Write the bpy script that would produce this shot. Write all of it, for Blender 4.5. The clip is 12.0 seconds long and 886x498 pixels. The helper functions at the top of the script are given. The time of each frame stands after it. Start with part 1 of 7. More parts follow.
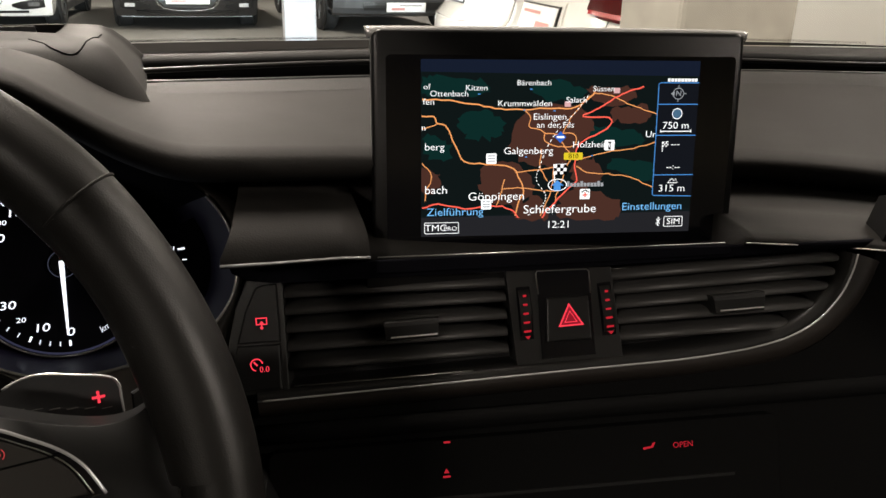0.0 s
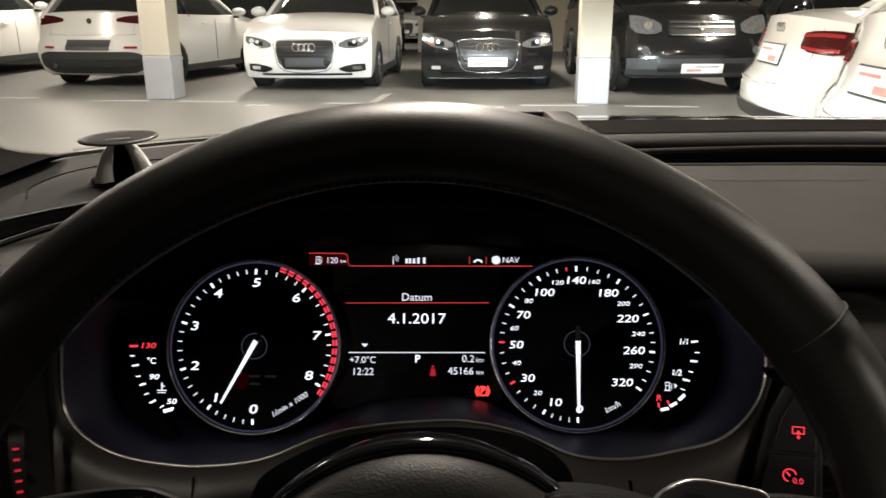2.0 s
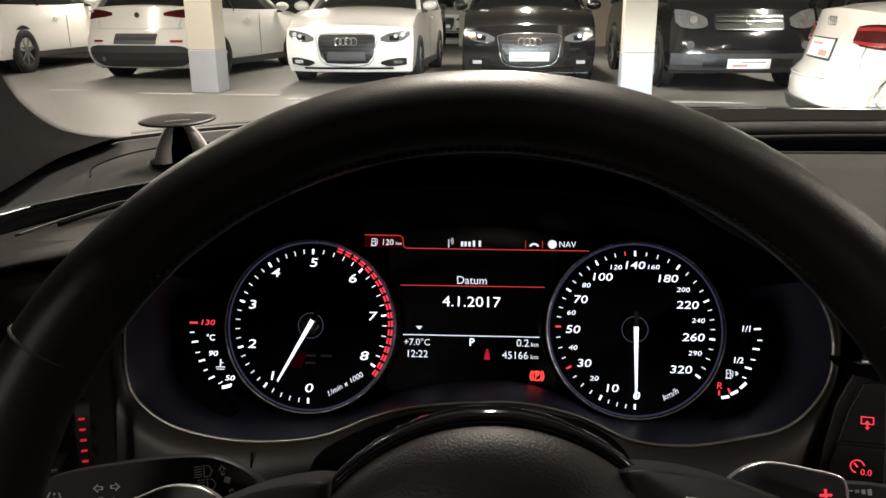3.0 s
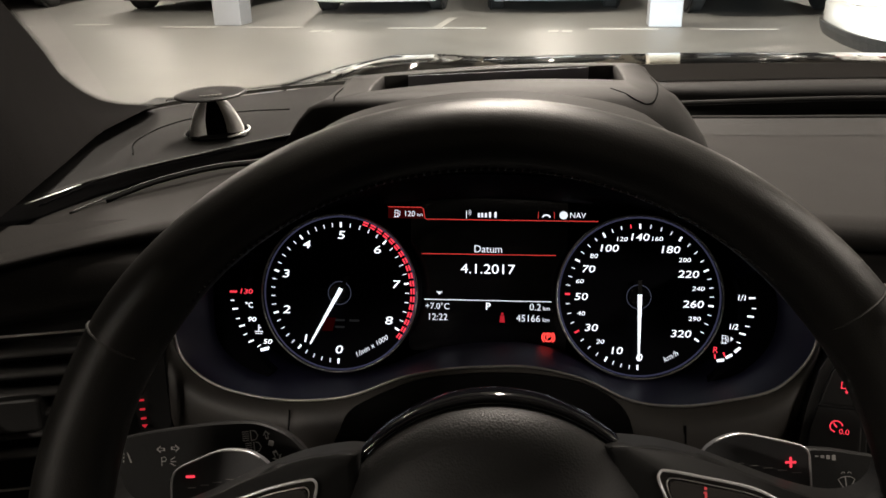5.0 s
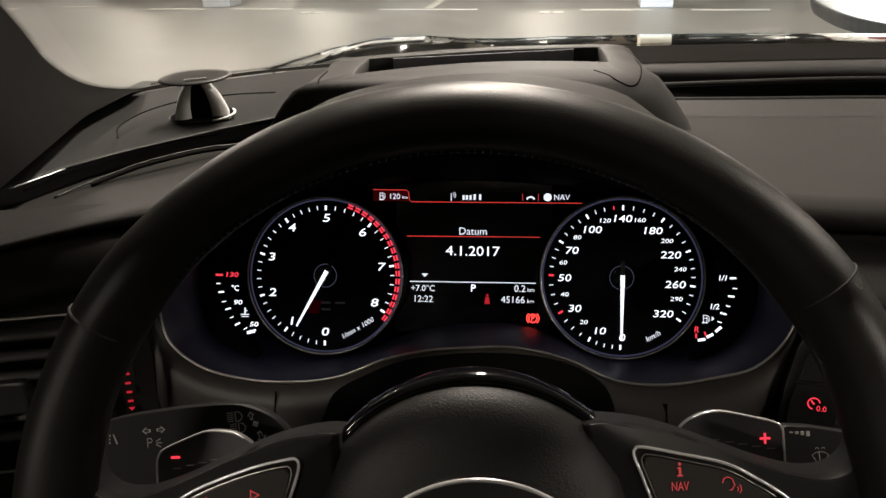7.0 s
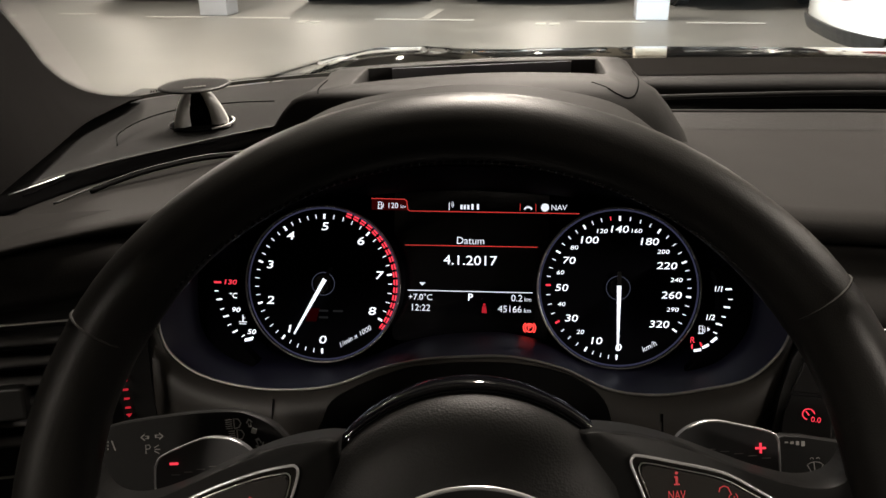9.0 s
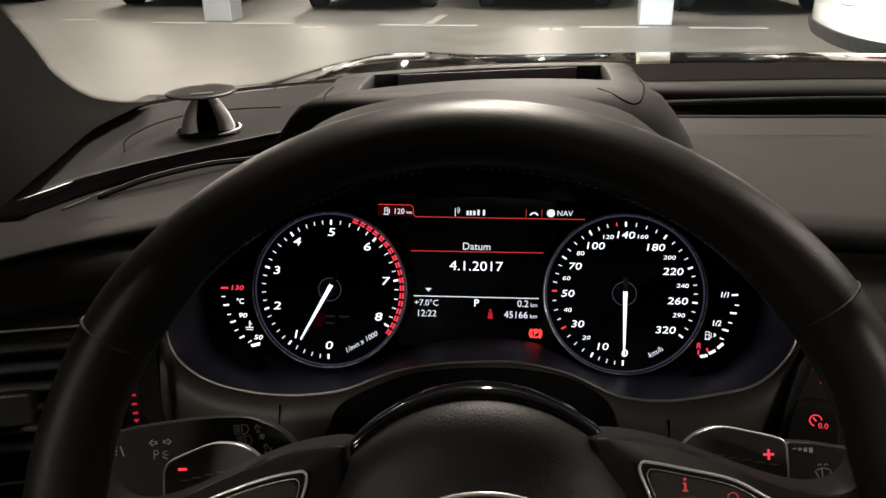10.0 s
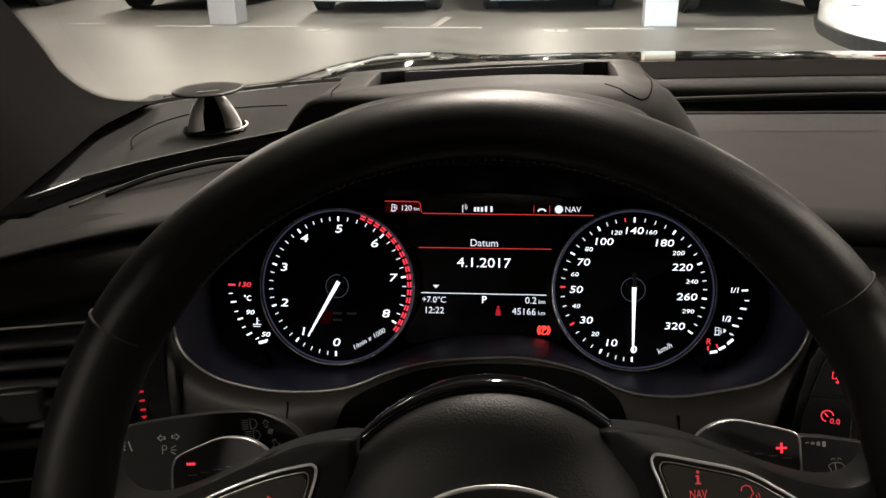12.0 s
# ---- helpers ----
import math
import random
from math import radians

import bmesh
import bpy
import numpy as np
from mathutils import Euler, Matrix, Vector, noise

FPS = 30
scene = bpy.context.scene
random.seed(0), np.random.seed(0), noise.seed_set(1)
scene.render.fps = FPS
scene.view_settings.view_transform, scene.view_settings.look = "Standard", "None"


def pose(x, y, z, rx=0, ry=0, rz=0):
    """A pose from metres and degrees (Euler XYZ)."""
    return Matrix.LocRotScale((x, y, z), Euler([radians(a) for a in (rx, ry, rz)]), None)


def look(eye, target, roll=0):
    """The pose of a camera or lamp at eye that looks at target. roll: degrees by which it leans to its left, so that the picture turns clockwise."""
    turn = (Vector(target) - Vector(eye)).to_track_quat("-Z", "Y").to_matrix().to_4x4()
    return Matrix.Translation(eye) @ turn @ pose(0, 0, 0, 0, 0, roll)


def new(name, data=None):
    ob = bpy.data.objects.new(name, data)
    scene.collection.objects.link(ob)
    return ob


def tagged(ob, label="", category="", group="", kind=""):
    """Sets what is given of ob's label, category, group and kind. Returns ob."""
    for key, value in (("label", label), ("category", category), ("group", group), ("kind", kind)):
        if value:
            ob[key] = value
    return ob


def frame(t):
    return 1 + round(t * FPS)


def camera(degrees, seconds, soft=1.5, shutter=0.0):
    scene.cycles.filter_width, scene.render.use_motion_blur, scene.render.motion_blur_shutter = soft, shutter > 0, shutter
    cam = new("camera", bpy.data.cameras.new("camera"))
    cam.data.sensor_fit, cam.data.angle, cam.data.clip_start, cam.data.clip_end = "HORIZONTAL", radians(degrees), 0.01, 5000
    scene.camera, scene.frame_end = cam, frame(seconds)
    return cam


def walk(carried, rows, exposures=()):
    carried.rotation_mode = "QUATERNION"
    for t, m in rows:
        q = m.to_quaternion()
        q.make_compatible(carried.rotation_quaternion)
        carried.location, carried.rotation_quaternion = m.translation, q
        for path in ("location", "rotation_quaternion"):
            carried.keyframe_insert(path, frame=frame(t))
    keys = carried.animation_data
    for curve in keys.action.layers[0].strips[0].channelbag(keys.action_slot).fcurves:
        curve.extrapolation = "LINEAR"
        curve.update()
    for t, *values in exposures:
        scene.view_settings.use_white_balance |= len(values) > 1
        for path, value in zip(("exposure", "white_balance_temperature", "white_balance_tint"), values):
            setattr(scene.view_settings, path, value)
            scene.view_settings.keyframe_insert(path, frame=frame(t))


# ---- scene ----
cam = camera(59.3, 12.0, shutter=0.3)
PATH = [
    (0, (0.104, 0.155, 0.997), (0.719, 1.921, 0.287), 1.5),
    (0.5, (0.089, 0.161, 1.001), (0.646, 1.948, 0.295), 0.8),
    (1, (0.032, 0.176, 1.009), (0.386, 2.032, 0.353), 0.5),
    (1.5, (-0.02, 0.184, 1.015), (0.11, 2.086, 0.409), 0.3),
    (2, (-0.054, 0.182, 1.02), (-0.088, 2.096, 0.438), -0.2),
    (2.5, (-0.063, 0.182, 1.012), (-0.167, 2.093, 0.432), -0.0),
    (3, (-0.067, 0.181, 1.011), (-0.197, 2.087, 0.418), -0.2),
    (3.2, (-0.07, 0.179, 1.013), (-0.211, 2.085, 0.423), -0.4),
    (4.8, (-0.06, 0.154, 1.052), (-0.266, 2.002, 0.316), -1.2),
    (5, (-0.059, 0.153, 1.052), (-0.252, 1.993, 0.293), -1.2),
    (5.5, (-0.056, 0.154, 1.05), (-0.231, 1.97, 0.23), -0.7),
    (6, (-0.054, 0.154, 1.049), (-0.228, 1.964, 0.216), -0.8),
    (6.5, (-0.053, 0.153, 1.051), (-0.235, 1.966, 0.228), -1.5),
    (7, (-0.053, 0.15, 1.053), (-0.226, 1.974, 0.253), -1.3),
    (9, (-0.055, 0.147, 1.054), (-0.215, 1.982, 0.276), -0.7),
    (9.5, (-0.056, 0.146, 1.054), (-0.219, 1.984, 0.281), -0.7),
    (10, (-0.057, 0.146, 1.055), (-0.226, 1.985, 0.289), -0.8),
    (10.5, (-0.056, 0.145, 1.056), (-0.23, 1.986, 0.295), -0.9),
    (11, (-0.056, 0.146, 1.054), (-0.231, 1.987, 0.294), -1.0),
    (11.5, (-0.056, 0.146, 1.051), (-0.232, 1.988, 0.291), -1.1),
    (12, (-0.059, 0.146, 1.05), (-0.241, 1.987, 0.29), -1.1),
]
walk(cam, [(t, look(eye, target, roll)) for t, eye, target, roll in PATH])

# ---- world, lights, exposure ----
world = bpy.data.worlds.new("garage_world")
scene.world = world
world.use_nodes = True
world.node_tree.nodes["Background"].inputs[0].default_value = (0.9, 0.95, 1.0, 1)
world.node_tree.nodes["Background"].inputs[1].default_value = 0.025
LAMP_POWER = 120.0          # one ceiling tube, in watts
LAMP_COLOUR = (1.0, 0.885, 0.77)


# ---- small tools ----
def part(name, bm, material, parent=None, label="", smooth=False):
    """Links a bmesh as one mesh object under a thing or a part."""
    bmesh.ops.recalc_face_normals(bm, faces=bm.faces)
    me = bpy.data.meshes.new(name)
    bm.to_mesh(me)
    bm.free()
    me.materials.append(material)
    if smooth:
        for f in me.polygons:
            f.use_smooth = True
    ob = new(name, me)
    if parent is not None:
        ob.parent = parent
    if label:
        tagged(ob, label)
    return ob


def thing(name, label, category, group="", kind="", at=None):
    ob = new(name)
    ob.empty_display_size = 0.02
    if at is not None:
        ob.matrix_basis = at
    return tagged(ob, label, category, group, kind)


def plane_frame(origin, right, up):
    u = Vector(right).normalized()
    v = Vector(up)
    v = (v - u * v.dot(u)).normalized()
    n = u.cross(v)
    m = Matrix((u, v, n)).transposed().to_4x4()
    m.translation = Vector(origin)
    return m


def spline(points, steps=6, closed=False):
    """Catmull-Rom through a few points of any dimension."""
    p = [Vector(q) for q in points]
    n = len(p)
    out = []
    for i in range(n if closed else n - 1):
        a = p[(i - 1) % n] if closed or i > 0 else p[0] * 2 - p[1]
        b, c = p[i], p[(i + 1) % n]
        d = p[(i + 2) % n] if closed or i + 2 < n else c * 2 - b
        for k in range(steps):
            t = k / steps
            out.append(0.5 * (2 * b + (c - a) * t + (2 * a - 5 * b + 4 * c - d) * t * t + (3 * b - a - 3 * c + d) * t ** 3))
    if not closed:
        out.append(p[-1].copy())
    return out


def curve_at(points, x):
    """Smooth interpolation of a short table of (x, value)."""
    n = len(points)
    if x <= points[0][0]:
        return points[0][1]
    if x >= points[-1][0]:
        return points[-1][1]
    slopes = [(b[1] - a[1]) / (b[0] - a[0]) for a, b in zip(points, points[1:])]
    for i in range(n - 1):
        (x0, a), (x1, b) = points[i], points[i + 1]
        if x <= x1:
            h = x1 - x0
            t = (x - x0) / h
            s0 = slopes[i] if i == 0 else (slopes[i - 1] + slopes[i]) / 2
            s1 = slopes[i] if i == n - 2 else (slopes[i] + slopes[i + 1]) / 2
            return (2 * t ** 3 - 3 * t * t + 1) * a + (t ** 3 - 2 * t * t + t) * h * s0 + (3 * t * t - 2 * t ** 3) * b + (t ** 3 - t * t) * h * s1
    return points[-1][1]


def loft(rows, closed=False, caps=False, m=None):
    """A skin over rows of points of equal length."""
    bm = bmesh.new()
    vs = [[bm.verts.new((m @ Vector(q)) if m else Vector(q)) for q in r] for r in rows]
    k = len(rows[0])
    for a, b in zip(vs, vs[1:]):
        for i in range(k if closed else k - 1):
            j = (i + 1) % k
            bm.faces.new((a[i], a[j], b[j], b[i]))
    if caps and closed:
        bm.faces.new(vs[0])
        bm.faces.new(vs[-1])
    return bm


def slab(outline, front, back, m=None, bevel=0.0, segments=2):
    """A plate over a 2D outline, from z = back to z = front in the frame m."""
    bm = bmesh.new()
    a = [bm.verts.new((q[0], q[1], back)) for q in outline]
    b = [bm.verts.new((q[0], q[1], front)) for q in outline]
    n = len(a)
    bm.faces.new(a[::-1])
    top = bm.faces.new(b)
    for i in range(n):
        bm.faces.new((a[i], a[(i + 1) % n], b[(i + 1) % n], b[i]))
    if bevel:
        bmesh.ops.bevel(bm, geom=list(top.edges), offset=bevel, segments=segments, affect="EDGES", profile=0.5)
    if m:
        bmesh.ops.transform(bm, matrix=m, verts=bm.verts)
    return bm


def box(x0, x1, y0, y1, z0, z1, m=None, bevel=0.0):
    bm = bmesh.new()
    bmesh.ops.create_cube(bm, size=1)
    bmesh.ops.transform(bm, matrix=Matrix.Translation(((x0 + x1) / 2, (y0 + y1) / 2, (z0 + z1) / 2)) @ Matrix.Diagonal((x1 - x0, y1 - y0, z1 - z0, 1)), verts=bm.verts)
    if bevel:
        bmesh.ops.bevel(bm, geom=list(bm.edges), offset=bevel, segments=2, affect="EDGES", profile=0.5)
    if m:
        bmesh.ops.transform(bm, matrix=m, verts=bm.verts)
    return bm


def rect(x0, x1, y0, y1, r=0.0, steps=4):
    """A rounded rectangle as an outline."""
    if r <= 0:
        return [(x0, y0), (x1, y0), (x1, y1), (x0, y1)]
    out = []
    for cx, cy, a in ((x1 - r, y0 + r, -90), (x1 - r, y1 - r, 0), (x0 + r, y1 - r, 90), (x0 + r, y0 + r, 180)):
        for k in range(steps + 1):
            w = radians(a + 90 * k / steps)
            out.append((cx + r * math.cos(w), cy + r * math.sin(w)))
    return out


def ring(cx, cy, r, n=48, a0=0.0, a1=360.0):
    full = abs(a1 - a0) >= 360
    return [(cx + r * math.cos(radians(a0 + (a1 - a0) * k / (n if full else n - 1))), cy + r * math.sin(radians(a0 + (a1 - a0) * k / (n if full else n - 1)))) for k in range(n)]


def sector(cx, cy, r0, r1, a0, a1, n=24):
    return ring(cx, cy, r0, n, a0, a1) + ring(cx, cy, r1, n, a1, a0)


def tube(points, radius, m=None, closed=False, sides=8, flat=1.0):
    """A round (or flattened) bead along a path."""
    p = [Vector(q) for q in points]
    n = len(p)
    rows = []
    for i in range(n):
        a = p[(i - 1) % n] if closed or i else p[0]
        b = p[(i + 1) % n] if closed or i < n - 1 else p[-1]
        t = (b - a).normalized()
        side = t.cross(Vector((0, 0, 1)))
        if side.length < 1e-4:
            side = t.cross(Vector((0, 1, 0)))
        side.normalize()
        up = side.cross(t)
        rows.append([p[i] + side * radius * math.cos(2 * math.pi * k / sides) + up * radius * flat * math.sin(2 * math.pi * k / sides) for k in range(sides)])
    if closed:
        rows.append(rows[0])
    bm = loft(rows, closed=True, caps=not closed)
    if m:
        bmesh.ops.transform(bm, matrix=m, verts=bm.verts)
    return bm


def stroke(points, width, height=0.0002, m=None):
    """A flat line of a given width along 2D points, lying on z = 0."""
    bm = bmesh.new()
    p = [Vector((q[0], q[1])) for q in points]
    rows = []
    for i, q in enumerate(p):
        t = (p[min(i + 1, len(p) - 1)] - p[max(i - 1, 0)]).normalized()
        s = Vector((-t.y, t.x)) * width / 2
        rows.append([bm.verts.new((q.x + s.x, q.y + s.y, height)), bm.verts.new((q.x - s.x, q.y - s.y, height))])
    for a, b in zip(rows, rows[1:]):
        bm.faces.new((a[0], a[1], b[1], b[0]))
    if m:
        bmesh.ops.transform(bm, matrix=m, verts=bm.verts)
    return bm


def join(*many):
    out = bmesh.new()
    for bm in many:
        me = bpy.data.meshes.new("tmp")
        bm.to_mesh(me)
        bm.free()
        out.from_mesh(me)
        bpy.data.meshes.remove(me)
    return out


def lettering(name, body, size, m, material, parent=None, align="CENTER", shear=0.0, bold=0.0, stretch=1.0, label=""):
    """Words in the built-in font, as a thin mesh whose middle lies at m."""
    cu = bpy.data.curves.new("words", "FONT")
    cu.body, cu.size, cu.align_x, cu.align_y, cu.shear, cu.offset = body, size, align, "CENTER", shear, bold
    cu.extrude, cu.resolution_u = 0.00004, 3
    tmp = bpy.data.objects.new("words", cu)
    scene.collection.objects.link(tmp)
    me = bpy.data.meshes.new_from_object(tmp.evaluated_get(bpy.context.evaluated_depsgraph_get()))
    bpy.data.objects.remove(tmp)
    me.transform(m @ Matrix.Diagonal((stretch, 1, 1, 1)))
    me.name = name
    me.materials.clear()
    me.materials.append(material)
    ob = new(name, me)
    if parent is not None:
        ob.parent = parent
    if label:
        tagged(ob, label)
    return ob


def at2(m, x, y, z=0.0, turn=0.0):
    """A place on the plate m, turned in its plane."""
    return m @ Matrix.Translation((x, y, z)) @ Matrix.Rotation(radians(turn), 4, "Z")


# ---- materials ----
def surface(name, colour, rough=0.5, metal=0.0, grain=0.0, scale=300.0, mottle=0.12, mottle_scale=6.0, bump=0.0, coat=0.0, spec=0.5, pattern="NOISE"):
    """A painted, moulded or cast surface: broad mottling, fine grain and relief."""
    mat = bpy.data.materials.new(name)
    mat.use_nodes = True
    nt = mat.node_tree
    b = nt.nodes["Principled BSDF"]
    b.inputs["Metallic"].default_value = metal
    b.inputs["Coat Weight"].default_value = coat
    b.inputs["Coat Roughness"].default_value = 0.05
    b.inputs["Specular IOR Level"].default_value = spec
    tc = nt.nodes.new("ShaderNodeTexCoord")
    big = nt.nodes.new("ShaderNodeTexNoise")
    big.inputs["Scale"].default_value = mottle_scale
    big.inputs["Detail"].default_value = 4
    nt.links.new(tc.outputs["Object"], big.inputs["Vector"])
    fine = nt.nodes.new("ShaderNodeTexVoronoi" if pattern == "CELL" else "ShaderNodeTexNoise")
    fine.inputs["Scale"].default_value = scale
    nt.links.new(tc.outputs["Object"], fine.inputs["Vector"])
    hi = tuple(min(1, c * (1 + mottle)) for c in colour)
    lo = tuple(c * (1 - mottle) for c in colour)
    mix = nt.nodes.new("ShaderNodeMix")
    mix.data_type = "RGBA"
    mix.inputs[6].default_value, mix.inputs[7].default_value = (*lo, 1), (*hi, 1)
    nt.links.new(big.outputs[0], mix.inputs[0])
    mix2 = nt.nodes.new("ShaderNodeMix")
    mix2.data_type, mix2.blend_type = "RGBA", "MULTIPLY"
    mix2.inputs[0].default_value = grain
    nt.links.new(mix.outputs[2], mix2.inputs[6])
    nt.links.new(fine.outputs[0], mix2.inputs[7])
    nt.links.new(mix2.outputs[2], b.inputs["Base Color"])
    rr = nt.nodes.new("ShaderNodeMapRange")
    rr.inputs["To Min"].default_value, rr.inputs["To Max"].default_value = max(0.02, rough * 0.85), min(1, rough * 1.15)
    nt.links.new(big.outputs[0], rr.inputs["Value"])
    nt.links.new(rr.outputs[0], b.inputs["Roughness"])
    if bump:
        bp = nt.nodes.new("ShaderNodeBump")
        bp.inputs["Strength"].default_value = bump
        bp.inputs["Distance"].default_value = 0.0004
        nt.links.new(fine.outputs[0], bp.inputs["Height"])
        nt.links.new(bp.outputs[0], b.inputs["Normal"])
    return mat


def glow(name, colour, strength):
    mat = bpy.data.materials.new(name)
    mat.use_nodes = True
    nt = mat.node_tree
    nt.nodes.clear()
    out = nt.nodes.new("ShaderNodeOutputMaterial")
    e = nt.nodes.new("ShaderNodeEmission")
    e.inputs[0].default_value, e.inputs[1].default_value = (*colour, 1), strength
    nt.links.new(e.outputs[0], out.inputs[0])
    return mat


def clear(name, tint=(1, 1, 1), gloss=0.03):
    """Thin glass: see-through, with a faint even sheen."""
    mat = bpy.data.materials.new(name)
    mat.use_nodes = True
    nt = mat.node_tree
    nt.nodes.clear()
    out = nt.nodes.new("ShaderNodeOutputMaterial")
    tr, gl, mx = (nt.nodes.new("ShaderNode" + k) for k in ("BsdfTransparent", "BsdfGlossy", "MixShader"))
    tr.inputs[0].default_value = (*tint, 1)
    gl.inputs["Roughness"].default_value = 0.02
    mx.inputs[0].default_value = gloss
    nt.links.new(tr.outputs[0], mx.inputs[1])
    nt.links.new(gl.outputs[0], mx.inputs[2])
    nt.links.new(mx.outputs[0], out.inputs[0])
    return mat


HUD_PAD = surface("grey_cover_skin", (0.021, 0.020, 0.0192), 0.6, grain=0.2, scale=900, bump=0.12, pattern="CELL", mottle=0.05, spec=0.22)
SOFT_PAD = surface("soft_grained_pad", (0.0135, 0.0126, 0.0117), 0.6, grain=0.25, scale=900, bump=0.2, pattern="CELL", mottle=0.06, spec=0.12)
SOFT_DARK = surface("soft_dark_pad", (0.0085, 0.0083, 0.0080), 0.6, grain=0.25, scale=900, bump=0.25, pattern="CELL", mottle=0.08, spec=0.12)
HARD_BLACK = surface("black_plastic", (0.007, 0.007, 0.007), 0.42, grain=0.2, scale=1200, bump=0.15, spec=0.3)
SATIN_BLACK = surface("satin_black_plastic", (0.013, 0.0128, 0.0126), 0.36, grain=0.1, scale=600, spec=0.35)
GLOSS_BLACK = surface("gloss_black", (0.004, 0.004, 0.005), 0.08, mottle=0.05)
NAVY = surface("dark_navy_shroud", (0.014, 0.0135, 0.038), 0.45, grain=0.2, scale=900, bump=0.1)
FACE_BLACK = surface("dial_face_black", (0.0022, 0.0022, 0.0034), 0.75, mottle=0.1, spec=0.03)
# for slots and seams; also carries the shade of recesses and lower dash
SLOT_BLACK = surface("matt_black_with_shade", (0.003, 0.003, 0.003), 0.9, spec=0.05)
LEATHER = surface("black_leather", (0.0085, 0.0080, 0.0072), 0.40, grain=0.3, scale=1500, bump=0.15, pattern="CELL", mottle=0.3, mottle_scale=40, spec=0.33)
AIRBAG_SKIN = surface("grained_airbag_skin", (0.0050, 0.0049, 0.0047), 0.5, grain=0.35, scale=1000, bump=0.34, pattern="CELL", spec=0.26)
THREAD = surface("dark_thread", (0.018, 0.017, 0.016), 0.8, spec=0.2)
CHROME = surface("brushed_chrome", (0.90, 0.90, 0.89), 0.34, metal=1.0, mottle=0.04)
BRIGHT_TRIM = surface("bright_trim", (0.80, 0.80, 0.80), 0.26, metal=0.72, mottle=0.04)
SPOKE = surface("spoke_plastic", (0.008, 0.0079, 0.0077), 0.5, grain=0.2, scale=900, spec=0.12)
SURROUND = surface("satin_surround", (0.021, 0.0190, 0.0170), 0.42, grain=0.1, scale=600, spec=0.35)
HOUSING = surface("screen_housing_black", (0.0035, 0.0035, 0.0037), 0.32, grain=0.1, scale=900, spec=0.25)
SILVER = surface("silver_paint", (0.80, 0.80, 0.79), 0.34, metal=0.15, mottle=0.05)
PADDLE = surface("grey_paddle_plastic", (0.050, 0.050, 0.052), 0.45, grain=0.2, scale=900)
SATIN_METAL = surface("satin_metal", (0.50, 0.49, 0.47), 0.32, metal=1.0, mottle=0.06)
DARK_METAL = surface("dark_inlay", (0.014, 0.0115, 0.010), 0.45, metal=0.1, mottle=0.1, spec=0.25)
FABRIC = surface("dark_pillar_fabric", (0.0065, 0.0060, 0.0058), 0.9, grain=0.4, scale=700, bump=0.5, spec=0.02)
RUBBER = surface("tyre_rubber", (0.015, 0.015, 0.015), 0.75, grain=0.3, scale=120)
FRIT = surface("black_ceramic_edge", (0.0042, 0.0037, 0.0032), 0.9, spec=0.02)
CAR_BLACK = surface("black_car_paint", (0.008, 0.008, 0.009), 0.05, coat=0.8, mottle=0.05)
PRINT_GREY = surface("grey_print", (0.22, 0.215, 0.205), 0.6)

WHITE_LIT = glow("white_backlight", (0.88, 0.92, 1.0), 1.55)
WHITE_DIM = glow("white_backlight_small", (0.86, 0.90, 1.0), 1.05)
BLUE_RING = glow("ring_backlight", (0.30, 0.31, 0.58), 0.10)
RED_LIT = glow("red_backlight", (1.0, 0.05, 0.08), 1.15)
RED_LAMP = glow("red_warning_lamp", (1.0, 0.06, 0.05), 2.2)
RED_DIM = glow("red_backlight_dim", (0.85, 0.03, 0.05), 0.55)
RED_PANEL = glow("red_panel_backlight", (0.85, 0.10, 0.10), 0.50)
RED_LINE = glow("red_screen_line", (0.85, 0.06, 0.05), 0.75)
PANEL_OFF = surface("dark_display_glass", (0.002, 0.002, 0.003), 0.12)

# ---- large structure: the garage ----
def floor_material():
    mat = surface("epoxy_floor", (0.180, 0.179, 0.170), 0.45, grain=0.18, scale=40, mottle=0.38, mottle_scale=2.2, bump=0.06)
    return mat


FLOOR = floor_material()
CONCRETE = surface("bare_concrete", (0.40, 0.375, 0.33), 0.85, grain=0.35, scale=14, mottle=0.18, mottle_scale=2.2, bump=0.3)
WALL_PAINT = surface("cream_wall_paint", (0.60, 0.55, 0.45), 0.8, grain=0.1, scale=30, mottle=0.08, mottle_scale=0.8)
PLINTH = surface("grey_plinth_paint", (0.42, 0.43, 0.46), 0.45, grain=0.1, scale=25)
COLUMN_PAINT = surface("cream_column_paint", (0.60, 0.56, 0.47), 0.75, grain=0.15, scale=18, mottle=0.08, mottle_scale=3)
LINE_PAINT = surface("white_floor_paint", (0.50, 0.49, 0.47), 0.6, grain=0.4, scale=30)
CEILING_MAT = surface("ceiling_concrete", (0.45, 0.43, 0.38), 0.9, grain=0.3, scale=6, mottle=0.1)

X0, X1, Y0, Y1, TOP = -22.0, 16.0, -9.0, 34.0, 2.65
tagged(part("floor", box(X0, X1, Y0, Y1, -0.2, 0.0), FLOOR), "grey epoxy garage floor with a dull sheen", "floor", kind="structure")
tagged(part("ceiling", box(X0, X1, Y0, Y1, TOP, TOP + 0.25), CEILING_MAT), "bare concrete garage ceiling", "ceiling", kind="structure")
for nm, b in (("wall_north", (X0, X1, Y1, Y1 + 0.25)), ("wall_south", (X0, X1, Y0 - 0.25, Y0)), ("wall_west", (X0 - 0.25, X0, Y0, Y1)), ("wall_east", (X1, X1 + 0.25, Y0, Y1))):
    tagged(part(nm, box(b[0], b[1], b[2], b[3], 0, TOP), WALL_PAINT), "plain cream-painted garage wall", "wall", kind="structure")
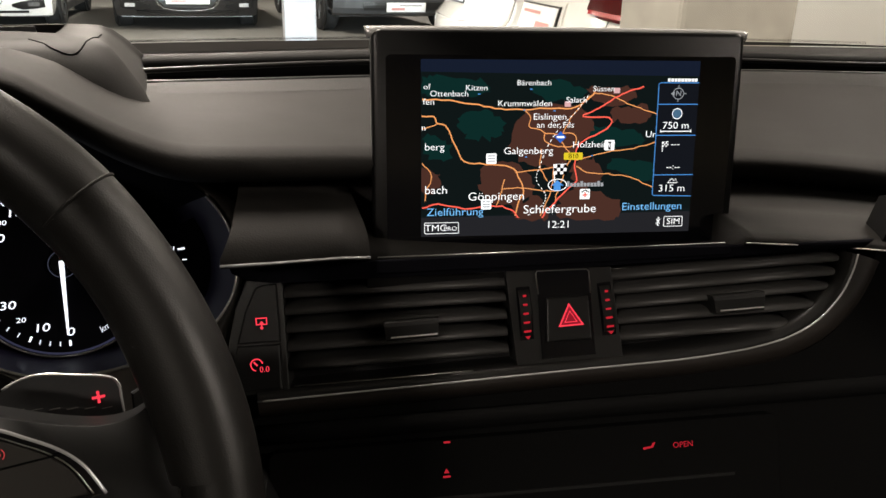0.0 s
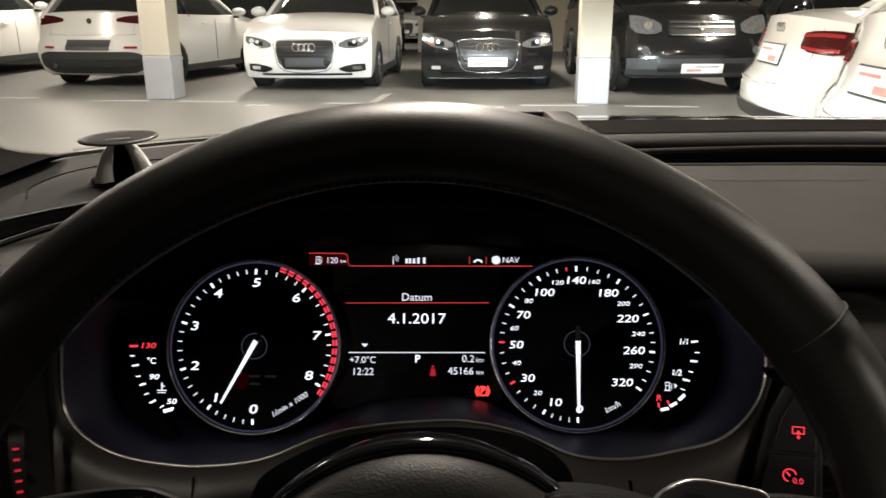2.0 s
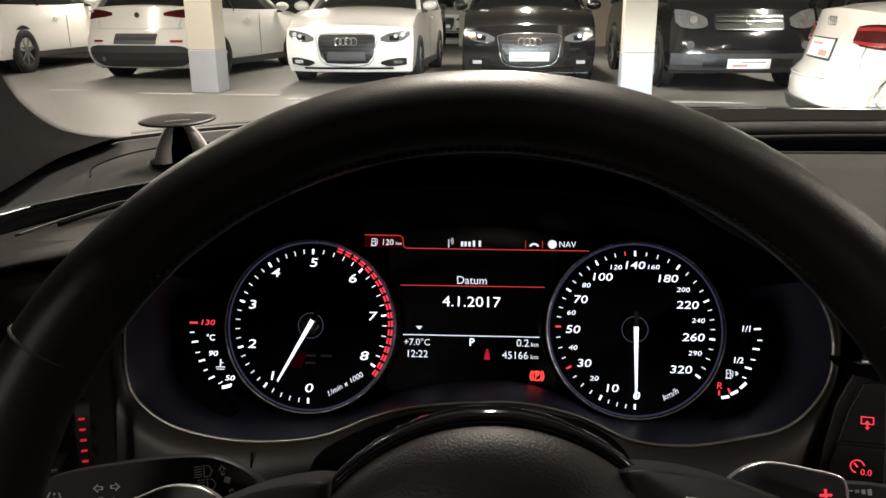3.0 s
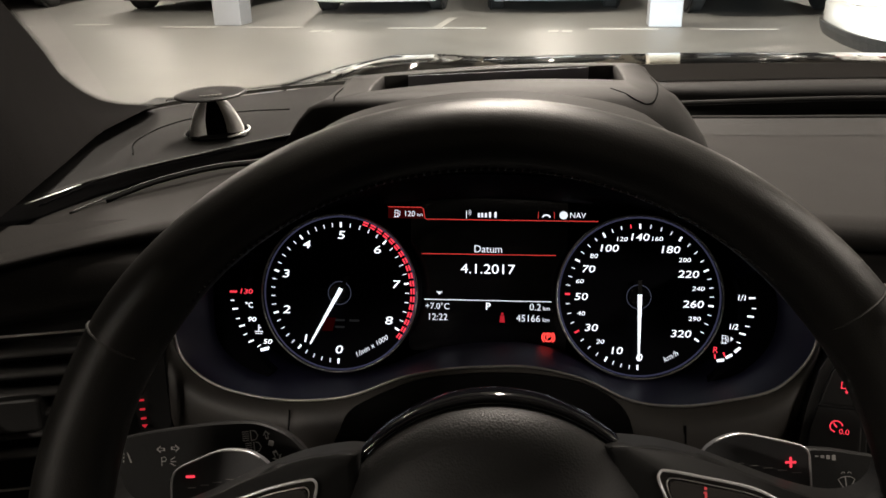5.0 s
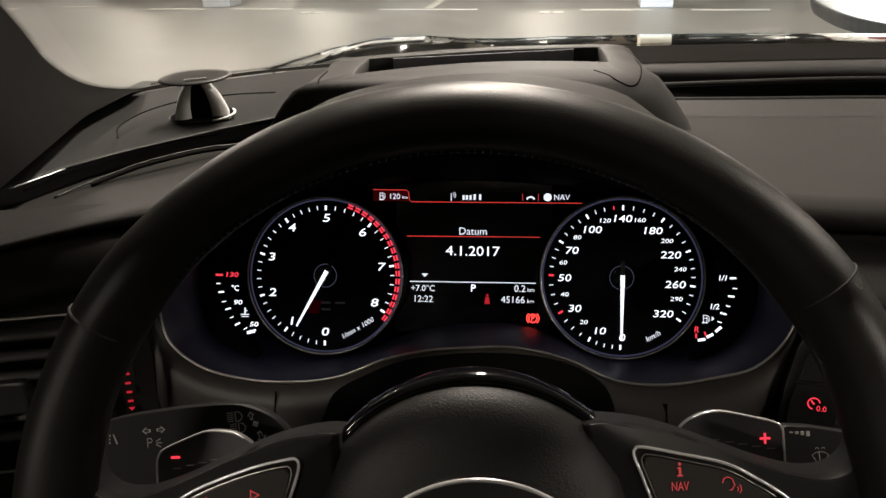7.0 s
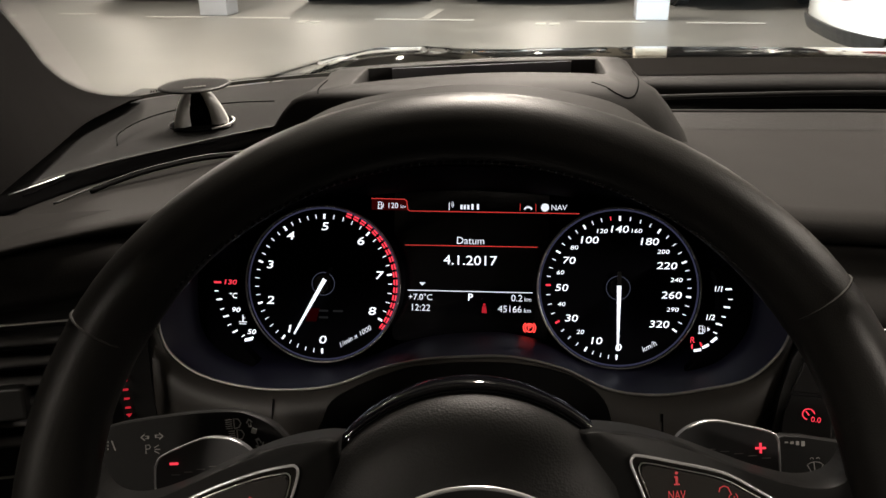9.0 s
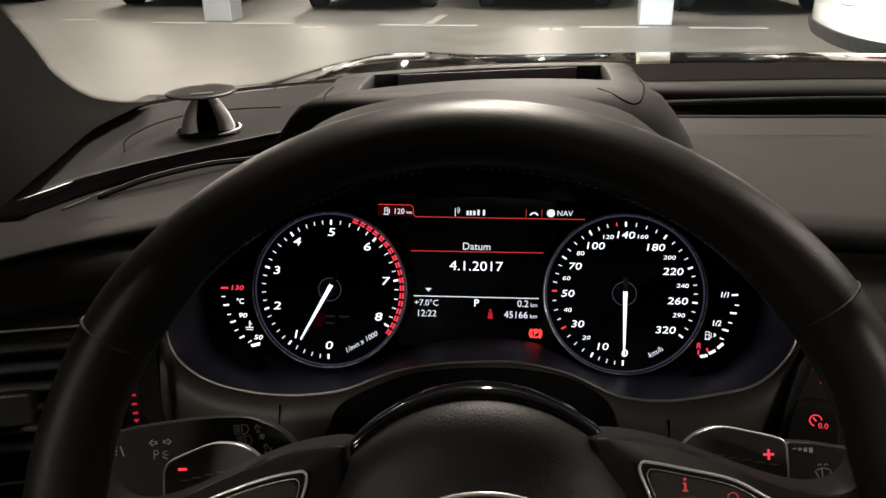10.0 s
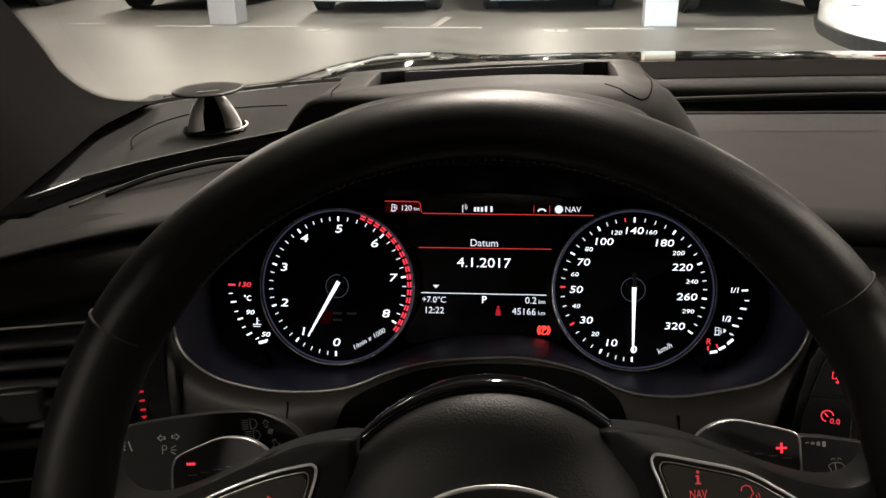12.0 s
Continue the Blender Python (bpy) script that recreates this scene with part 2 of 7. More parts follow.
tagged(part("wall_inner", box(-1.1, 9.5, 22.0, 22.25, 0, TOP), WALL_PAINT), "cream-painted inner garage wall", "wall", kind="structure")


def column(x, y, turn, w, d, painted=True):
    m = pose(x, y, 0, 0, 0, turn)
    t = thing("column", "square cream-painted column with a grey plinth" if painted else "square bare concrete garage column", "column", "garage columns", "structure", at=m)
    if painted:
        part("shaft", box(-w / 2, w / 2, -d / 2, d / 2, 0.52, TOP, bevel=0.012), COLUMN_PAINT, t)
        part("plinth", box(-w / 2 - 0.004, w / 2 + 0.004, -d / 2 - 0.004, d / 2 + 0.004, 0, 0.52, bevel=0.012), PLINTH, t, "grey-painted plinth")
    else:
        part("shaft", box(-w / 2, w / 2, -d / 2, d / 2, 0, TOP, bevel=0.015), CONCRETE, t)
    return t


column(-3.69, 10.02, -4, 0.35, 0.35)
column(1.53, 9.48, -4, 0.35, 0.35)
column(6.75, 8.95, -4, 0.35, 0.35)
column(1.612, 2.18, 0, 0.39, 0.32, False)

# bay lines at the foot of the columns and between the bays
for k, (x, y, a, ln) in enumerate(((-4.15, 9.72, -5, 0.75), (-3.05, 9.62, -5, 0.75), (-6.6, 9.95, -5, 0.55), (1.05, 9.16, -5, 0.75), (2.25, 9.05, -5, 0.8), (-1.05, 9.40, -5, 1.15), (-5.6, 10.1, -5, 0.5))):
    tagged(part("bay_line", box(-ln / 2, ln / 2, -0.045, 0.045, 0.0, 0.004, pose(x, y, 0.001, 0, 0, a)), LINE_PAINT), "worn white bay marking painted on floor", "floor marking", "bay markings", "structure")
tagged(part("bay_line", box(-0.05, 0.05, -0.55, 0.55, 0.0, 0.004, pose(-1.0, 9.95, 0.001, 0, 0, -5)), LINE_PAINT), "worn white bay marking painted on floor", "floor marking", "bay markings", "structure")
for x, y in ((-2.35, 9.2), (0.35, 9.0), (3.35, 8.75)):
    b = join(*[box(-0.13 + 0.15 * i, -0.02 + 0.15 * i, -0.09, 0.09, 0, 0.004) for i in range(2)])
    bmesh.ops.transform(b, matrix=pose(x, y, 0.001, 0, 0, -5), verts=b.verts)
    tagged(part("bay_number", b, LINE_PAINT), "worn white bay number painted on floor", "floor marking", "bay numbers", "structure")

TUBE = glow("fluorescent_tube", (1.0, 0.93, 0.80), 14.0)
CASE = surface("lamp_case", (0.7, 0.7, 0.7), 0.5)
# the lamps at (2.5, 0.9), (3.4, -2.4) and (-2.2, -2.2) are added fill light
LAMPS = ((-0.05, 1.65), (2.5, 0.9, 0.35), (3.4, -2.4, 1.9), (0.15, 5.4), (-3.6, 5.4), (4.2, 3.3, 0.4), (4.3, 8.8), (-3.6, 9.6), (0.35, 9.6), (-7.2, 8.6), (-7.2, 3.0, 0.3), (-7.2, 15.0), (-3.6, 15.0), (0.45, 15.0), (4.2, 15.0), (-3.2, 25.0), (-2.2, -2.2, 1.3))
for x, y, *dim in LAMPS:
    m = pose(x, y, TOP)
    t = thing("ceiling_lamp", "long fluorescent ceiling lamp, some of the set added as fill", "lamp", "ceiling lamps", at=m)
    part("case", box(-0.06, 0.06, -0.75, 0.75, -0.045, 0.0, bevel=0.008), CASE, t)
    rows = [[(0.022 * math.cos(a), yy, -0.07 + 0.022 * math.sin(a)) for a in (k * math.pi / 5 for k in range(10))] for yy in (-0.72, 0.72)]
    part("tube", loft(rows, closed=True, caps=True), TUBE, t, "glowing white tube", True)
    light = bpy.data.lights.new("tube_light", "AREA")
    light.shape, light.size, light.size_y, light.energy, light.color = "RECTANGLE", 0.10, 1.45, LAMP_POWER * (dim[0] if dim else 1.0), LAMP_COLOUR
    lo = new("tube_light", light)
    lo.matrix_basis = m @ pose(0, 0, -0.10)

# ---- the car that the camera sits in: shell ----
CX = 0.30                     # middle of the car
BASE_Y = [(-0.55, 0.72), (-0.50, 0.81), (-0.4465, 0.925), (-0.39, 0.99), (-0.33, 1.035), (-0.276, 1.065), (-0.20, 1.095), (-0.10, 1.13), (0.0, 1.16), (0.10, 1.18), (0.334, 1.19), (0.512, 1.185), (0.69, 1.165), (0.872, 1.125), (1.053, 1.06), (1.17, 0.99)]
GROOVE_Y = [(-0.4965, 0.4766), (-0.4311, 0.5802), (-0.3984, 0.6521), (-0.381, 0.6946), (-0.3341, 0.7546), (-0.2578, 0.8309), (-0.16, 0.885), (-0.05, 0.93), (0.083, 0.948), (0.149, 0.957), (0.288, 0.971), (0.5, 0.958), (0.711, 0.935), (0.843, 0.886), (1.06, 0.84)]
GAP = [(-0.50, 0.006), (-0.26, 0.012), (-0.14, 0.04), (0.0, 0.06), (1.06, 0.06)]
PAD_Z = [(-0.50, 0.856), (-0.40, 0.867), (-0.26, 0.871), (-0.18, 0.880), (-0.09, 0.900), (0.02, 0.895), (0.06, 0.887), (0.10, 0.8854), (1.06, 0.8854)]
LIP_Y = [(-0.50, 0.48), (-0.46, 0.50), (-0.40, 0.53), (-0.34, 0.557), (-0.29, 0.578), (-0.20, 0.60), (0.03, 0.595), (0.098, 0.584), (0.192, 0.596), (0.287, 0.598), (0.43, 0.593), (0.575, 0.586), (0.72, 0.576), (1.06, 0.55)]
LIP_Z = [(-0.50, 0.855), (-0.46, 0.861), (-0.40, 0.870), (-0.34, 0.879), (-0.29, 0.885), (-0.26, 0.889), (-0.233, 0.903), (-0.207, 0.920), (-0.183, 0.935), (-0.13, 0.947), (-0.08, 0.950), (-0.03, 0.947), (0.023, 0.935), (0.047, 0.921), (0.073, 0.906), (0.10, 0.895), (0.13, 0.891), (0.20, 0.885), (0.50, 0.867), (0.65, 0.848), (1.06, 0.806)]
SHELF = [(-0.20, 0.0), (0.0, 0.015), (0.07, 0.025), (0.155, 0.012), (0.30, 0.0), (1.06, 0.0)]
BAND = [(-0.47, 0.012), (-0.25, 0.022), (-0.10, 0.08), (0.06, 0.140), (0.32, 0.140), (0.60, 0.13), (0.80, 0.108), (1.06, 0.08)]
LEDGE_Z = [(-0.50, 0.884), (-0.25, 0.886), (-0.05, 0.8905), (1.06, 0.8915)]
RIDGE_Z = [(-0.50, 0.878), (-0.26, 0.881), (-0.10, 0.889), (0.05, 0.893), (1.06, 0.893)]
BASE_Z = 0.887

shell = thing("car_cabin", "dark car cabin shell with bonnet, pillars and windscreen", "car body", kind="structure")

# bonnet, seen past the lower edge of the windscreen
rows = []
for i in range(25):
    u = -1 + 2 * i / 24
    x = CX + 0.86 * u
    row = []
    for k in range(15):
        v = k / 14
        y = 1.27 - 0.26 * abs(u) ** 2.2 + v * (0.88 - 0.10 * u * u)
        v = min(1, max(0, (y - 1.10 + 0.16 * abs(u) ** 2.2) / 1.05))
        z = 0.868 - 0.025 * v - 0.16 * v ** 3.2 - 0.030 * abs(u) ** 3 - 0.05 * max(0, abs(u) - 0.88) / 0.12
        z += 0.024 * math.exp(-((abs(u) - 0.66) / 0.13) ** 2) * (1 - 0.4 * v)
        row.append((x, y, z))
    rows.append(row)
part("bonnet", loft(rows), CAR_BLACK, shell, "glossy black bonnet with garage reflections", True)
# dipped headlamps of this car, shaded above
for hx in (CX - 0.62, CX + 0.62):
    hl = bpy.data.lights.new("headlamp", "SPOT")
    hl.energy, hl.color, hl.spot_size, hl.spot_blend, hl.shadow_soft_size = 2100.0, (0.86, 0.95, 1.0), radians(62), 0.7, 0.01
    new("headlamp", hl).matrix_basis = look((hx, 2.04, 0.600), (hx + 0.35, 9.0, 0.42))
    part("headlamp_hood", box(hx - 0.12, hx + 0.12, 2.03, 2.20, 0.6045, 0.612), HARD_BLACK, shell)
# black cowl under the screen
part("cowl", loft([[(x, curve_at(BASE_Y, x) + 0.015, BASE_Z - 0.008), (x, curve_at(BASE_Y, x) + 0.13, BASE_Z - 0.050)] for x in np.linspace(-0.52, 1.14, 30)]), FRIT, shell, "black windscreen cowl", True)


def dot_field(centres, facing):
    """Many small hexagonal dots in one mesh."""
    bm = bmesh.new()
    n = facing.normalized()
    u = n.cross(Vector((0, 0, 1))).normalized()
    v = u.cross(n)
    for c, r in centres:
        bm.faces.new([bm.verts.new(c + u * r * math.cos(k * math.pi / 3) + v * r * math.sin(k * math.pi / 3)) for k in range(6)])
    return bm


# windscreen edge line, from the foot of one pillar over the dash to the other
PILLAR = [(-0.4333, 0.9257, 0.8876), (-0.4671, 0.8821, 0.9018), (-0.4824, 0.8472, 0.9301), (-0.4791, 0.8036, 0.9737), (-0.4529, 0.6619, 1.0827), (-0.3984, 0.4221, 1.2353), (-0.3221, 0.1605, 1.3606)]
edge = spline(PILLAR, 8)
mirror = lambda p: Vector((2 * CX - p[0], p[1], p[2]))
for side in (0, 1):
    f = mirror if side else Vector
    inner = [f(p) for p in edge]
    mid = [f(p + Vector((-0.035, -0.05, 0.0)) + Vector((0, 0, -0.012))) for p in edge]
    outer = [f(p + Vector((-0.07, -0.11, -0.01))) for p in edge]
    far = [f(p + Vector((-0.10, -0.30, -0.16))) for p in edge]
    part("a_pillar", loft([inner, mid, outer, far]), FABRIC, shell, "dark fabric-covered windscreen pillar", True)
    # dotted ceramic edge
    centres = []
    line = [p for p in edge[:42]]
    for a, b in zip(line, line[1:]):
        steps_n = max(1, int((b - a).length / 0.0019))
        for k in range(steps_n):
            p = a.lerp(b, k / steps_n)
            for row_i, r in enumerate((0.0008, 0.00065, 0.0005, 0.0003)):
                centres.append((f(p + Vector((0.0016 * row_i - 0.0012, 0.001, 0.0009 * row_i - 0.0006)) + (b - a) / steps_n * 0.5 * (row_i % 2)), r))
    part("ceramic_dots", dot_field(centres, Vector((1 if not side else -1, -2.2, 0.8))), FRIT, shell)
    # foot of the pillar trim, running out on the dash
    foot = spline([Vector(p) for p in ((-0.4222, 0.8745, 0.8958), (-0.4215, 0.82, 0.8958), (-0.4181, 0.7742, 0.8958), (-0.3995, 0.6892, 0.8952), (-0.3919, 0.6369, 0.8925), (-0.3941, 0.5747, 0.881))], 6)
    skin = []
    for i, q in enumerate(foot):
        p = edge[min(len(edge) - 1, int(i * 1.35))]
        skin.append([f(q + (p - q) * s + Vector((-0.006, 0, -0.002)) * math.sin(math.pi * s) * min(1, i / 6)) for s in np.linspace(0, 1, 7)])
    part("pillar_foot", loft(skin), FABRIC, shell, "dark fabric foot of the pillar trim", True)
# frit band along the foot of the screen
xs = np.linspace(-0.46, 1.10, 60)
part("ceramic_band", loft([[(x, curve_at(BASE_Y, x) + 0.004, BASE_Z + 0.0005) for x in xs], [(x, curve_at(BASE_Y, x) - curve_at(BAND, x), curve_at(LEDGE_Z, x) + 0.0012) for x in xs]]), FRIT, shell, smooth=True)
centres = []
for x in np.arange(-0.43, 1.05, 0.0018):
    for r_i, r in enumerate((0.0007, 0.00055, 0.0004)):
        centres.append((Vector((x + 0.0009 * (r_i % 2), curve_at(BASE_Y, x) - 0.012 - 0.0005 * r_i, BASE_Z + 0.0042 + 0.0011 * r_i)), r))
part("ceramic_dots", dot_field(centres, Vector((0, -1, 0.3))), FRIT, shell)

# glass of the windscreen
GLASS = clear("windscreen_glass", (0.97, 0.99, 0.97), 0.025)
rows = []
for k in range(13):
    v = k / 12
    row = []
    for i in range(25):
        u = -1 + 2 * i / 24
        base = Vector((CX + 0.77 * u, 1.192 - 0.28 * abs(u) ** 2.6, 0.886))
        top = Vector((CX + 0.60 * u, 0.24 - 0.08 * abs(u) ** 2, 1.34 - 0.02 * abs(u) ** 2))
        p = base.lerp(top, v)
        p.z += 0.05 * math.sin(math.pi * v)
        row.append(p)
    rows.append(row)
ob = part("windscreen", loft(rows), GLASS, shell, "clear curved windscreen", True)
ob.visible_shadow = False

# roof lining, doors and rear, to close the cabin round the camera
LINING = surface("grey_roof_lining", (0.25, 0.24, 0.23), 0.9, grain=0.3, scale=500)
part("roof_lining", box(CX - 0.64, CX + 0.64, -1.5, 0.20, 1.335, 1.36), LINING, shell)
for s in (-1, 1):
    xa, xb = sorted((CX + s * 0.77, CX + s * 0.83))
    part("door_panel", box(xa, xb, -1.5, 0.70, 0.15, 0.86, bevel=0.02), SOFT_DARK, shell, "dark door panel")
part("cabin_floor", box(CX - 0.8, CX + 0.8, -1.6, 1.0, 0.14, 0.18), HARD_BLACK, shell)
part("rear_wall", box(CX - 0.8, CX + 0.8, -1.65, -1.6, 0.15, 0.92), LINING, shell)

part("dash_core", box(-0.52, 1.12, 0.76, 1.10, 0.30, 0.862), HARD_BLACK, shell)
for s in (-1, 1):
    xa, xb = sorted((CX + s * 0.745, CX + s * 0.90))
    part("side_lining", box(xa, xb, 0.25, 1.05, 0.20, 0.845, bevel=0.02), FABRIC, shell)
# ---- dashboard ----
dash = thing("dashboard", "dark grey soft-touch car dashboard with black trim", "dashboard", kind="structure")
XS = np.concatenate([np.linspace(-0.50, -0.30, 14), np.linspace(-0.29, 0.16, 46), np.linspace(0.18, 1.06, 36)])


def ease(s, lz):
    k = min(1, max(0, (lz - 0.884) / 0.045))
    s = s ** (1 + 0.7 * k)
    return k * s * s * (3 - 2 * s) + (1 - k) * (1 - (1 - s) ** 1.8)


def pad_row(x):
    ly, lz = curve_at(LIP_Y, x), curve_at(LIP_Z, x)
    gy = max(curve_at(GROOVE_Y, x) - curve_at(GAP, x), ly + 0.02)
    h = curve_at([(-0.32, 0.42), (-0.24, 1.0)], x)
    row = [(x, ly + 0.035, lz - 0.022 * h), (x, ly + 0.012, lz - 0.019 * h), (x, ly + 0.003, lz - 0.013 * h), (x, ly, lz - 0.006 * h), (x, ly + 0.004, lz - 0.001)]
    for k in range(1, 15):
        s = k / 14
        y = ly + 0.004 + (gy - ly - 0.004) * s
        z = lz + (curve_at(PAD_Z, x) - lz) * ease(s, lz)
        row.append((x, y, z))
    row.append((x, gy + 0.003, curve_at(PAD_Z, x) - 0.004))
    row.append((x, gy + 0.004, curve_at(PAD_Z, x) - 0.045))
    return row


def pad_height(x, y):
    ly, lz = curve_at(LIP_Y, x), curve_at(LIP_Z, x)
    gy = max(curve_at(GROOVE_Y, x) - curve_at(GAP, x), ly + 0.02)
    s = min(1, max(0, (y - ly - 0.004) / (gy - ly - 0.004)))
    return lz + (curve_at(PAD_Z, x) - lz) * ease(s, lz)


part("main_pad", loft([pad_row(x) for x in XS]), SOFT_PAD, dash, "dark grey grained soft pad", True)
# recess behind the pad, its shade put into black, and the ledge under the screen
part("defroster_slot", loft([[(x, curve_at(GROOVE_Y, x) - curve_at(GAP, x) - 0.004, curve_at(PAD_Z, x) - 0.012), (x, curve_at(GROOVE_Y, x), curve_at(PAD_Z, x) - 0.030), (x, curve_at(GROOVE_Y, x) + 0.010 + curve_at(SHELF, x), curve_at(RIDGE_Z, x) - 0.012)] for x in XS]), SLOT_BLACK, dash, "recess under the windscreen, shade put into its black", True)
part("slot_rib", tube([(x, curve_at(GROOVE_Y, x) - 0.25 * curve_at(GAP, x), curve_at(RIDGE_Z, x) - 0.004) for x in XS if x > 0.05], 0.0026), SATIN_BLACK, dash, smooth=True)
part("slot_rib", tube([(x, curve_at(GROOVE_Y, x) - 0.90 * curve_at(GAP, x), curve_at(PAD_Z, x) - 0.001) for x in XS if x > 0.02], 0.0026), SATIN_BLACK, dash, smooth=True)
ledge = []
for x in XS:
    gy, rz, end_z = curve_at(GROOVE_Y, x) + curve_at(SHELF, x), curve_at(RIDGE_Z, x), curve_at(LEDGE_Z, x)
    by = max(curve_at(BASE_Y, x) - curve_at(BAND, x), gy + 0.03)
    ledge.append([(x, gy + 0.006, rz - 0.020), (x, gy + 0.001, rz - 0.005), (x, gy + 0.003, rz + 0.001), (x, gy + 0.012, rz + 0.003), (x, gy + 0.5 * (by - gy), rz + 0.5 * (end_z - rz) + 0.003), (x, by, end_z), (x, max(by, curve_at(BASE_Y, x)) + 0.02, end_z - 0.012)])
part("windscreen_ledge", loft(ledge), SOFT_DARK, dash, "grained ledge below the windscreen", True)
PERFORATED = surface("perforated_strip", (0.0085, 0.0080, 0.0075), 0.6, grain=0.75, scale=520, bump=0.6, pattern="CELL", mottle=0.05, spec=0.2)
rows = []
for x in XS:
    if x > 0.088:
        gy = curve_at(GROOVE_Y, x) - curve_at(GAP, x)
        rows.append([(x, gy - 0.066 + 0.066 * k / 6, pad_height(x, gy - 0.066 + 0.066 * k / 6) + 0.0003) for k in range(7)])
part("perforated_strip", loft(rows), PERFORATED, dash, "finely perforated strip on the pad", True)
# gloss band with a silver line in the groove on the driver's side
LINE_Z = [(-0.4747, 0.8778), (-0.3963, 0.8806), (-0.3657, 0.8818), (-0.3352, 0.8829), (-0.2807, 0.8843), (-0.1913, 0.8865)]
band_x = np.linspace(-0.47, -0.20, 40)
part("gloss_band", loft([[(x, curve_at(GROOVE_Y, x) - 0.0045, curve_at(LINE_Z, x) + 0.0005), (x, curve_at(GROOVE_Y, x) - 0.0047, curve_at(LINE_Z, x) - 0.003), (x, curve_at(GROOVE_Y, x) - 0.0045, curve_at(LINE_Z, x) - 0.008), (x, curve_at(GROOVE_Y, x) - 0.002, curve_at(LINE_Z, x) - 0.016)] for x in band_x]), GLOSS_BLACK, dash, "gloss black band in the dash", True)
part("silver_line", tube([(x, curve_at(GROOVE_Y, x) - 0.0048, curve_at(LINE_Z, x)) for x in np.linspace(-0.4028, -0.3854, 8)], 0.0004), CHROME, dash, smooth=True)
part("band_edge", tube([(x, curve_at(GROOVE_Y, x) - 0.0048, curve_at(LINE_Z, x)) for x in np.linspace(-0.3843, -0.2349, 20)], 0.0007), HARD_BLACK, dash, smooth=True)
SLIT = spline([Vector(p) for p in ((-0.3794, 0.6501, 0.8695), (-0.3695, 0.6715, 0.8711), (-0.3567, 0.691, 0.8736), (-0.3419, 0.7085, 0.8764), (-0.3261, 0.7258, 0.8776), (-0.3042, 0.7497, 0.8774), (-0.2745, 0.7773, 0.874))], 6)
part("pad_edge", tube(SLIT, 0.0008), HARD_BLACK, dash, smooth=True)
part("pad_slit", tube([p + Vector((0.002, -0.0045, -0.0012)) for p in SLIT[8:]], 0.0016), SLOT_BLACK, dash, smooth=True)

# face below the pad on the driver's outer side
rows = []
for x in np.linspace(-0.47, -0.285, 12):
    yb, zb = 0.5465 + 0.247 * (x + 0.363), 0.8375 + 0.12 * (x + 0.36)
    yt = yb + 0.2 * (0.868 - zb)
    rows.append([(x, yt + 0.06, 0.876), (x, yt + 0.006, 0.871), (x, yt, 0.866), (x, (yt + yb) / 2 - 0.001, (0.866 + zb) / 2), (x, yb, zb + 0.005), (x, yb - 0.001, zb + 0.001), (x, yb + 0.006, zb - 0.004)])
part("upper_face", loft(rows), SOFT_PAD, dash, "grained face below the pad", True)

# face below the pad
def face_y(x):
    return 0.574 - 0.1935 * (x - 0.144)


rows = []
for x in sorted(list(np.linspace(0.118, 1.04, 42)) + [0.2010, 0.2016, 0.4247, 0.4253]):
    ly, lz = curve_at(LIP_Y, x), curve_at(LIP_Z, x)
    yt = min(ly, face_y(x) + 0.032) - 0.020 + (0.024 if 0.2013 < x < 0.4250 else 0)
    drop = 0.012 if 0.2013 < x < 0.4250 else 0.0
    slant = 0.020 * max(0, 1 - (x - 0.118) / 0.07)
    profile = ((ly + 0.034, 0.012), (ly + 0.034, 0.026), (yt + 0.032, 0.0280), (yt + 0.018, 0.0310), (yt + 0.002, 0.0350), (yt - 0.007, 0.0385), (yt - 0.0125, 0.0430), (yt - 0.0150, 0.0480), (yt - 0.0150, 0.0530), (yt - 0.006, 0.0555))
    deep = 0.40 if x > 0.4250 else 1.0
    rows.append([(x + slant * max(0, 1 - k / 7), y, lz - min(dz, 0.026) - deep * max(0, dz - 0.026) - drop * min(1, k / 2)) for k, (y, dz) in enumerate(profile)])
part("upper_face", loft(rows), SOFT_PAD, dash, "grained face below the pad", True)

V = plane_frame((0.3177, 0.5395, 0.8043), (0.973, -0.2251, 0.0518), (0.0261, 0.3301, 0.9436)) @ Matrix.Scale(0.9925, 4)
mm = lambda pts: [(p[0] / 1000, p[1] / 1000) for p in pts]
CHROME_PATH = spline([Vector((*p, 0)) / 1000 for p in ((-189, -50.1), (-141, -48.8), (-73, -47.1), (-4, -45.2), (66.7, -43.6), (103, -40.9), (121, -38.4), (139.7, -34.0), (158.5, -24.7), (173.9, -9.8), (181.9, 3.9), (185.7, 14.3))], 6)
part("lower_chrome_line", tube([p + Vector((0, 0, 0.0055)) for p in CHROME_PATH], 0.00065, V), BRIGHT_TRIM, dash, smooth=True)
part("vent_chrome_line", tube([Vector((u / 1000, v / 1000, 0.003)) for u, v in ((-167.4, -42.9), (-113.7, -42.3), (-60, -41.4))], 0.0004, V), SATIN_METAL, dash, smooth=True)
band = []
for i, p in enumerate(CHROME_PATH):
    a, b = CHROME_PATH[max(0, i - 1)], CHROME_PATH[min(len(CHROME_PATH) - 1, i + 1)]
    t = (b - a).normalized()
    o = Vector((t.y, -t.x, 0))
    w = 0.0095 + 0.010 * (i / len(CHROME_PATH)) ** 2
    band.append([p + Vector((0, 0, 0.003)), p + o * w * 0.3 + Vector((0, 0, 0.0042)), p + o * w * 0.7 + Vector((0, 0, 0.0030)), p + o * w + Vector((0, 0, -0.001)), p + o * (w + 0.004) + Vector((0, 0, -0.010))])
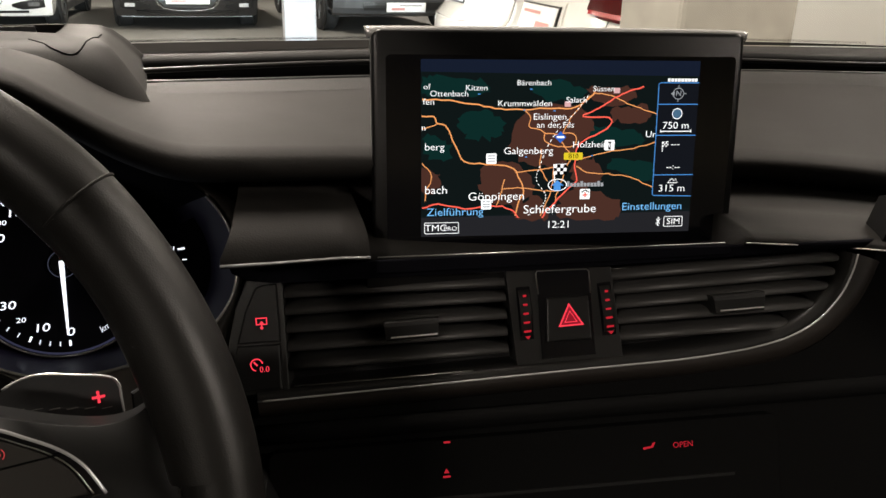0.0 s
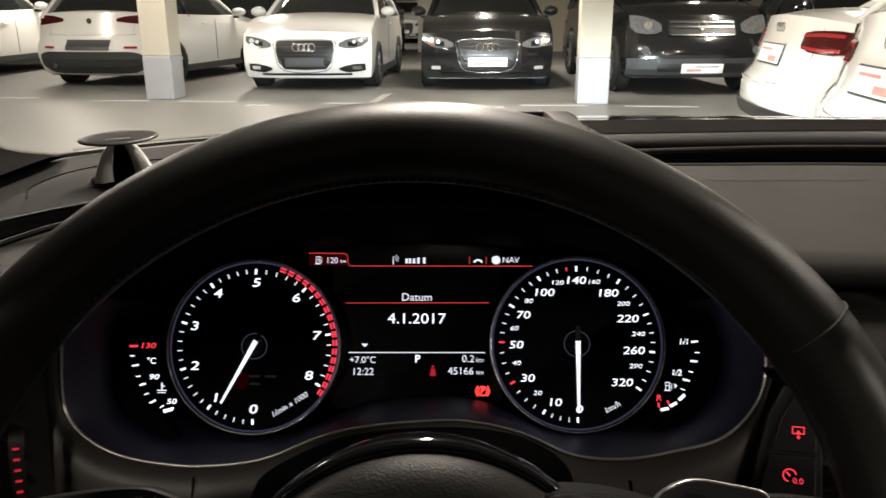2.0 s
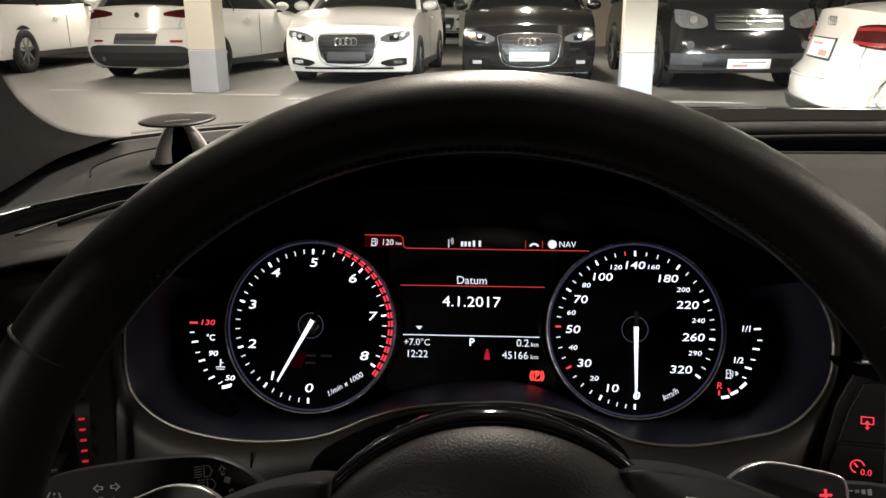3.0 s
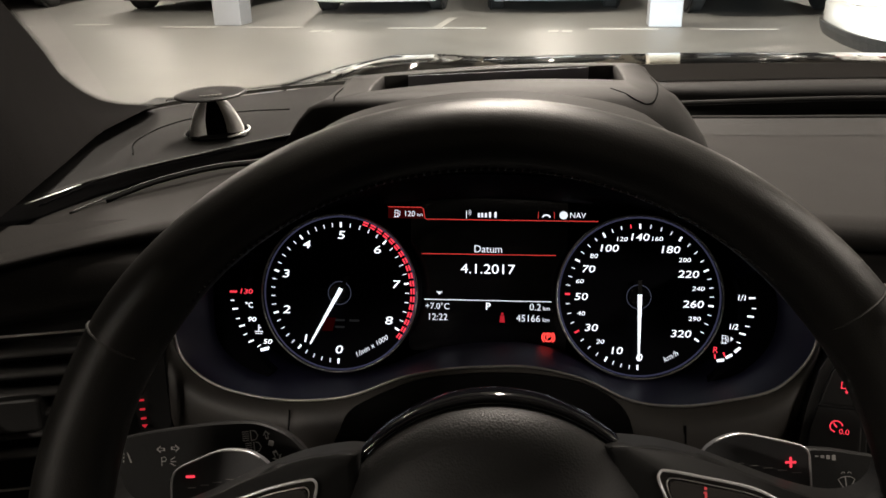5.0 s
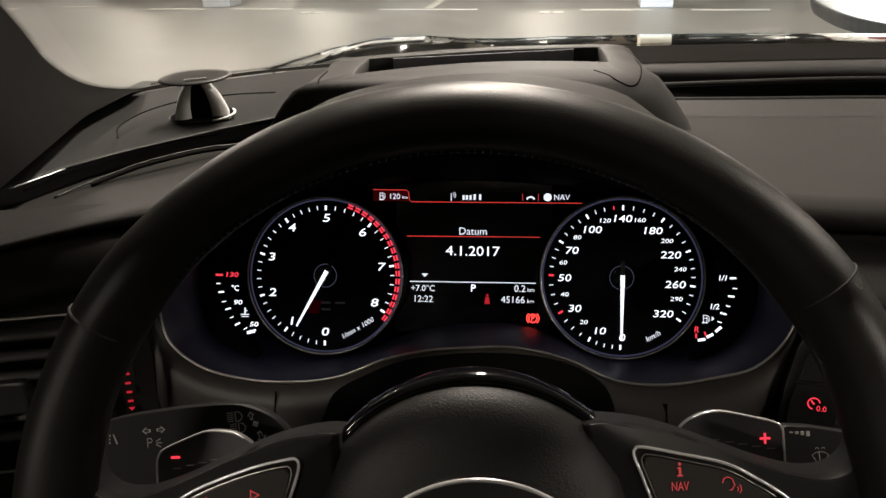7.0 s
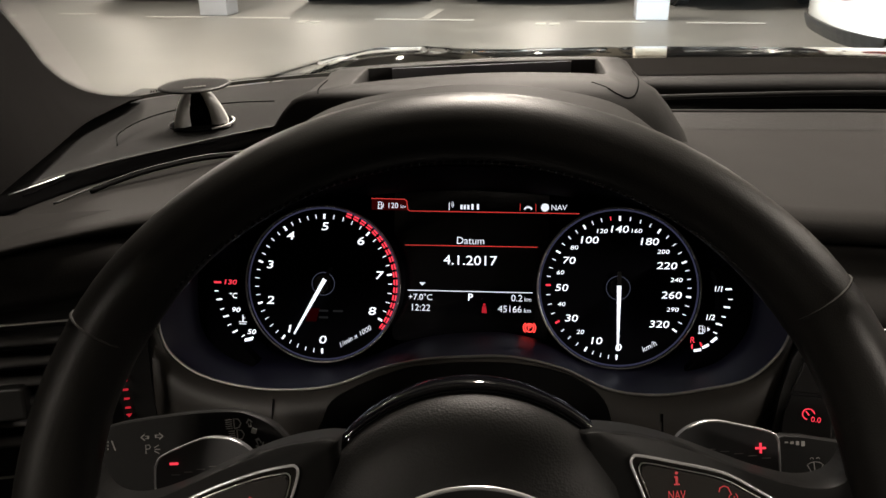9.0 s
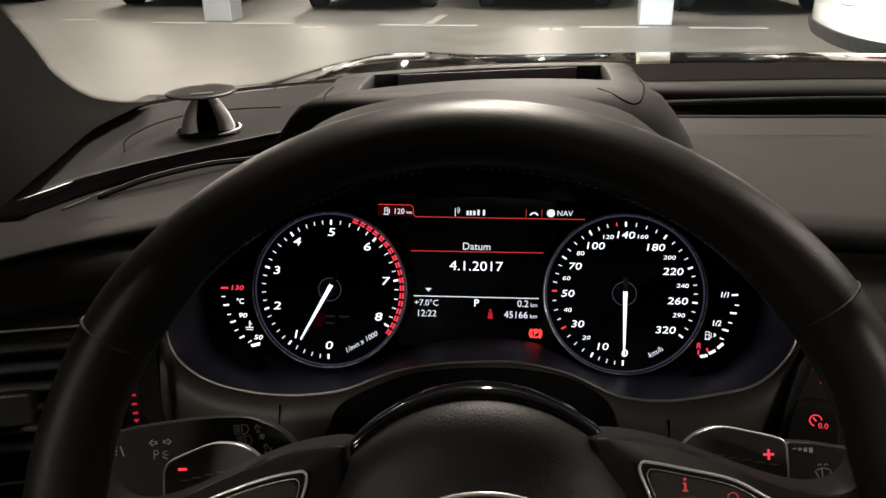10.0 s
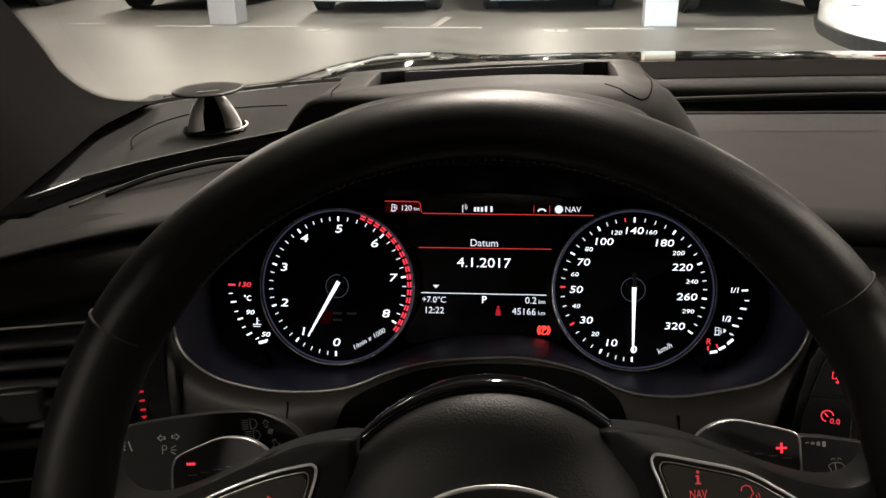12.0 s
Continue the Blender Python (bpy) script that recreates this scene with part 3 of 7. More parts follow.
part("inlay_band", loft(band, m=V), DARK_METAL, dash, "dark metallic inlay strip", True)
for x0, x1, thick, metal in ((0.117, 0.2012, 0.0008, BRIGHT_TRIM), (0.4252, 0.60, 0.0005, SATIN_METAL)):
    part("upper_chrome_line", tube([Vector(r[7]) * 0.35 + Vector(r[8]) * 0.65 + Vector((0, -0.0006, 0)) for r in rows if x0 < r[8][0] < x1], thick), metal, dash, smooth=True)
part("upper_chrome_line", tube([V @ Vector((u / 1000, v / 1000, 0.012)) for u, v in ((-113.3, 30.8), (-8.7, 28.6), (32.7, 28.0), (97, 26.9))], 0.0004), SATIN_METAL, dash, smooth=True)
# lower dash, its deep shade put into the near-black colour
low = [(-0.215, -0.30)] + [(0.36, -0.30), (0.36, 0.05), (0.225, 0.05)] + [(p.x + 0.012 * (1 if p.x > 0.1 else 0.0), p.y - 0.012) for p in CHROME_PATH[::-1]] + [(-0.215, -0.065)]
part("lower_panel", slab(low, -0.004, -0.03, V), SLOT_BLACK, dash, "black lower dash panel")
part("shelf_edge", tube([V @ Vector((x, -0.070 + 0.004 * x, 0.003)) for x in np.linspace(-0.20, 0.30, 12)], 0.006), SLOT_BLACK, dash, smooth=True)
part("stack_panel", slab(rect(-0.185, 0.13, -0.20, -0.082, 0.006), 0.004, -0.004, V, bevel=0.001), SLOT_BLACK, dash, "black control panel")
part("stack_gap", slab(rect(-0.12, 0.10, -0.1185, -0.1165), 0.0046, 0.0036, V), HARD_BLACK, dash)
tri = lambda s: [(-s, -0.6 * s), (s, -0.6 * s), (0, s)]
b = join(slab([(x - 0.0797, y - 0.1010) for x, y in tri(0.0016)], 0.0050, 0.0042, V), slab(rect(-0.0819, -0.0775, -0.1047, -0.1037), 0.0050, 0.0042, V))
part("eject_symbol", b, RED_DIM, dash)
lettering("open_word", "OPEN", 0.0050, at2(V, 0.0675, -0.0965, 0.005, 1), RED_DIM, dash)
part("seat_symbol", slab([(0.0425, -0.0978), (0.0485, -0.0968), (0.0500, -0.0938), (0.0485, -0.0943), (0.0475, -0.0961), (0.0425, -0.0965)], 0.0050, 0.0042, V), RED_DIM, dash)
part("lock_symbol", slab(rect(-0.0805, -0.0765, -0.0838, -0.0828), 0.0050, 0.0042, V), RED_DIM, dash)

# air vents in the middle: dark well, slats, tabs
part("vent_well", slab(mm([(-172, 19), (190, 18), (178, -3), (160, -18), (135, -28), (98, -34), (36, -39), (-36, -40), (-172, -46)]), -0.026, -0.034, V), HARD_BLACK, dash)
part("vent_top_rail", slab(mm([(-201, 30.6), (-160, 29.6), (-116.5, 28.6), (-8, 27.0), (33, 26.4), (199, 23.2), (191, 18), (30, 17), (-36, 17.5), (-172, 19.0), (-176, 19.5), (-190, 21.5), (-199, 26)]), 0.0055, -0.03, V, bevel=0.003, segments=3), FACE_BLACK, dash, "black rail over the vents")
part("screen_sill", slab(mm([(-113.9, 21.9), (-112.5, 20.6), (-0.2, 20.2), (101, 19.2), (102.6, 20.3), (102.6, 25.0), (32, 26.6), (-113.5, 29.0)]), 0.0085, 0.0, V, bevel=0.001), FACE_BLACK, dash, "black sill below the screen")
rail = []
for i, p in enumerate(CHROME_PATH):
    a, b = CHROME_PATH[max(0, i - 1)], CHROME_PATH[min(len(CHROME_PATH) - 1, i + 1)]
    t = (b - a).normalized()
    o = Vector((-t.y, t.x, 0))
    w = 0.0065 + 0.006 * (i / len(CHROME_PATH)) ** 2
    rail.append([p + Vector((0, 0, 0.003)), p + o * w * 0.3 + Vector((0, 0, 0.0035)), p + o * w * 0.7 + Vector((0, 0, 0.001)), p + o * w + Vector((0, 0, -0.006)), p + o * w + Vector((0, 0, -0.03))])
part("vent_low_rail", loft(rail, m=V), SATIN_BLACK, dash, smooth=True)


SLAT = surface("slat_plastic", (0.036, 0.035, 0.034), 0.42, grain=0.1, scale=600, spec=0.35)


def air_slat(u0, u1, v0, v1, parent):
    rows = []
    for u, v in ((u0, v0), (u1, v1)):
        rows.append([(u, v + 0.0052, -0.0100), (u, v + 0.0038, -0.0040), (u, v + 0.0024, -0.0008), (u, v + 0.0009, 0.0005), (u, v - 0.0006, 0.0007), (u, v - 0.0017, 0.0001), (u, v - 0.0022, -0.002), (u, v + 0.0030, -0.024), (u, v + 0.0075, -0.024)])
    return part("air_slat", loft(rows, closed=True, caps=True, m=V), SLAT, parent, smooth=True)


vent_l = thing("air_vent", "black air vent with five horizontal slats", "air vent", "dash air vents")
vent_r = thing("air_vent", "black air vent with slats ending in a curve", "air vent", "dash air vents")
for a, b in ((11.5, 10.2), (1.2, 0.9), (-9.6, -9.9), (-20.8, -20.2), (-32.3, -30.8)):
    air_slat(-0.170, -0.037, a / 1000, b / 1000, vent_l)
for v, u1, v1 in ((9.7, 0.184, 12.3), (0.6, 0.178, 3.6), (-8.5, 0.170, -5.5), (-18.1, 0.160, -16.6), (-28.3, 0.143, -28.0)):
    air_slat(0.030, u1, v / 1000, v1 / 1000, vent_r)
for par, u0, u1, v0, tilt in ((vent_l, -0.1125, -0.079, -0.0125, 1), (vent_r, 0.0890, 0.1225, -0.0100, 1)):
    m = at2(V, (u0 + u1) / 2, v0, 0, tilt)
    w = (u1 - u0) / 2
    tab = part("tab", loft([[(k * w * q, y, z) for q, y, z in ((1, 0.0045, -0.012), (1, 0.0050, 0.0075), (0.985, 0.0042, 0.0092), (0.96, 0.002, 0.0100), (0.92, -0.0055, 0.0094), (0.92, -0.0065, 0.0080), (0.92, -0.0065, -0.012))] for k in (-1, 1)], closed=True, caps=True, m=m), HARD_BLACK, par, "grip tab with a chrome line")
    part("chrome_line", box(-w * 0.75, w * 0.9, -0.0048, -0.0040, 0.0092, 0.0100, m), CHROME, tab)

# hazard switch between the vents
centre = thing("hazard_switch_panel", "black panel with red hazard switch and thumb wheels", "switch panel")
part("panel", slab(mm([(-36.8, 18.1), (28.9, 16.7), (33.8, -39.8), (-32.5, -41)]), 0.001, -0.03, V, bevel=0.0006), SATIN_BLACK, centre)
part("insert_edge", tube([V @ Vector((x / 1000, y / 1000, 0.0022)) for x, y in ((-17.4, 2), (-18.4, 14.5), (-17.4, 16.2), (13.2, 15.6), (14.6, 14.0), (14.8, 1))], 0.0004), SATIN_METAL, centre, smooth=True)
part("gloss_insert", slab(mm([(-18.2, 16.4), (14.6, 15.7), (16.5, -37.0), (-17.0, -38.0)]), 0.0022, 0.0008, V, bevel=0.0005), GLOSS_BLACK, centre)
sw = part("switch", slab(mm([(-12.9, -0.5), (13.1, -0.4), (14.0, -27.5), (-14.0, -27.5)]), 0.0045, 0.001, V, bevel=0.0012), HARD_BLACK, centre, "square hazard push switch")
T = [(0.4, -4.0), (-6.5, -18.4), (9.3, -18.0)]
mid = (sum(p[0] for p in T) / 3, sum(p[1] for p in T) / 3)
shrink = lambda k: [((mid[0] + (p[0] - mid[0]) * k) / 1000, (mid[1] + (p[1] - mid[1]) * k) / 1000) for p in T]


def frame_of(a, b, z, m):
    bm = bmesh.new()
    va, vb = [bm.verts.new((*p, z)) for p in a], [bm.verts.new((*p, z)) for p in b]
    for i in range(len(a)):
        j = (i + 1) % len(a)
        bm.faces.new((va[i], va[j], vb[j], vb[i]))
    bmesh.ops.transform(bm, matrix=m, verts=bm.verts)
    return bm


part("warning_triangle", frame_of(shrink(1.0), shrink(0.80), 0.0049, V), RED_LIT, sw, "glowing red warning triangle")
part("warning_triangle", slab(shrink(0.80), 0.0048, 0.0044, V), glow("red_triangle_field", (0.8, 0.03, 0.06), 0.35), sw)
part("warning_triangle", frame_of(shrink(0.52), shrink(0.42), 0.0051, V), RED_LIT, sw)
for u0, v0, tilt in ((-26.2, -9.0, 2.0), (24.6, -9.4, 3.5)):
    m = at2(V, u0 / 1000, v0 / 1000, 0.001, tilt)
    well = part("thumb_well", slab(rect(-0.0042, 0.0042, -0.0165, 0.0162, 0.0008), 0.0006, -0.002, m), GLOSS_BLACK, centre)
    rows = [[(sx, 0.0145 * math.sin(a), 0.004 * math.cos(a)) for sx in (-0.0034, 0.0034)] for a in np.linspace(-1.5, 1.5, 15)]
    part("thumb_wheel", loft(rows, m=m), HARD_BLACK, well, smooth=True)
    for k in range(5):
        y = 0.0110 - 0.0054 * k
        w = 0.0010 + 0.0003 * k
        part("red_mark", slab(rect(-w, w, y - 0.0006, y + 0.0006), 0.0051, 0.0046, m), RED_DIM, well)
    part("red_mark", slab([(-0.0017, -0.0135), (0, -0.0155), (0.0017, -0.0135)], 0.0051, 0.0046, m), RED_DIM, well)

# buttons beside the wheel
btn = thing("dash_button_pair", "two black dash buttons with red symbols", "dash buttons")
part("bezel", slab(mm([(-190, 23.5), (-170.5, 22), (-170, -47), (-209, -47), (-204.5, -18), (-199, 5)]), 0.0008, -0.03, V, bevel=0.0008), SATIN_BLACK, btn)
up = part("button", slab(mm([(-186, 17), (-181, 18.5), (-174, 18.5), (-173.6, -15.8), (-198.5, -15.8), (-193, 3)]), 0.0035, 0.0, V, bevel=0.001), HARD_BLACK, btn)
dn = part("button", slab(mm([(-198.8, -17.2), (-173.8, -17.2), (-174, -44), (-204, -44.5), (-202, -30)]), 0.0035, 0.0, V, bevel=0.001), HARD_BLACK, btn)
m = at2(V, -0.1836, -0.0035, 0.0038, 0) @ Matrix.Scale(0.8, 4)
part("screen_symbol", join(frame_of(rect(-0.0042, 0.0042, -0.002, 0.0035), rect(-0.0034, 0.0034, -0.0012, 0.0027), 0.0, m), slab([(-0.0016, -0.0038), (0, -0.0056), (0.0016, -0.0038), (0.0005, -0.0038), (0.0005, -0.001), (0.0016, -0.001), (0, 0.0010), (-0.0016, -0.001), (-0.0005, -0.001), (-0.0005, -0.0038)], 0.0002, -0.0002, m)), RED_LIT, up)
m = at2(V, -0.188, -0.0285, 0.0038, 0) @ Matrix.Scale(0.82, 4)
part("limiter_symbol", join(stroke(ring(0, 0, 0.0042, 20, 10, 260), 0.0009, 0, m), stroke([(-0.002, 0.0022), (0.0004, -0.0006)], 0.0011, 0, m)), RED_LIT, dn)
lettering("limiter_figures", "0.0", 0.0048, at2(V, -0.1836, -0.0315, 0.0040), RED_LIT, dn)

# ---- instrument cluster ----
UP = (0, 0.4, 1.0)
D = plane_frame((-0.08, 0.660, 0.80), (1, 0, 0), UP)
G = plane_frame((-0.08, 0.637, 0.80), (1, 0, 0), UP)
C = plane_frame((-0.08, 0.695, 0.80), (1, 0, 0), UP)
B = plane_frame((-0.08, 0.600, 0.80), (1, 0, 0), UP)
cluster = thing("instrument_cluster", "lit instrument cluster with two round dials and display", "instrument cluster")
BEZEL = [(-212, 22), (-209, -5), (-198, -21.5), (-174, -34.5), (-134, -40.5), (-91, -36.8), (-57, -23.8), (-28, -16.8), (2, -13.8), (32, -13.2), (65, -20), (94, -32.3), (125, -35), (155, -30.2), (184, -21.7), (204, -1.5), (210, 22), (206, 45), (192, 66), (165, 84), (110, 103), (0, 112), (-110, 103), (-165, 84), (-196, 64), (-210, 44)]
loop = spline([Vector((*p, 0)) / 1000 for p in BEZEL], 5, closed=True)
high = [i for i, p in enumerate(loop) if p.y > 0.064]
low_run = loop[high[-1] + 1:] + loop[:high[0]]
part("bezel_line", tube([p + Vector((0, 0, 0.0008)) for p in low_run], 0.0010, B), SATIN_METAL, cluster, "thin silver bezel line", True)
midpt = Vector((0, 0.030, 0))
rows = [[B @ p for p in loop]]
for k, (sc, dz) in enumerate(((0.965, -0.012), (0.93, -0.035), (0.90, -0.060), (0.885, -0.086))):
    rows.append([B @ (midpt + (p - midpt) * sc + Vector((0, 0, dz))) for p in loop])
part("shroud", loft(rows, closed=True), NAVY, cluster, "dark navy inner shroud", True)
# added black sheet over the shroud's upper part, standing in for the hood's shade
upper = [p for p in loop if p.y > 0.060]
part("hood_lining", loft([[B @ (midpt + (p - midpt) * sc + Vector((0, 0, dz))) for p in sorted(upper, key=lambda p: p.x)] for sc, dz in ((0.997, 0.0), (0.96, -0.012), (0.915, -0.035), (0.885, -0.060), (0.870, -0.085))]), FACE_BLACK, cluster, "added black sheet standing in for shade under hood", True)
part("back_plate", slab([(p.x * 1.03, p.y * 1.0 + 0.001) for p in loop], -0.002, -0.006, C), FACE_BLACK, cluster)


def mark(cx, cy, r0, r1, deg, w, z=0.0008):
    a = radians(deg)
    d, s = Vector((math.cos(a), math.sin(a))), Vector((-math.sin(a), math.cos(a))) * w / 2
    c = Vector((cx, cy))
    return slab([c + d * r0 - s, c + d * r1 - s, c + d * r1 + s, c + d * r0 + s], z, z - 0.0004, D)


def dial(name, cx, cy, label):
    d = part(name, slab(ring(cx, cy, 0.0575, 64), 0.0, -0.032, D), FACE_BLACK, cluster, label)
    rim = [Vector((cx + 0.0580 * math.cos(a), cy + 0.0580 * math.sin(a), 0.003)) for a in np.linspace(0, 2 * math.pi, 72, endpoint=False)]
    part("rim", tube(rim, 0.0007, D, closed=True, sides=8), SATIN_METAL, d, "slim metal dial rim", True)
    part("rim_glow", frame_of(ring(cx, cy, 0.0571, 64), ring(cx, cy, 0.0558, 64), 0.0006, D), BLUE_RING, d, "faint violet-blue lit ring")
    part("hub", slab(ring(cx, cy, 0.0075, 32), 0.004, 0.0, D, bevel=0.001), GLOSS_BLACK, d)
    part("hub_ring", frame_of(ring(cx, cy, 0.0088, 32), ring(cx, cy, 0.0082, 32), 0.0006, D), glow("hub_glow", (0.5, 0.55, 0.8), 0.08), d)
    return d


TX, TY, SX, SY = -0.1097, 0.0058, 0.1068, 0.0082
tach = dial("rev_counter", TX, TY, "round rev counter with a red zone")
tach_at = [270, 234, 198, 162, 126, 90, 49, 9, -30.5]
for k in range(9):
    part("tick", mark(TX, TY, 0.0484, 0.0520, tach_at[k], 0.0014), WHITE_LIT, tach)
for k in range(8):
    for j in range(1, 5):
        part("small_tick", mark(TX, TY, 0.0488, 0.0518, tach_at[k] + (tach_at[k + 1] - tach_at[k]) / 5 * j, 0.0007), WHITE_DIM, tach)
for k, (x, y) in enumerate(((-109.6, -36.2), (-135.0, -28.7), (-149.6, -7.6), (-150.4, 19.0), (-135.2, 40.9), (-109.2, 48.3), (-82.2, 38.0), (-68.2, 12.8), (-72.8, -13.8))):
    lettering("numeral", str(k), 0.0083, at2(D, x / 1000, y / 1000, 0.001), WHITE_LIT, tach, shear=0.12, bold=0.00006, stretch=1.45)
for r in (0.0534, 0.0553):
    a = 72
    while a > -33:
        part("red_zone_dash", slab(sector(TX, TY, r - 0.0006, r + 0.0006, a, a - 4.3, 4), 0.0012, 0.0008, D), RED_LIT, tach)
        a -= 6.12
lettering("unit", "1/min x 1000", 0.0052, at2(D, -0.0852, -0.0330, 0.001, 31), WHITE_DIM, tach, shear=0.2)
part("badge_block", slab([(-0.1225, -0.0225), (-0.1145, -0.0225), (-0.1120, -0.0125), (-0.1200, -0.0125)], 0.0011, 0.0006, D), glow("badge_red", (0.5, 0.01, 0.02), 0.022), tach)
part("badge_block", join(slab(rect(-0.1125, -0.1055, -0.0200, -0.0185), 0.0011, 0.0006, D), slab(rect(-0.1125, -0.1055, -0.0150, -0.0135), 0.0011, 0.0006, D), slab(rect(-0.102, -0.0945, -0.0150, -0.0135), 0.0011, 0.0006, D)), glow("badge_grey", (0.4, 0.4, 0.42), 0.025), tach)


def needle(parent, cx, cy, deg):
    m = at2(D, cx, cy, 0.005, deg)
    part("needle", slab([(-0.002, -0.0015), (0.0445, -0.0006), (0.0450, 0.0006), (-0.002, 0.0015)], 0.0008, 0.0, m), WHITE_LIT, parent, "glowing white needle")
    part("needle_tail", slab(rect(-0.012, -0.002, -0.0014, 0.0014), 0.0006, 0.0, m), HARD_BLACK, parent)


needle(tach, TX + 0.0012, TY + 0.002, math.degrees(math.atan2(-0.0494, -0.0268)))

speedo = dial("speedometer", SX, SY, "round speedometer lettered in kilometres per hour")
names = ["0", "10", "20", "30", "40", "50", "60", "70", "80", "100", "120", "140", "160", "180", "200", "220", "240", "260", "290", "320"]
spots = [(107.6, -35.1), (91.3, -30.7), (80.2, -24.5), (73.5, -14.8), (66.3, -4.7), (66.0, 7.2), (64.9, 18.3), (70.8, 27.1), (74.6, 36.6), (84.6, 42.2), (93.8, 48.9), (105.9, 50.4), (118.3, 49.5), (127.3, 41.9), (137.9, 34.9), (140.6, 24.8), (147.6, 14.8), (144.3, 3.7), (145.4, -6.5), (136.1, -17.4)]
big = {"0", "10", "30", "50", "70", "100", "140", "180", "220", "260", "320"}
for n, (x, y) in zip(names, spots):
    lettering("numeral", n, 0.0072 if n in big else 0.0043, at2(D, x / 1000, y / 1000, 0.001), WHITE_LIT, speedo, shear=0.12, bold=0.00003 if n in big else 0.0, stretch=1.36)
sp_at = [270, 243.7, 211, 179, 150, 120, 90, 56, 23, -6, -36]
for k in range(11):
    red = k in (2, 3)
    a = sp_at[k]
    part("tick", mark(SX, SY, 0.0484, 0.0520, a, 0.0013), RED_LIT if red else WHITE_LIT, speedo)
    if k < 10:
        for j in range(1, 4 if k < 4 or k > 7 else 4):
            part("small_tick", mark(SX, SY, 0.0490, 0.0518, a + (sp_at[k + 1] - a) / 4 * j, 0.0007), RED_LIT if (k == 5 and j == 3) else WHITE_DIM, speedo)
lettering("unit", "km/h", 0.0056, at2(D, 0.1296, -0.0335, 0.001, 29), WHITE_DIM, speedo, shear=0.2)
needle(speedo, SX, SY, -90)

# small gauges on the flanks
temp = part("temperature_gauge", slab(sector(TX - 0.006, TY, 0.060, 0.084, 160, 232, 20), 0.0, -0.012, G), FACE_BLACK, cluster, "small arc-shaped temperature gauge")
for k, (x, y) in enumerate(((-183.2, 8.7), (-181.0, 2.6), (-178.8, -4.3), (-175.8, -9.5), (-173.1, -15.6), (-168.9, -20.4), (-162.9, -23.5), (-157.1, -25.3))):
    a = math.degrees(math.atan2(y - 12, x + 105))
    m = at2(G, x / 1000, y / 1000, 0.0004, a)
    w = 0.0012 if k % 2 else 0.0007
    part("tick", slab(rect(-0.0021 if k % 2 else -0.0014, 0.002 if k % 2 else 0.0014, -w / 2, w / 2), 0.0004, 0, m), WHITE_LIT, temp)
part("tick", slab(rect(-0.0026, 0.0026, -0.0007, 0.0007), 0.0008, 0.0002, at2(G, -0.1825, 0.0150)), RED_LIT, temp)
lettering("figures", "130", 0.0049, at2(G, -0.1735, 0.0152, 0.0006), RED_LIT, temp, shear=0.14, bold=0.00006, stretch=1.4)
lettering("figures", "\u00b0C", 0.0055, at2(G, -0.1706, 0.0054, 0.0006), WHITE_LIT, temp, bold=0.00005)
lettering("figures", "90", 0.0047, at2(G, -0.1687, -0.0048, 0.0006), WHITE_LIT, temp, shear=0.14, bold=0.00006, stretch=1.4)
lettering("figures", "50", 0.0047, at2(G, -0.1568, -0.0204, 0.0006), WHITE_LIT, temp, shear=0.14, bold=0.00006, stretch=1.4)
m = at2(G, -0.1632, -0.0118, 0.0006)
part("coolant_symbol", join(slab(rect(-0.0005, 0.0005, -0.001, 0.0035), 0.0003, 0, m), slab(rect(0.0005, 0.0018, 0.001, 0.0016), 0.0003, 0, m), slab(rect(-0.003, 0.003, -0.0018, -0.0011), 0.0003, 0, m), slab(rect(-0.0026, 0.0026, -0.0032, -0.0026), 0.0003, 0, m)), WHITE_DIM, temp)
part("lit_bar", slab(rect(-0.0030, 0.0030, -0.0011, 0.0011), 0.0006, 0.0002, at2(G, -0.1588, -0.0258, 0.0002, 14)), WHITE_LIT, temp)

fuel = part("fuel_gauge", slab(sector(SX + 0.006, SY, 0.060, 0.084, 22, -58, 20), 0.0, -0.012, G), FACE_BLACK, cluster, "small arc-shaped fuel gauge")
for k, (x, y) in enumerate(((178.6, 19.2), (179.9, 12.2), (177.8, 6.7), (175.7, 0.0), (172.8, -5.2), (170.3, -11.1))):
    a = math.degrees(math.atan2(y - 14, x - 100))
    w = 0.0012 if k % 2 == 0 else 0.0007
    part("tick", slab(rect(-0.0022 if k % 2 == 0 else -0.0014, 0.002 if k % 2 == 0 else 0.0014, -w / 2, w / 2), 0.0004, 0, at2(G, x / 1000, y / 1000, 0.0004, a)), WHITE_LIT, fuel)
for (x, y), a in (((158.6, -23.5), 10), ((164.1, -20.6), 28), ((169.6, -16.1), 42)):
    part("lit_bar", slab(rect(-0.0025, 0.0025, -0.0009, 0.0009), 0.0006, 0.0002, at2(G, x / 1000, y / 1000, 0.0002, a)), WHITE_LIT, fuel)
for (x, y), a in (((154.9, -21.0), 90), ((161.0, -19.5), 112)):
    part("tick", slab(rect(-0.0016, 0.0016, -0.0005, 0.0005), 0.0006, 0.0002, at2(G, x / 1000, y / 1000, 0.0002, a)), RED_LIT, fuel)
lettering("figures", "1/1", 0.0053, at2(G, 0.1716, 0.0190, 0.0006), WHITE_LIT, fuel, shear=0.14, bold=0.00005)
lettering("figures", "1/2", 0.0053, at2(G, 0.1664, -0.0007, 0.0006), WHITE_LIT, fuel, shear=0.14, bold=0.00005)
lettering("figures", "R", 0.0058, at2(G, 0.1549, -0.0167, 0.0006), RED_LIT, fuel, shear=0.12, bold=0.00005)


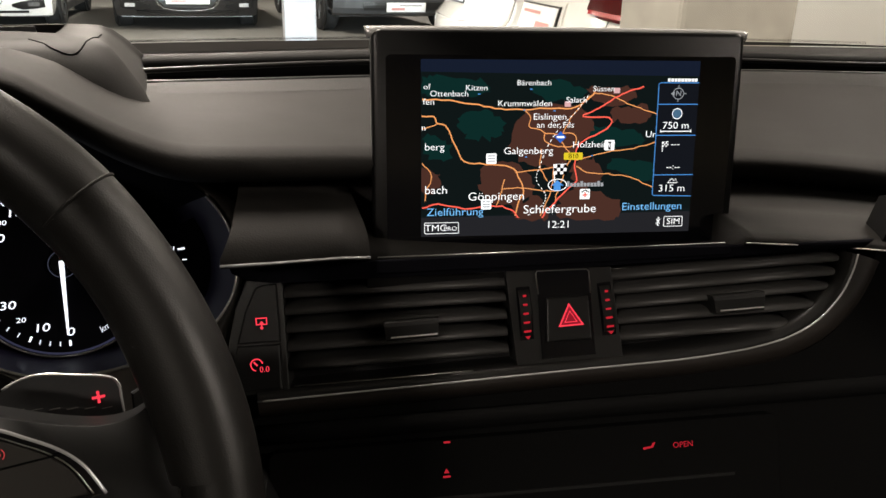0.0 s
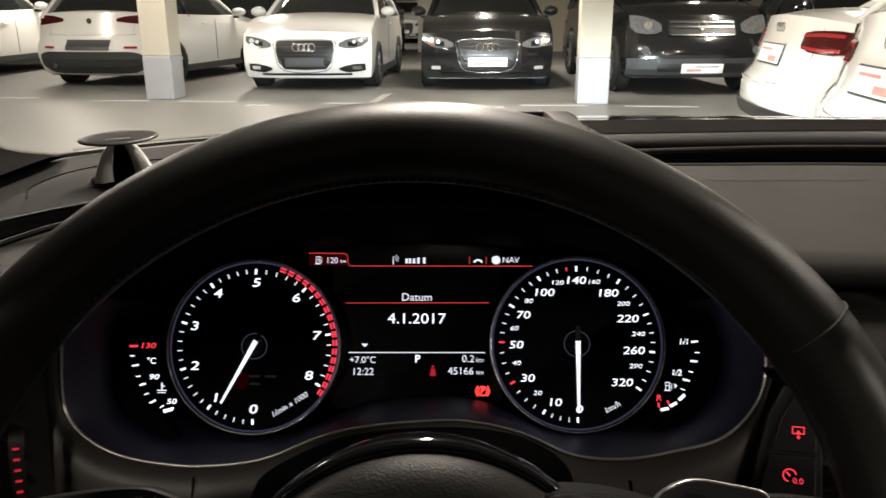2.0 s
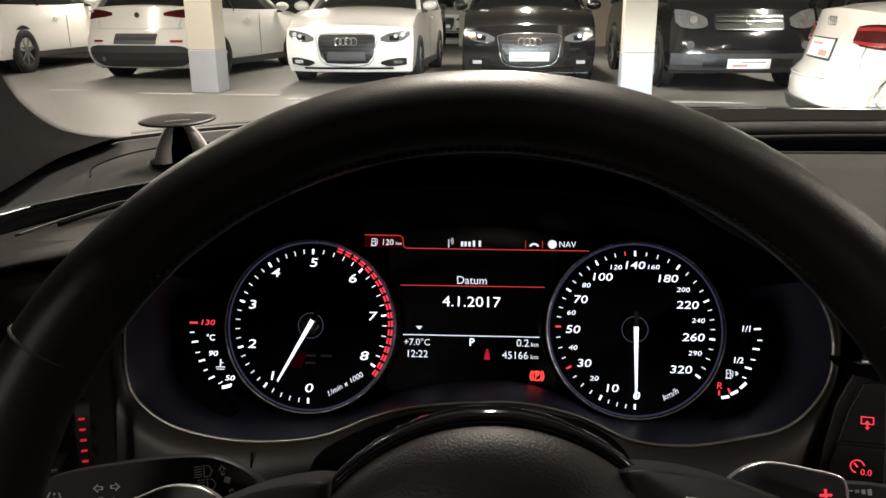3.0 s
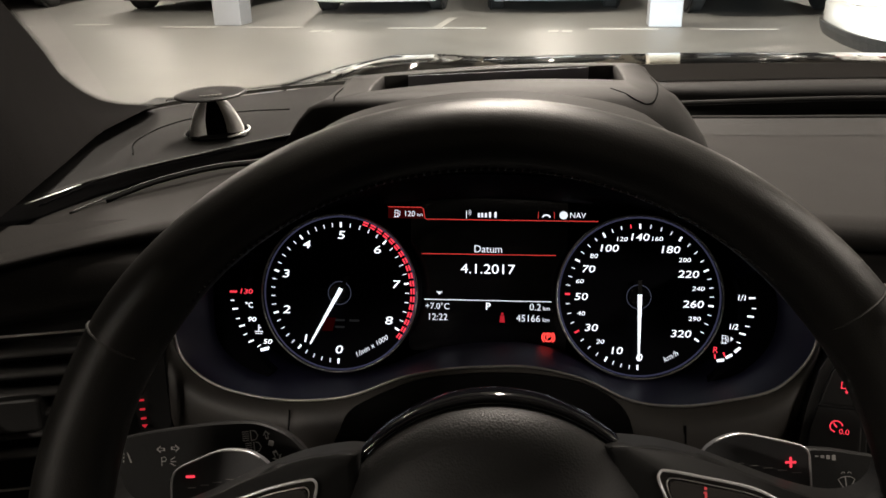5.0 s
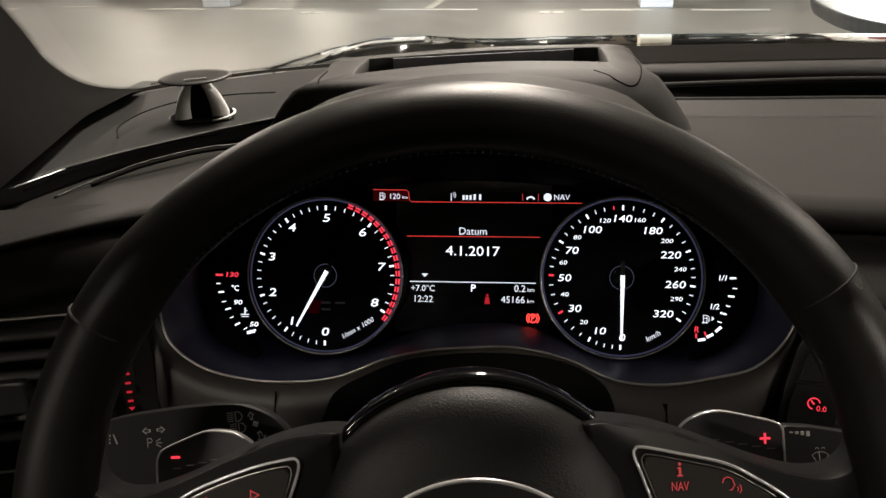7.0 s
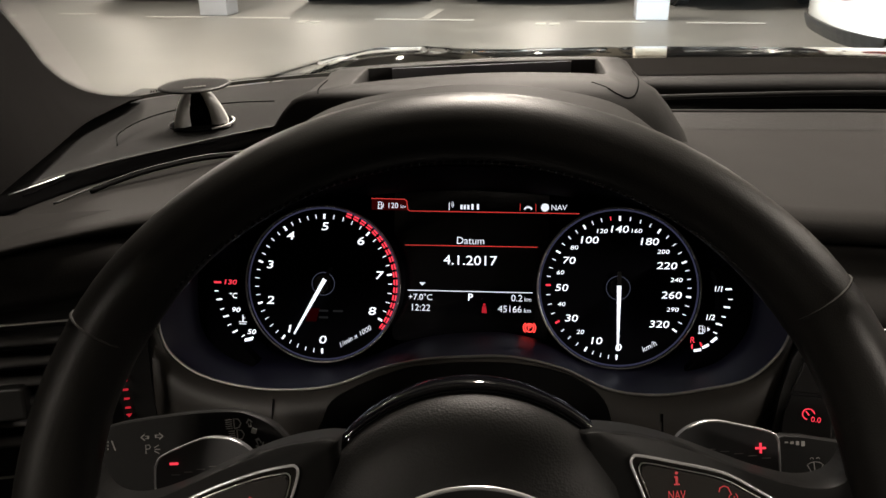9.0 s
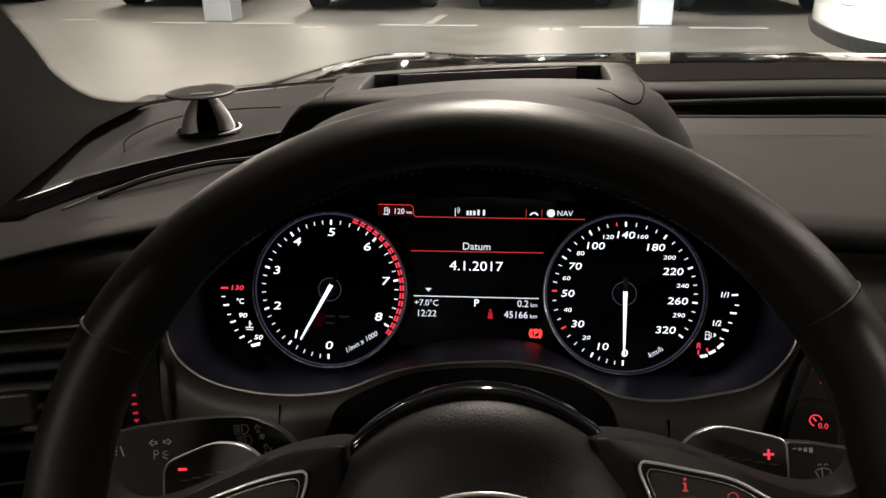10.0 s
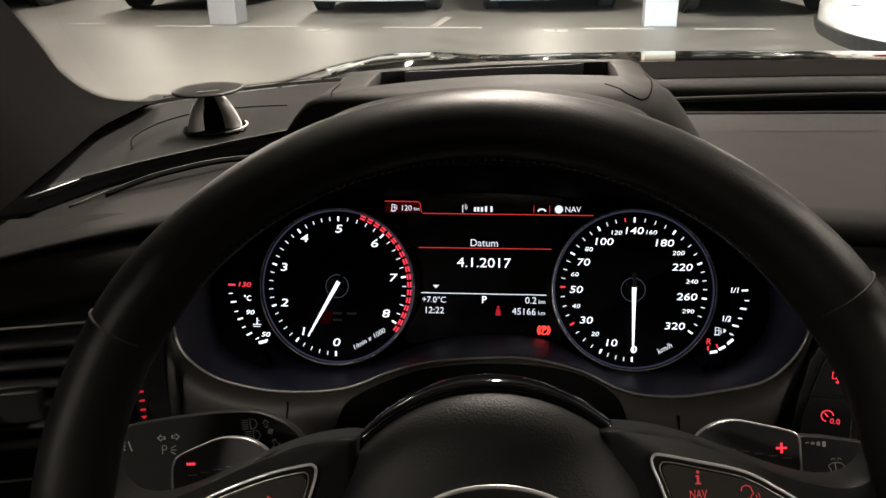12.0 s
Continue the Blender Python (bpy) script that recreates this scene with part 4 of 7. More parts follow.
def pump(m, s):
    return join(frame_of(rect(-2.2 * s, 1.0 * s, -3 * s, 3 * s), rect(-1.6 * s, 0.4 * s, -2.4 * s, 2.4 * s), 0, m), slab(rect(-2.8 * s, 1.6 * s, -3.3 * s, -2.7 * s), 0.0002, 0, m), slab(rect(-1.6 * s, 0.4 * s, 0.2 * s, 0.7 * s), 0.0002, 0, m), stroke([(1.0 * s, 0.2 * s), (1.7 * s, 0), (1.7 * s, -2 * s), (2.4 * s, -2 * s), (2.4 * s, 1.4 * s), (1.6 * s, 2.4 * s)], 0.45 * s, 0, m))


part("pump_symbol", pump(at2(G, 0.1612, -0.0091, 0.0006), 0.0009), WHITE_DIM, fuel)
part("pump_arrow", slab([(0.0, -0.0016), (0.0019, 0), (0, 0.0016)], 0.0004, 0, at2(G, 0.1650, -0.0088, 0.0004)), WHITE_DIM, fuel)

# display between the dials
disp = part("display", slab(rect(-0.062, 0.058, -0.052, 0.070, 0.004), 0.0, -0.0015, C), PANEL_OFF, cluster, "dark colour display with white text")
line = lambda pts, w, z=0.0004: stroke(mm(pts), w, z, C)
part("red_line", line([(-80.3, 58.3), (-54.5, 58.1), (-52.5, 56.8), (-51.6, 50.4), (-50.0, 49.1), (80.7, 49.2)], 0.0006), RED_LINE, disp, "thin red tab line")
part("tab_field", slab(mm([(-80, 58), (-54, 58), (-52, 56), (-51.5, 49.5), (-80, 49.5)]), 0.0003, 0.0, C), glow("tab_red", (0.25, 0.01, 0.01), 0.10), disp)
part("red_line", line([(-53.2, 22.5), (49.4, 22.9)], 0.0006), RED_LINE, disp)
part("white_line", line([(-50.5, -12.7), (46.5, -12.4)], 0.0007), WHITE_DIM, disp)
part("pump_symbol", pump(at2(C, -0.0730, 0.0532, 0.0004), 0.0009), WHITE_DIM, disp)
say = lambda s, x, y, h, mat=WHITE_DIM, **k: lettering("display_text", s, h, at2(C, x / 1000, y / 1000, 0.0005), mat, disp, **k)
say("120", -63.4, 52.9, 0.0060)
say("km", -55.2, 52.4, 0.0036)
for dx in (-0.0105, -0.0080, -0.0052, -0.0020, 0.0022):
    part("station_bar", slab(rect(dx, dx + 0.0017, 0.0510, 0.0545 if dx < -0.003 else 0.0553), 0.0006, 0.0003, C), WHITE_DIM, disp)
part("aerial_symbol", join(slab(rect(-0.0195, -0.0189, 0.0500, 0.0560), 0.0005, 0.0002, C), stroke(mm(ring(-18.6, 54.5, 1.6, 6, -50, 60)), 0.0004, 0.0004, C), stroke(mm(ring(-18.6, 54.5, 2.8, 6, -50, 60)), 0.0004, 0.0004, C)), WHITE_DIM, disp)
part("phone_symbol", stroke(mm(ring(41.7, 50.4, 3.2, 10, 25, 155)), 0.0013, 0.0004, C), WHITE_DIM, disp)
for x in (35.6, 47.6):
    part("red_divider", slab(rect((x - 0.2) / 1000, (x + 0.2) / 1000, 0.0505, 0.0560), 0.0005, 0.0002, C), RED_LINE, disp)
part("globe_symbol", slab(ring(0.0546, 0.0535, 0.0031, 20), 0.0005, 0.0002, C), WHITE_DIM, disp)
say("NAV", 65.2, 53.4, 0.0060)
say("Datum", -2.1, 26.6, 0.0080)
say("4.1.2017", -2.1, 11.2, 0.0105, WHITE_LIT, stretch=1.16)
part("pointer", slab(mm([(-41.5, -6.4), (-36.5, -6.4), (-39, -9.0)]), 0.0005, 0.0002, C), WHITE_DIM, disp)
say("+7.0\u00b0C", -40.4, -18.0, 0.0066)
say("12:22", -40.2, -26.3, 0.0072)
say("P", -1.4, -17.3, 0.0078, WHITE_LIT, bold=0.0001)
say("0.2", 34.6, -17.0, 0.0074)
say("km", 43.0, -17.7, 0.0045)
say("45166", 29.4, -25.7, 0.0074)
say("km", 42.9, -26.4, 0.0045)
m = at2(C, 0.0096, -0.0256, 0.0005)
part("belt_symbol", join(slab(ring(0, 0.0031, 0.0010, 10), 0.0002, 0, m), slab([(-0.002, -0.0034), (0.002, -0.0034), (0.0014, 0.0018), (-0.0014, 0.0018)], 0.0002, 0, m)), RED_DIM, disp)
m = at2(C, 0.0448, -0.0394, 0.0005)
part("brake_lamp", join(frame_of(ring(0, 0, 0.0036, 24), ring(0, 0, 0.0027, 24), 0.0003, m), stroke(ring(0, 0, 0.0047, 8, 130, 230), 0.0008, 0.0003, m), stroke(ring(0, 0, 0.0047, 8, -50, 50), 0.0008, 0.0003, m)), RED_LAMP, disp, "red lit parking brake lamp")
lettering("brake_letter", "P", 0.0058, at2(C, 0.0448, -0.0394, 0.0008), RED_LAMP, disp, bold=0.0001)

# ---- surround of the cluster and steering column ----
OUT = [(-262, 30), (-240, -16), (-232, -60), (-200, -92), (-134, -110), (-91, -112), (-57, -113), (-28, -113), (2, -113), (32, -113), (65, -113), (94, -112), (125, -110), (165, -96), (196, -62), (208, -14), (217, 24), (216, 52), (200, 70), (170, 91), (112, 112), (0, 122), (-112, 112), (-170, 91), (-214, 74), (-240, 52)]
outl = spline([Vector((*p, 0)) / 1000 for p in OUT], 5, closed=True)
rows = [[B @ (p + Vector((0, 0, -0.001))) for p in loop]]
for t, z in ((0.08, 0.004), (0.25, 0.006), (0.6, 0.002), (1.0, -0.012)):
    rows.append([B @ (p.lerp(q, t) + Vector((0, 0, z if q.y < 0.05 else z * 0.3 - 0.004))) for p, q in zip(loop, outl)])
part("cluster_surround", loft(rows, closed=True), SURROUND, dash, "satin dark surround below the cluster", True)
for x in (-0.128, 0.128):
    part("surround_seam", tube([B @ Vector((x, -0.046, 0.006)), B @ Vector((x * 1.01, -0.075, 0.005)), B @ Vector((x * 1.02, -0.10, 0.0))], 0.0006), GLOSS_BLACK, dash)
for x0, x1 in ((-0.2184, -0.2057), (0.2174, 0.2075)):
    part("surround_seam", tube([B @ Vector((x0 + (x1 - x0) * t, -0.0185 - 0.039 * t, 0.0050 - 0.004 * t)) for t in (0, 0.5, 1)], 0.0007), SLOT_BLACK, dash)
# black slab on the surround paints the shaded opening round the column
part("column_recess", slab([(p.x, p.y) for p in spline([Vector(p) / 1000 for p in ((-100, -72), (-94, -58.8), (-84.8, -42.6), (-47.5, -25.1), (-18, -19.2), (7.7, -17.1), (36.8, -17.5), (65.8, -22.7), (87.6, -34.6), (95.3, -50.7), (98, -72))], 5)], 0.0085, -0.01, B, bevel=0.002), SLOT_BLACK, dash, "black slab standing in for the shaded column gap")
part("knee_panel", box(-0.42, 0.14, 0.52, 0.60, 0.45, 0.715, bevel=0.02), HARD_BLACK, dash)

# ---- steering wheel ----
W = plane_frame((-0.0700, 0.391, 0.820), (1, 0, 0), (0, math.sin(0.4346), math.cos(0.4346)))
WR = plane_frame((-0.0695, 0.3928, 0.8117), (0.9976, 0.0449, 0.0535), (-0.0665, 0.3767, 0.9239))
wheel = thing("steering_wheel", "black leather steering wheel with chrome-edged button panels", "steering wheel")
RIM, GRIP = 0.1770, 0.0144
rim_rows = []
for k in range(121):
    a = 2 * math.pi * k / 120
    deg = math.degrees(a) % 360
    r = RIM
    if 235 < deg < 305:
        r = min(RIM, 0.155 / max(0.2, -math.sin(a)))
    fat = 1.0 + 0.07 * math.exp(-((deg - 38) / 9) ** 2) + 0.07 * math.exp(-((deg - 142) / 9) ** 2)
    c, s = math.cos(a), math.sin(a)
    row = []
    for j in range(20):
        b = 2 * math.pi * j / 20
        thumb = 1 + 0.30 * (math.exp(-((deg - 10) / 20) ** 2) + math.exp(-((deg - 170) / 20) ** 2)) if math.cos(b) < 0 else 1.0
        q = r + GRIP * fat * thumb * math.cos(b)
        row.append((q * c, q * s, GRIP * 1.12 * fat * math.sin(b)))
    rim_rows.append(row)
part("rim", loft(rim_rows, closed=True, m=WR), LEATHER, wheel, "thick black leather rim", True)


def seam(deg):
    a = radians(deg)
    pts = []
    for j in range(25):
        b = 2 * math.pi * j / 24
        q = RIM + (GRIP * 1.045 + 0.0004) * math.cos(b)
        pts.append((q * math.cos(a), q * math.sin(a), (GRIP * 1.17 + 0.0004) * math.sin(b)))
    return tube(pts, 0.0006, WR, sides=5)


part("seam", seam(34.9), THREAD, wheel, "stitched seam")
part("seam", seam(145.5), THREAD, wheel, "stitched seam")
# stitching along the inner side of the rim
st = []
for deg in np.arange(-20, 200, 1.15):
    a0, a1 = radians(deg), radians(deg + 0.75)
    q = RIM - GRIP * 1.00
    st.append(tube([(q * math.cos(a0), q * math.sin(a0), 0.0052), (q * math.cos(a1), q * math.sin(a1), 0.0036)], 0.00055, WR, sides=4))
ob = part("stitching", join(*st), THREAD, wheel, "row of dark stitches")
tagged(ob, kind="stuff")

# hub: padded cover, gloss crescent above it, chrome badge ring
HUB = WR @ Matrix.Translation((0.0035, 0.0, -0.003))


def shield(k, drop):
    top = [(77 * math.sin(radians(a)), -10 + 77 * math.cos(radians(a))) for a in np.linspace(-45, 45, 25)]
    low = [(64, 30), (71, 6), (68, -28), (47, -60), (0, -72), (-47, -60), (-68, -28), (-71, 6), (-64, 30)]
    return [(x * k / 1000, (y * k + (1 - k) * -5) / 1000, drop) for x, y in top + low]


rows = [shield(1.0, -0.020), shield(1.0, -0.008), shield(0.985, -0.003), shield(0.95, 0.002), shield(0.90, 0.0055), shield(0.84, 0.0085), shield(0.70, 0.012), shield(0.5, 0.014), shield(0.3, 0.0150), shield(0.02, 0.0155)]
part("airbag_cover", loft(rows, closed=True, m=HUB), AIRBAG_SKIN, wheel, "grained black airbag cover", True)
arc = lambda r, z, lift=0.0: [(r * math.sin(radians(a)) / 1000, (-10 + (r - lift * (abs(a) / 46) ** 2) * math.cos(radians(a))) / 1000, z) for a in np.linspace(-46, 46, 37)]
part("gloss_crescent", loft([arc(77.2, -0.010), arc(77.6, -0.005, 0.3), arc(79.6, -0.0045, 1.5), arc(81.6, -0.008, 3.0), arc(82.0, -0.018, 3.4)], m=HUB), GLOSS_BLACK, wheel, "gloss black crescent above the airbag", True)
part("crescent_lip", tube([Vector(p) for p in arc(77.3, -0.0048, 0.2)], 0.0005, HUB), GLOSS_BLACK, wheel, smooth=True)
part("badge_ring", tube([Vector((0.0015 + 0.058 * math.cos(a), -0.0245 + 0.058 * math.sin(a), 0.0175)) for a in np.linspace(0, 2 * math.pi, 72, endpoint=False)], 0.0010, HUB, closed=True), BRIGHT_TRIM, wheel, "chrome ring on the airbag", True)
part("badge_plate", slab([(x + 0.0015, y) for x, y in ring(0, -0.0245, 0.057, 56)], 0.0168, 0.0100, HUB, bevel=0.0015), SATIN_BLACK, wheel)

OUTLINE = {1: ((81.5, 0), (77.7, 13.4), (72.6, 28.8), (69.9, 36.5), (70.3, 39.6), (73.2, 40.4), (86.2, 37.6), (105.8, 32.6), (118.7, 25.5), (127.2, 19.7), (133.6, 12.8), (139, 2)),
           -1: ((79.5, 2), (74.7, 16.4), (69.8, 28.6), (67.3, 36.5), (68.0, 39.9), (72.0, 40.2), (87.8, 37.0), (109.8, 29.5), (122.2, 22.6), (129.3, 17.5), (134.5, 11), (139, 2))}
for s in (-1, 1):
    fx = lambda pts: [(s * x / 1000, y / 1000) for x, y in (pts if s > 0 else pts[::-1])]
    crest = [(50, 49.5), (58, 50), (73, 48), (88.6, 43.5), (109, 35.2), (126, 28.4), (141, 24.6), (152, 25.6), (159, 31.0), (162.5, 39.5), (170, 50)]
    edge_s = spline([Vector((s * x / 1000, y / 1000, 0)) for x, y in crest], 4)
    sp_o = [(p.x, p.y) for p in edge_s] + [(s * 0.181, 0.010), (s * 0.170, -0.038), (s * 0.140, -0.030), (s * 0.075, -0.040), (s * 0.050, -0.030)]
    sp = part("spoke", slab(sp_o if s < 0 else sp_o[::-1], 0.000, -0.022, WR, bevel=0.005, segments=3), SPOKE, wheel, "satin black spoke", True)
    outline = spline([Vector((s * x / 1000, y / 1000, 0.0012)) for x, y in OUTLINE[s]], 6)
    cen = Vector((s * 0.100, 0.010, 0))
    inset = lambda k: [(cen.x + (p.x - cen.x) * k, cen.y + (p.y - cen.y) * k) for p in outline]
    part("trim_field", slab(inset(1.0) if s < 0 else inset(1.0)[::-1], 0.0008, -0.003, WR), GLOSS_BLACK, sp, "gloss black trim field")
    part("chrome_outline", tube(outline, 0.0007, WR), BRIGHT_TRIM, sp, "bright chrome outline", True)
    pn = part("button_panel", slab(inset(0.87) if s < 0 else inset(0.87)[::-1], 0.0022, -0.002, WR, bevel=0.0010), SURROUND, sp)
    part("inner_outline", tube([Vector((x, y, 0.0014)) for x, y in inset(0.90)], 0.0003, WR), SATIN_METAL, sp, smooth=True)
    gap_o = [(s * 0.0785, 0.0166), (s * 0.1275, 0.0182), (s * 0.1272, 0.0189), (s * 0.0783, 0.0173)]
    part("button_gap", slab(gap_o if s > 0 else gap_o[::-1], 0.0026, 0.0015, WR), SLOT_BLACK, pn)
    if s < 0:
        for x, y, d in ((-108.4, 24.0, -1), (-85.8, 26.3, 1)):
            m = at2(WR, x / 1000, y / 1000, 0.0026)
            a = [(d * 0.0021, 0), (-d * 0.0021, 0.0023), (-d * 0.0021, -0.0023)]
            b = [(d * 0.0012, 0), (-d * 0.0016, 0.0014), (-d * 0.0016, -0.0014)]
            part("arrow_symbol", frame_of(a, b, 0.0, m), RED_PANEL, pn)
    else:
        lettering("nav_word", "NAV", 0.0052, at2(WR, 0.0871, 0.0243, 0.0026), RED_PANEL, pn, stretch=0.66)
        m = at2(WR, 0.0873, 0.0308, 0.0026) @ Matrix.Scale(0.95, 4)
        part("info_symbol", join(slab(ring(0, 0.0028, 0.0007, 8), 0.0002, 0, m), slab([(-0.0012, -0.0024), (0.0012, -0.0024), (0.0012, -0.0018), (0.0005, -0.0018), (0.0005, 0.0014), (-0.0010, 0.0014), (-0.0010, 0.0008), (-0.0005, 0.0008), (-0.0005, -0.0018), (-0.0012, -0.0018)], 0.0002, 0, m)), RED_PANEL, pn)
        m = at2(WR, 0.1068, 0.0246, 0.0026) @ Matrix.Scale(0.85, 4)
        part("voice_symbol", join(stroke([(-0.0035, 0.0008), (-0.0030, 0.0028), (-0.0010, 0.0036), (0.0008, 0.0028), (0.0014, 0.0012), (0.0022, -0.0006), (0.0012, -0.0010), (0.0010, -0.0024), (-0.0004, -0.0026)], 0.0005, 0, m), stroke(ring(0.0024, -0.0022, 0.0012, 6, -55, 55), 0.0004, 0, m), stroke(ring(0.0024, -0.0022, 0.0026, 6, -50, 50), 0.0004, 0, m)), RED_PANEL, pn)
    # shift paddle behind the spoke
    P = WR @ Matrix.Translation((0, 0, -0.046))
    rim_p = ((97, 31), (100, 36), (107, 40.5), (116.5, 42.2), (130, 39.4), (141.5, 36.2), (144.6, 33), (145.0, 28), (145.0, 12)) if s > 0 else ((100, 31), (102.5, 35), (108, 39.2), (114, 41.2), (124, 41.6), (135, 38), (145, 33.8), (148.2, 30), (149.2, 25), (149.5, 12))
    edge_p = spline([Vector((s * x / 1000, y / 1000, 0)) for x, y in rim_p], 5)
    pad_o = [(p.x, p.y) for p in edge_p] + [(s * 0.130, 0.005), (s * 0.088, 0.010)]
    pd = part("shift_paddle", slab(pad_o if s > 0 else pad_o[::-1], 0.0, -0.004, P, bevel=0.0008), PADDLE, wheel, "grey shift paddle with a chrome edge")
    part("chrome_edge", tube([p + Vector((0, 0, 0.0004)) for p in edge_p[8:]], 0.0006, P), BRIGHT_TRIM, pd, smooth=True)
    m = at2(P, 0.1367 if s > 0 else -0.1396, 0.0291 if s > 0 else 0.0298, 0.0004) @ Matrix.Scale(0.82, 4)
    part("shift_symbol", slab(rect(-0.0026, 0.0026, -0.0007, 0.0007), 0.0003, 0, m) if s < 0 else join(slab(rect(-0.0029, 0.0029, -0.0006, 0.0006), 0.0003, 0, m), slab(rect(-0.0006, 0.0006, -0.0029, 0.0029), 0.00035, 0, m)), RED_LIT, pd, "glowing red shift mark")
    part("dash_line", join(*[slab(rect(s * (0.102 + 0.0062 * k) - 0.0020, s * (0.102 + 0.0062 * k) + 0.0020, -0.00015, 0.00015), 0.0003, 0, P @ Matrix.Translation((0, 0.0315 - 0.0012 * k, 0))) for k in range(7)]), PRINT_GREY, pd)

# column cowl and stalks behind the wheel
Q = WR @ Matrix.Translation((0, 0, -0.070))
part("column_cowl", loft([[(x, y, z) for x, y in rect(-0.055, 0.055, -0.06, 0.035, 0.03)] for z in (-0.12, -0.02)], closed=True, caps=True, m=W), HARD_BLACK, dash, smooth=True)
ind = thing("indicator_stalk", "black indicator stalk printed with light symbols", "stalk")
low = [(p.x, p.y) for p in spline([Vector(q) for q in ((-196, 8), (-194, 23), (-190, 36), (-184.5, 43.3), (-150.7, 48.1), (-121.3, 49.6), (-107, 46.8), (-93, 37.8), (-84, 18), (-120, 6))], 4, closed=True)]
rows = []
for k, z in ((0.90, -0.010), (1.0, -0.005), (1.0, -0.001), (0.97, 0.0)):
    c = (-0.140, 0.028)
    rows.append([(c[0] + (x / 1000 - c[0]) * k, c[1] + (y / 1000 - c[1]) * k, z) for x, y in low])
part("arm", loft(rows, closed=True, caps=True, m=Q), SPOKE, ind)
pr = lambda bms: part("print_mark", join(*bms), PRINT_GREY, ind)
at = lambda x, y, t=0: at2(Q, x / 1000, y / 1000, 0.0004, t)
m = at(-184.2, 33.7, -4) @ Matrix.Diagonal((0.8, 0.62, 1, 1))
pr([slab([(-0.0055, -0.004), (-0.0045, -0.004), (-0.0020, 0.004), (-0.0028, 0.004)], 0.0002, 0, m), slab([(0.0055, -0.004), (0.0045, -0.004), (0.0020, 0.004), (0.0028, 0.004)], 0.0002, 0, m)] + [slab(rect(-0.0004, 0.0004, y, y + 0.0016), 0.0002, 0, m) for y in (-0.004, -0.001, 0.002)])


def arrow(m, d, s):
    a = [(d * 3.6 * s, 0), (d * 0.8 * s, 2.4 * s), (d * 0.8 * s, 1.0 * s), (-d * 2.0 * s, 1.0 * s), (-d * 2.0 * s, -1.0 * s), (d * 0.8 * s, -1.0 * s), (d * 0.8 * s, -2.4 * s)]
    cxm = d * 0.7 * s
    b = [(cxm + (x - cxm) * 0.62, y * 0.55) for x, y in a]
    return frame_of(a, b, 0, m)


pr([arrow(at(-164.0, 37.2), -1, 0.00082), arrow(at(-157.6, 37.6), 1, 0.00082)])
pr([stroke([(-0.0028, -0.0030), (-0.0028, 0.003), (-0.0004, 0.003), (0.0004, 0.0016), (-0.0004, 0.0002), (-0.0026, 0.0002)], 0.0006, 0, at(-162.2, 31.0) @ Matrix.Scale(0.75, 4))] + [slab(rect(0.0018, 0.0046, -0.0002, 0.0002), 0.0002, 0, at(-161.4, 30.9, a)) for a in (-28, 0, 28)])
for x, y in ((-117.6, 42.8), (-116.1, 37.0)):
    pr([stroke([(0.0, -0.0026), (0.0, 0.0026), (0.0024, 0.0021), (0.0036, 0.0), (0.0024, -0.0021), (0.0, -0.0026)], 0.0006, 0, at(x, y, 4))] + [slab(rect(-0.0044, -0.0010, k - 0.0002, k + 0.0002), 0.0002, 0, at(x, y, 4)) for k in (-0.0022, -0.0011, 0, 0.0011, 0.0022)])
pr([arrow(at(-109.5, 42.4, 100), 1, 0.0008), arrow(at(-105.1, 32.9, -65), 1, 0.0011), slab(rect(-0.0013, 0.0013, -0.0013, 0.0013), 0.0002, 0, at(-107.4, 38.8, -15))])
wip = thing("wiper_stalk", "black wiper stalk printed with wiper symbols", "stalk")
low = [(146, -6), (147, 25), (154.9, 28.3), (165, 27.5), (184, 24), (187, 18), (187, 0), (178, -8)]
rows = [[(0.166 + (x / 1000 - 0.166) * k, 0.012 + (y / 1000 - 0.012) * k, z) for x, y in low] for k, z in ((0.90, -0.010), (1.0, -0.005), (1.0, -0.001), (0.96, 0.0))]
part("arm", loft(rows, closed=True, caps=True, m=Q), SPOKE, wip)
part("print_mark", join(*[slab(rect(0.1564 + 0.0026 * k, 0.1580 + 0.0026 * k, 0.0248 - 0.0003 * k - 0.0003 * (k + 1), 0.0248 - 0.0003 * k + 0.0003 * (k + 1)), 0.0005, 0.0001, Q) for k in range(4)]), PRINT_GREY, wip)
m = at2(Q, 0.1704, 0.0122, 0.0004) @ Matrix.Scale(0.8, 4)
part("print_mark", join(stroke([(-0.0016, -0.0042), (-0.0048, 0.0016), (-0.0026, 0.0030), (0, 0.0034), (0.0026, 0.0030), (0.0048, 0.0016), (0.0016, -0.0042), (-0.0016, -0.0042)], 0.0005, 0, m), stroke([(0, -0.0052), (-0.0008, 0.0036)], 0.0006, 0, m), stroke(ring(-0.0018, 0.0050, 0.0010, 6, 0, 180), 0.0004, 0, m), stroke(ring(0.0018, 0.0050, 0.0010, 6, 0, 180), 0.0004, 0, m)), PRINT_GREY, wip)

# ---- head-up display cover on the hood ----
hud = thing("head_up_display_cover", "grey raised display cover with an open pocket", "display cover")
HM = pose(-0.0916, -0.0493, -0.336) @ Matrix.Scale(1.32, 4)


def skew(x, y):
    """The cover's far edge follows the screen's foot."""
    return (0.32 if x < 0 else 0.21) * x * min(1, max(0, (y - 0.616) / 0.08))


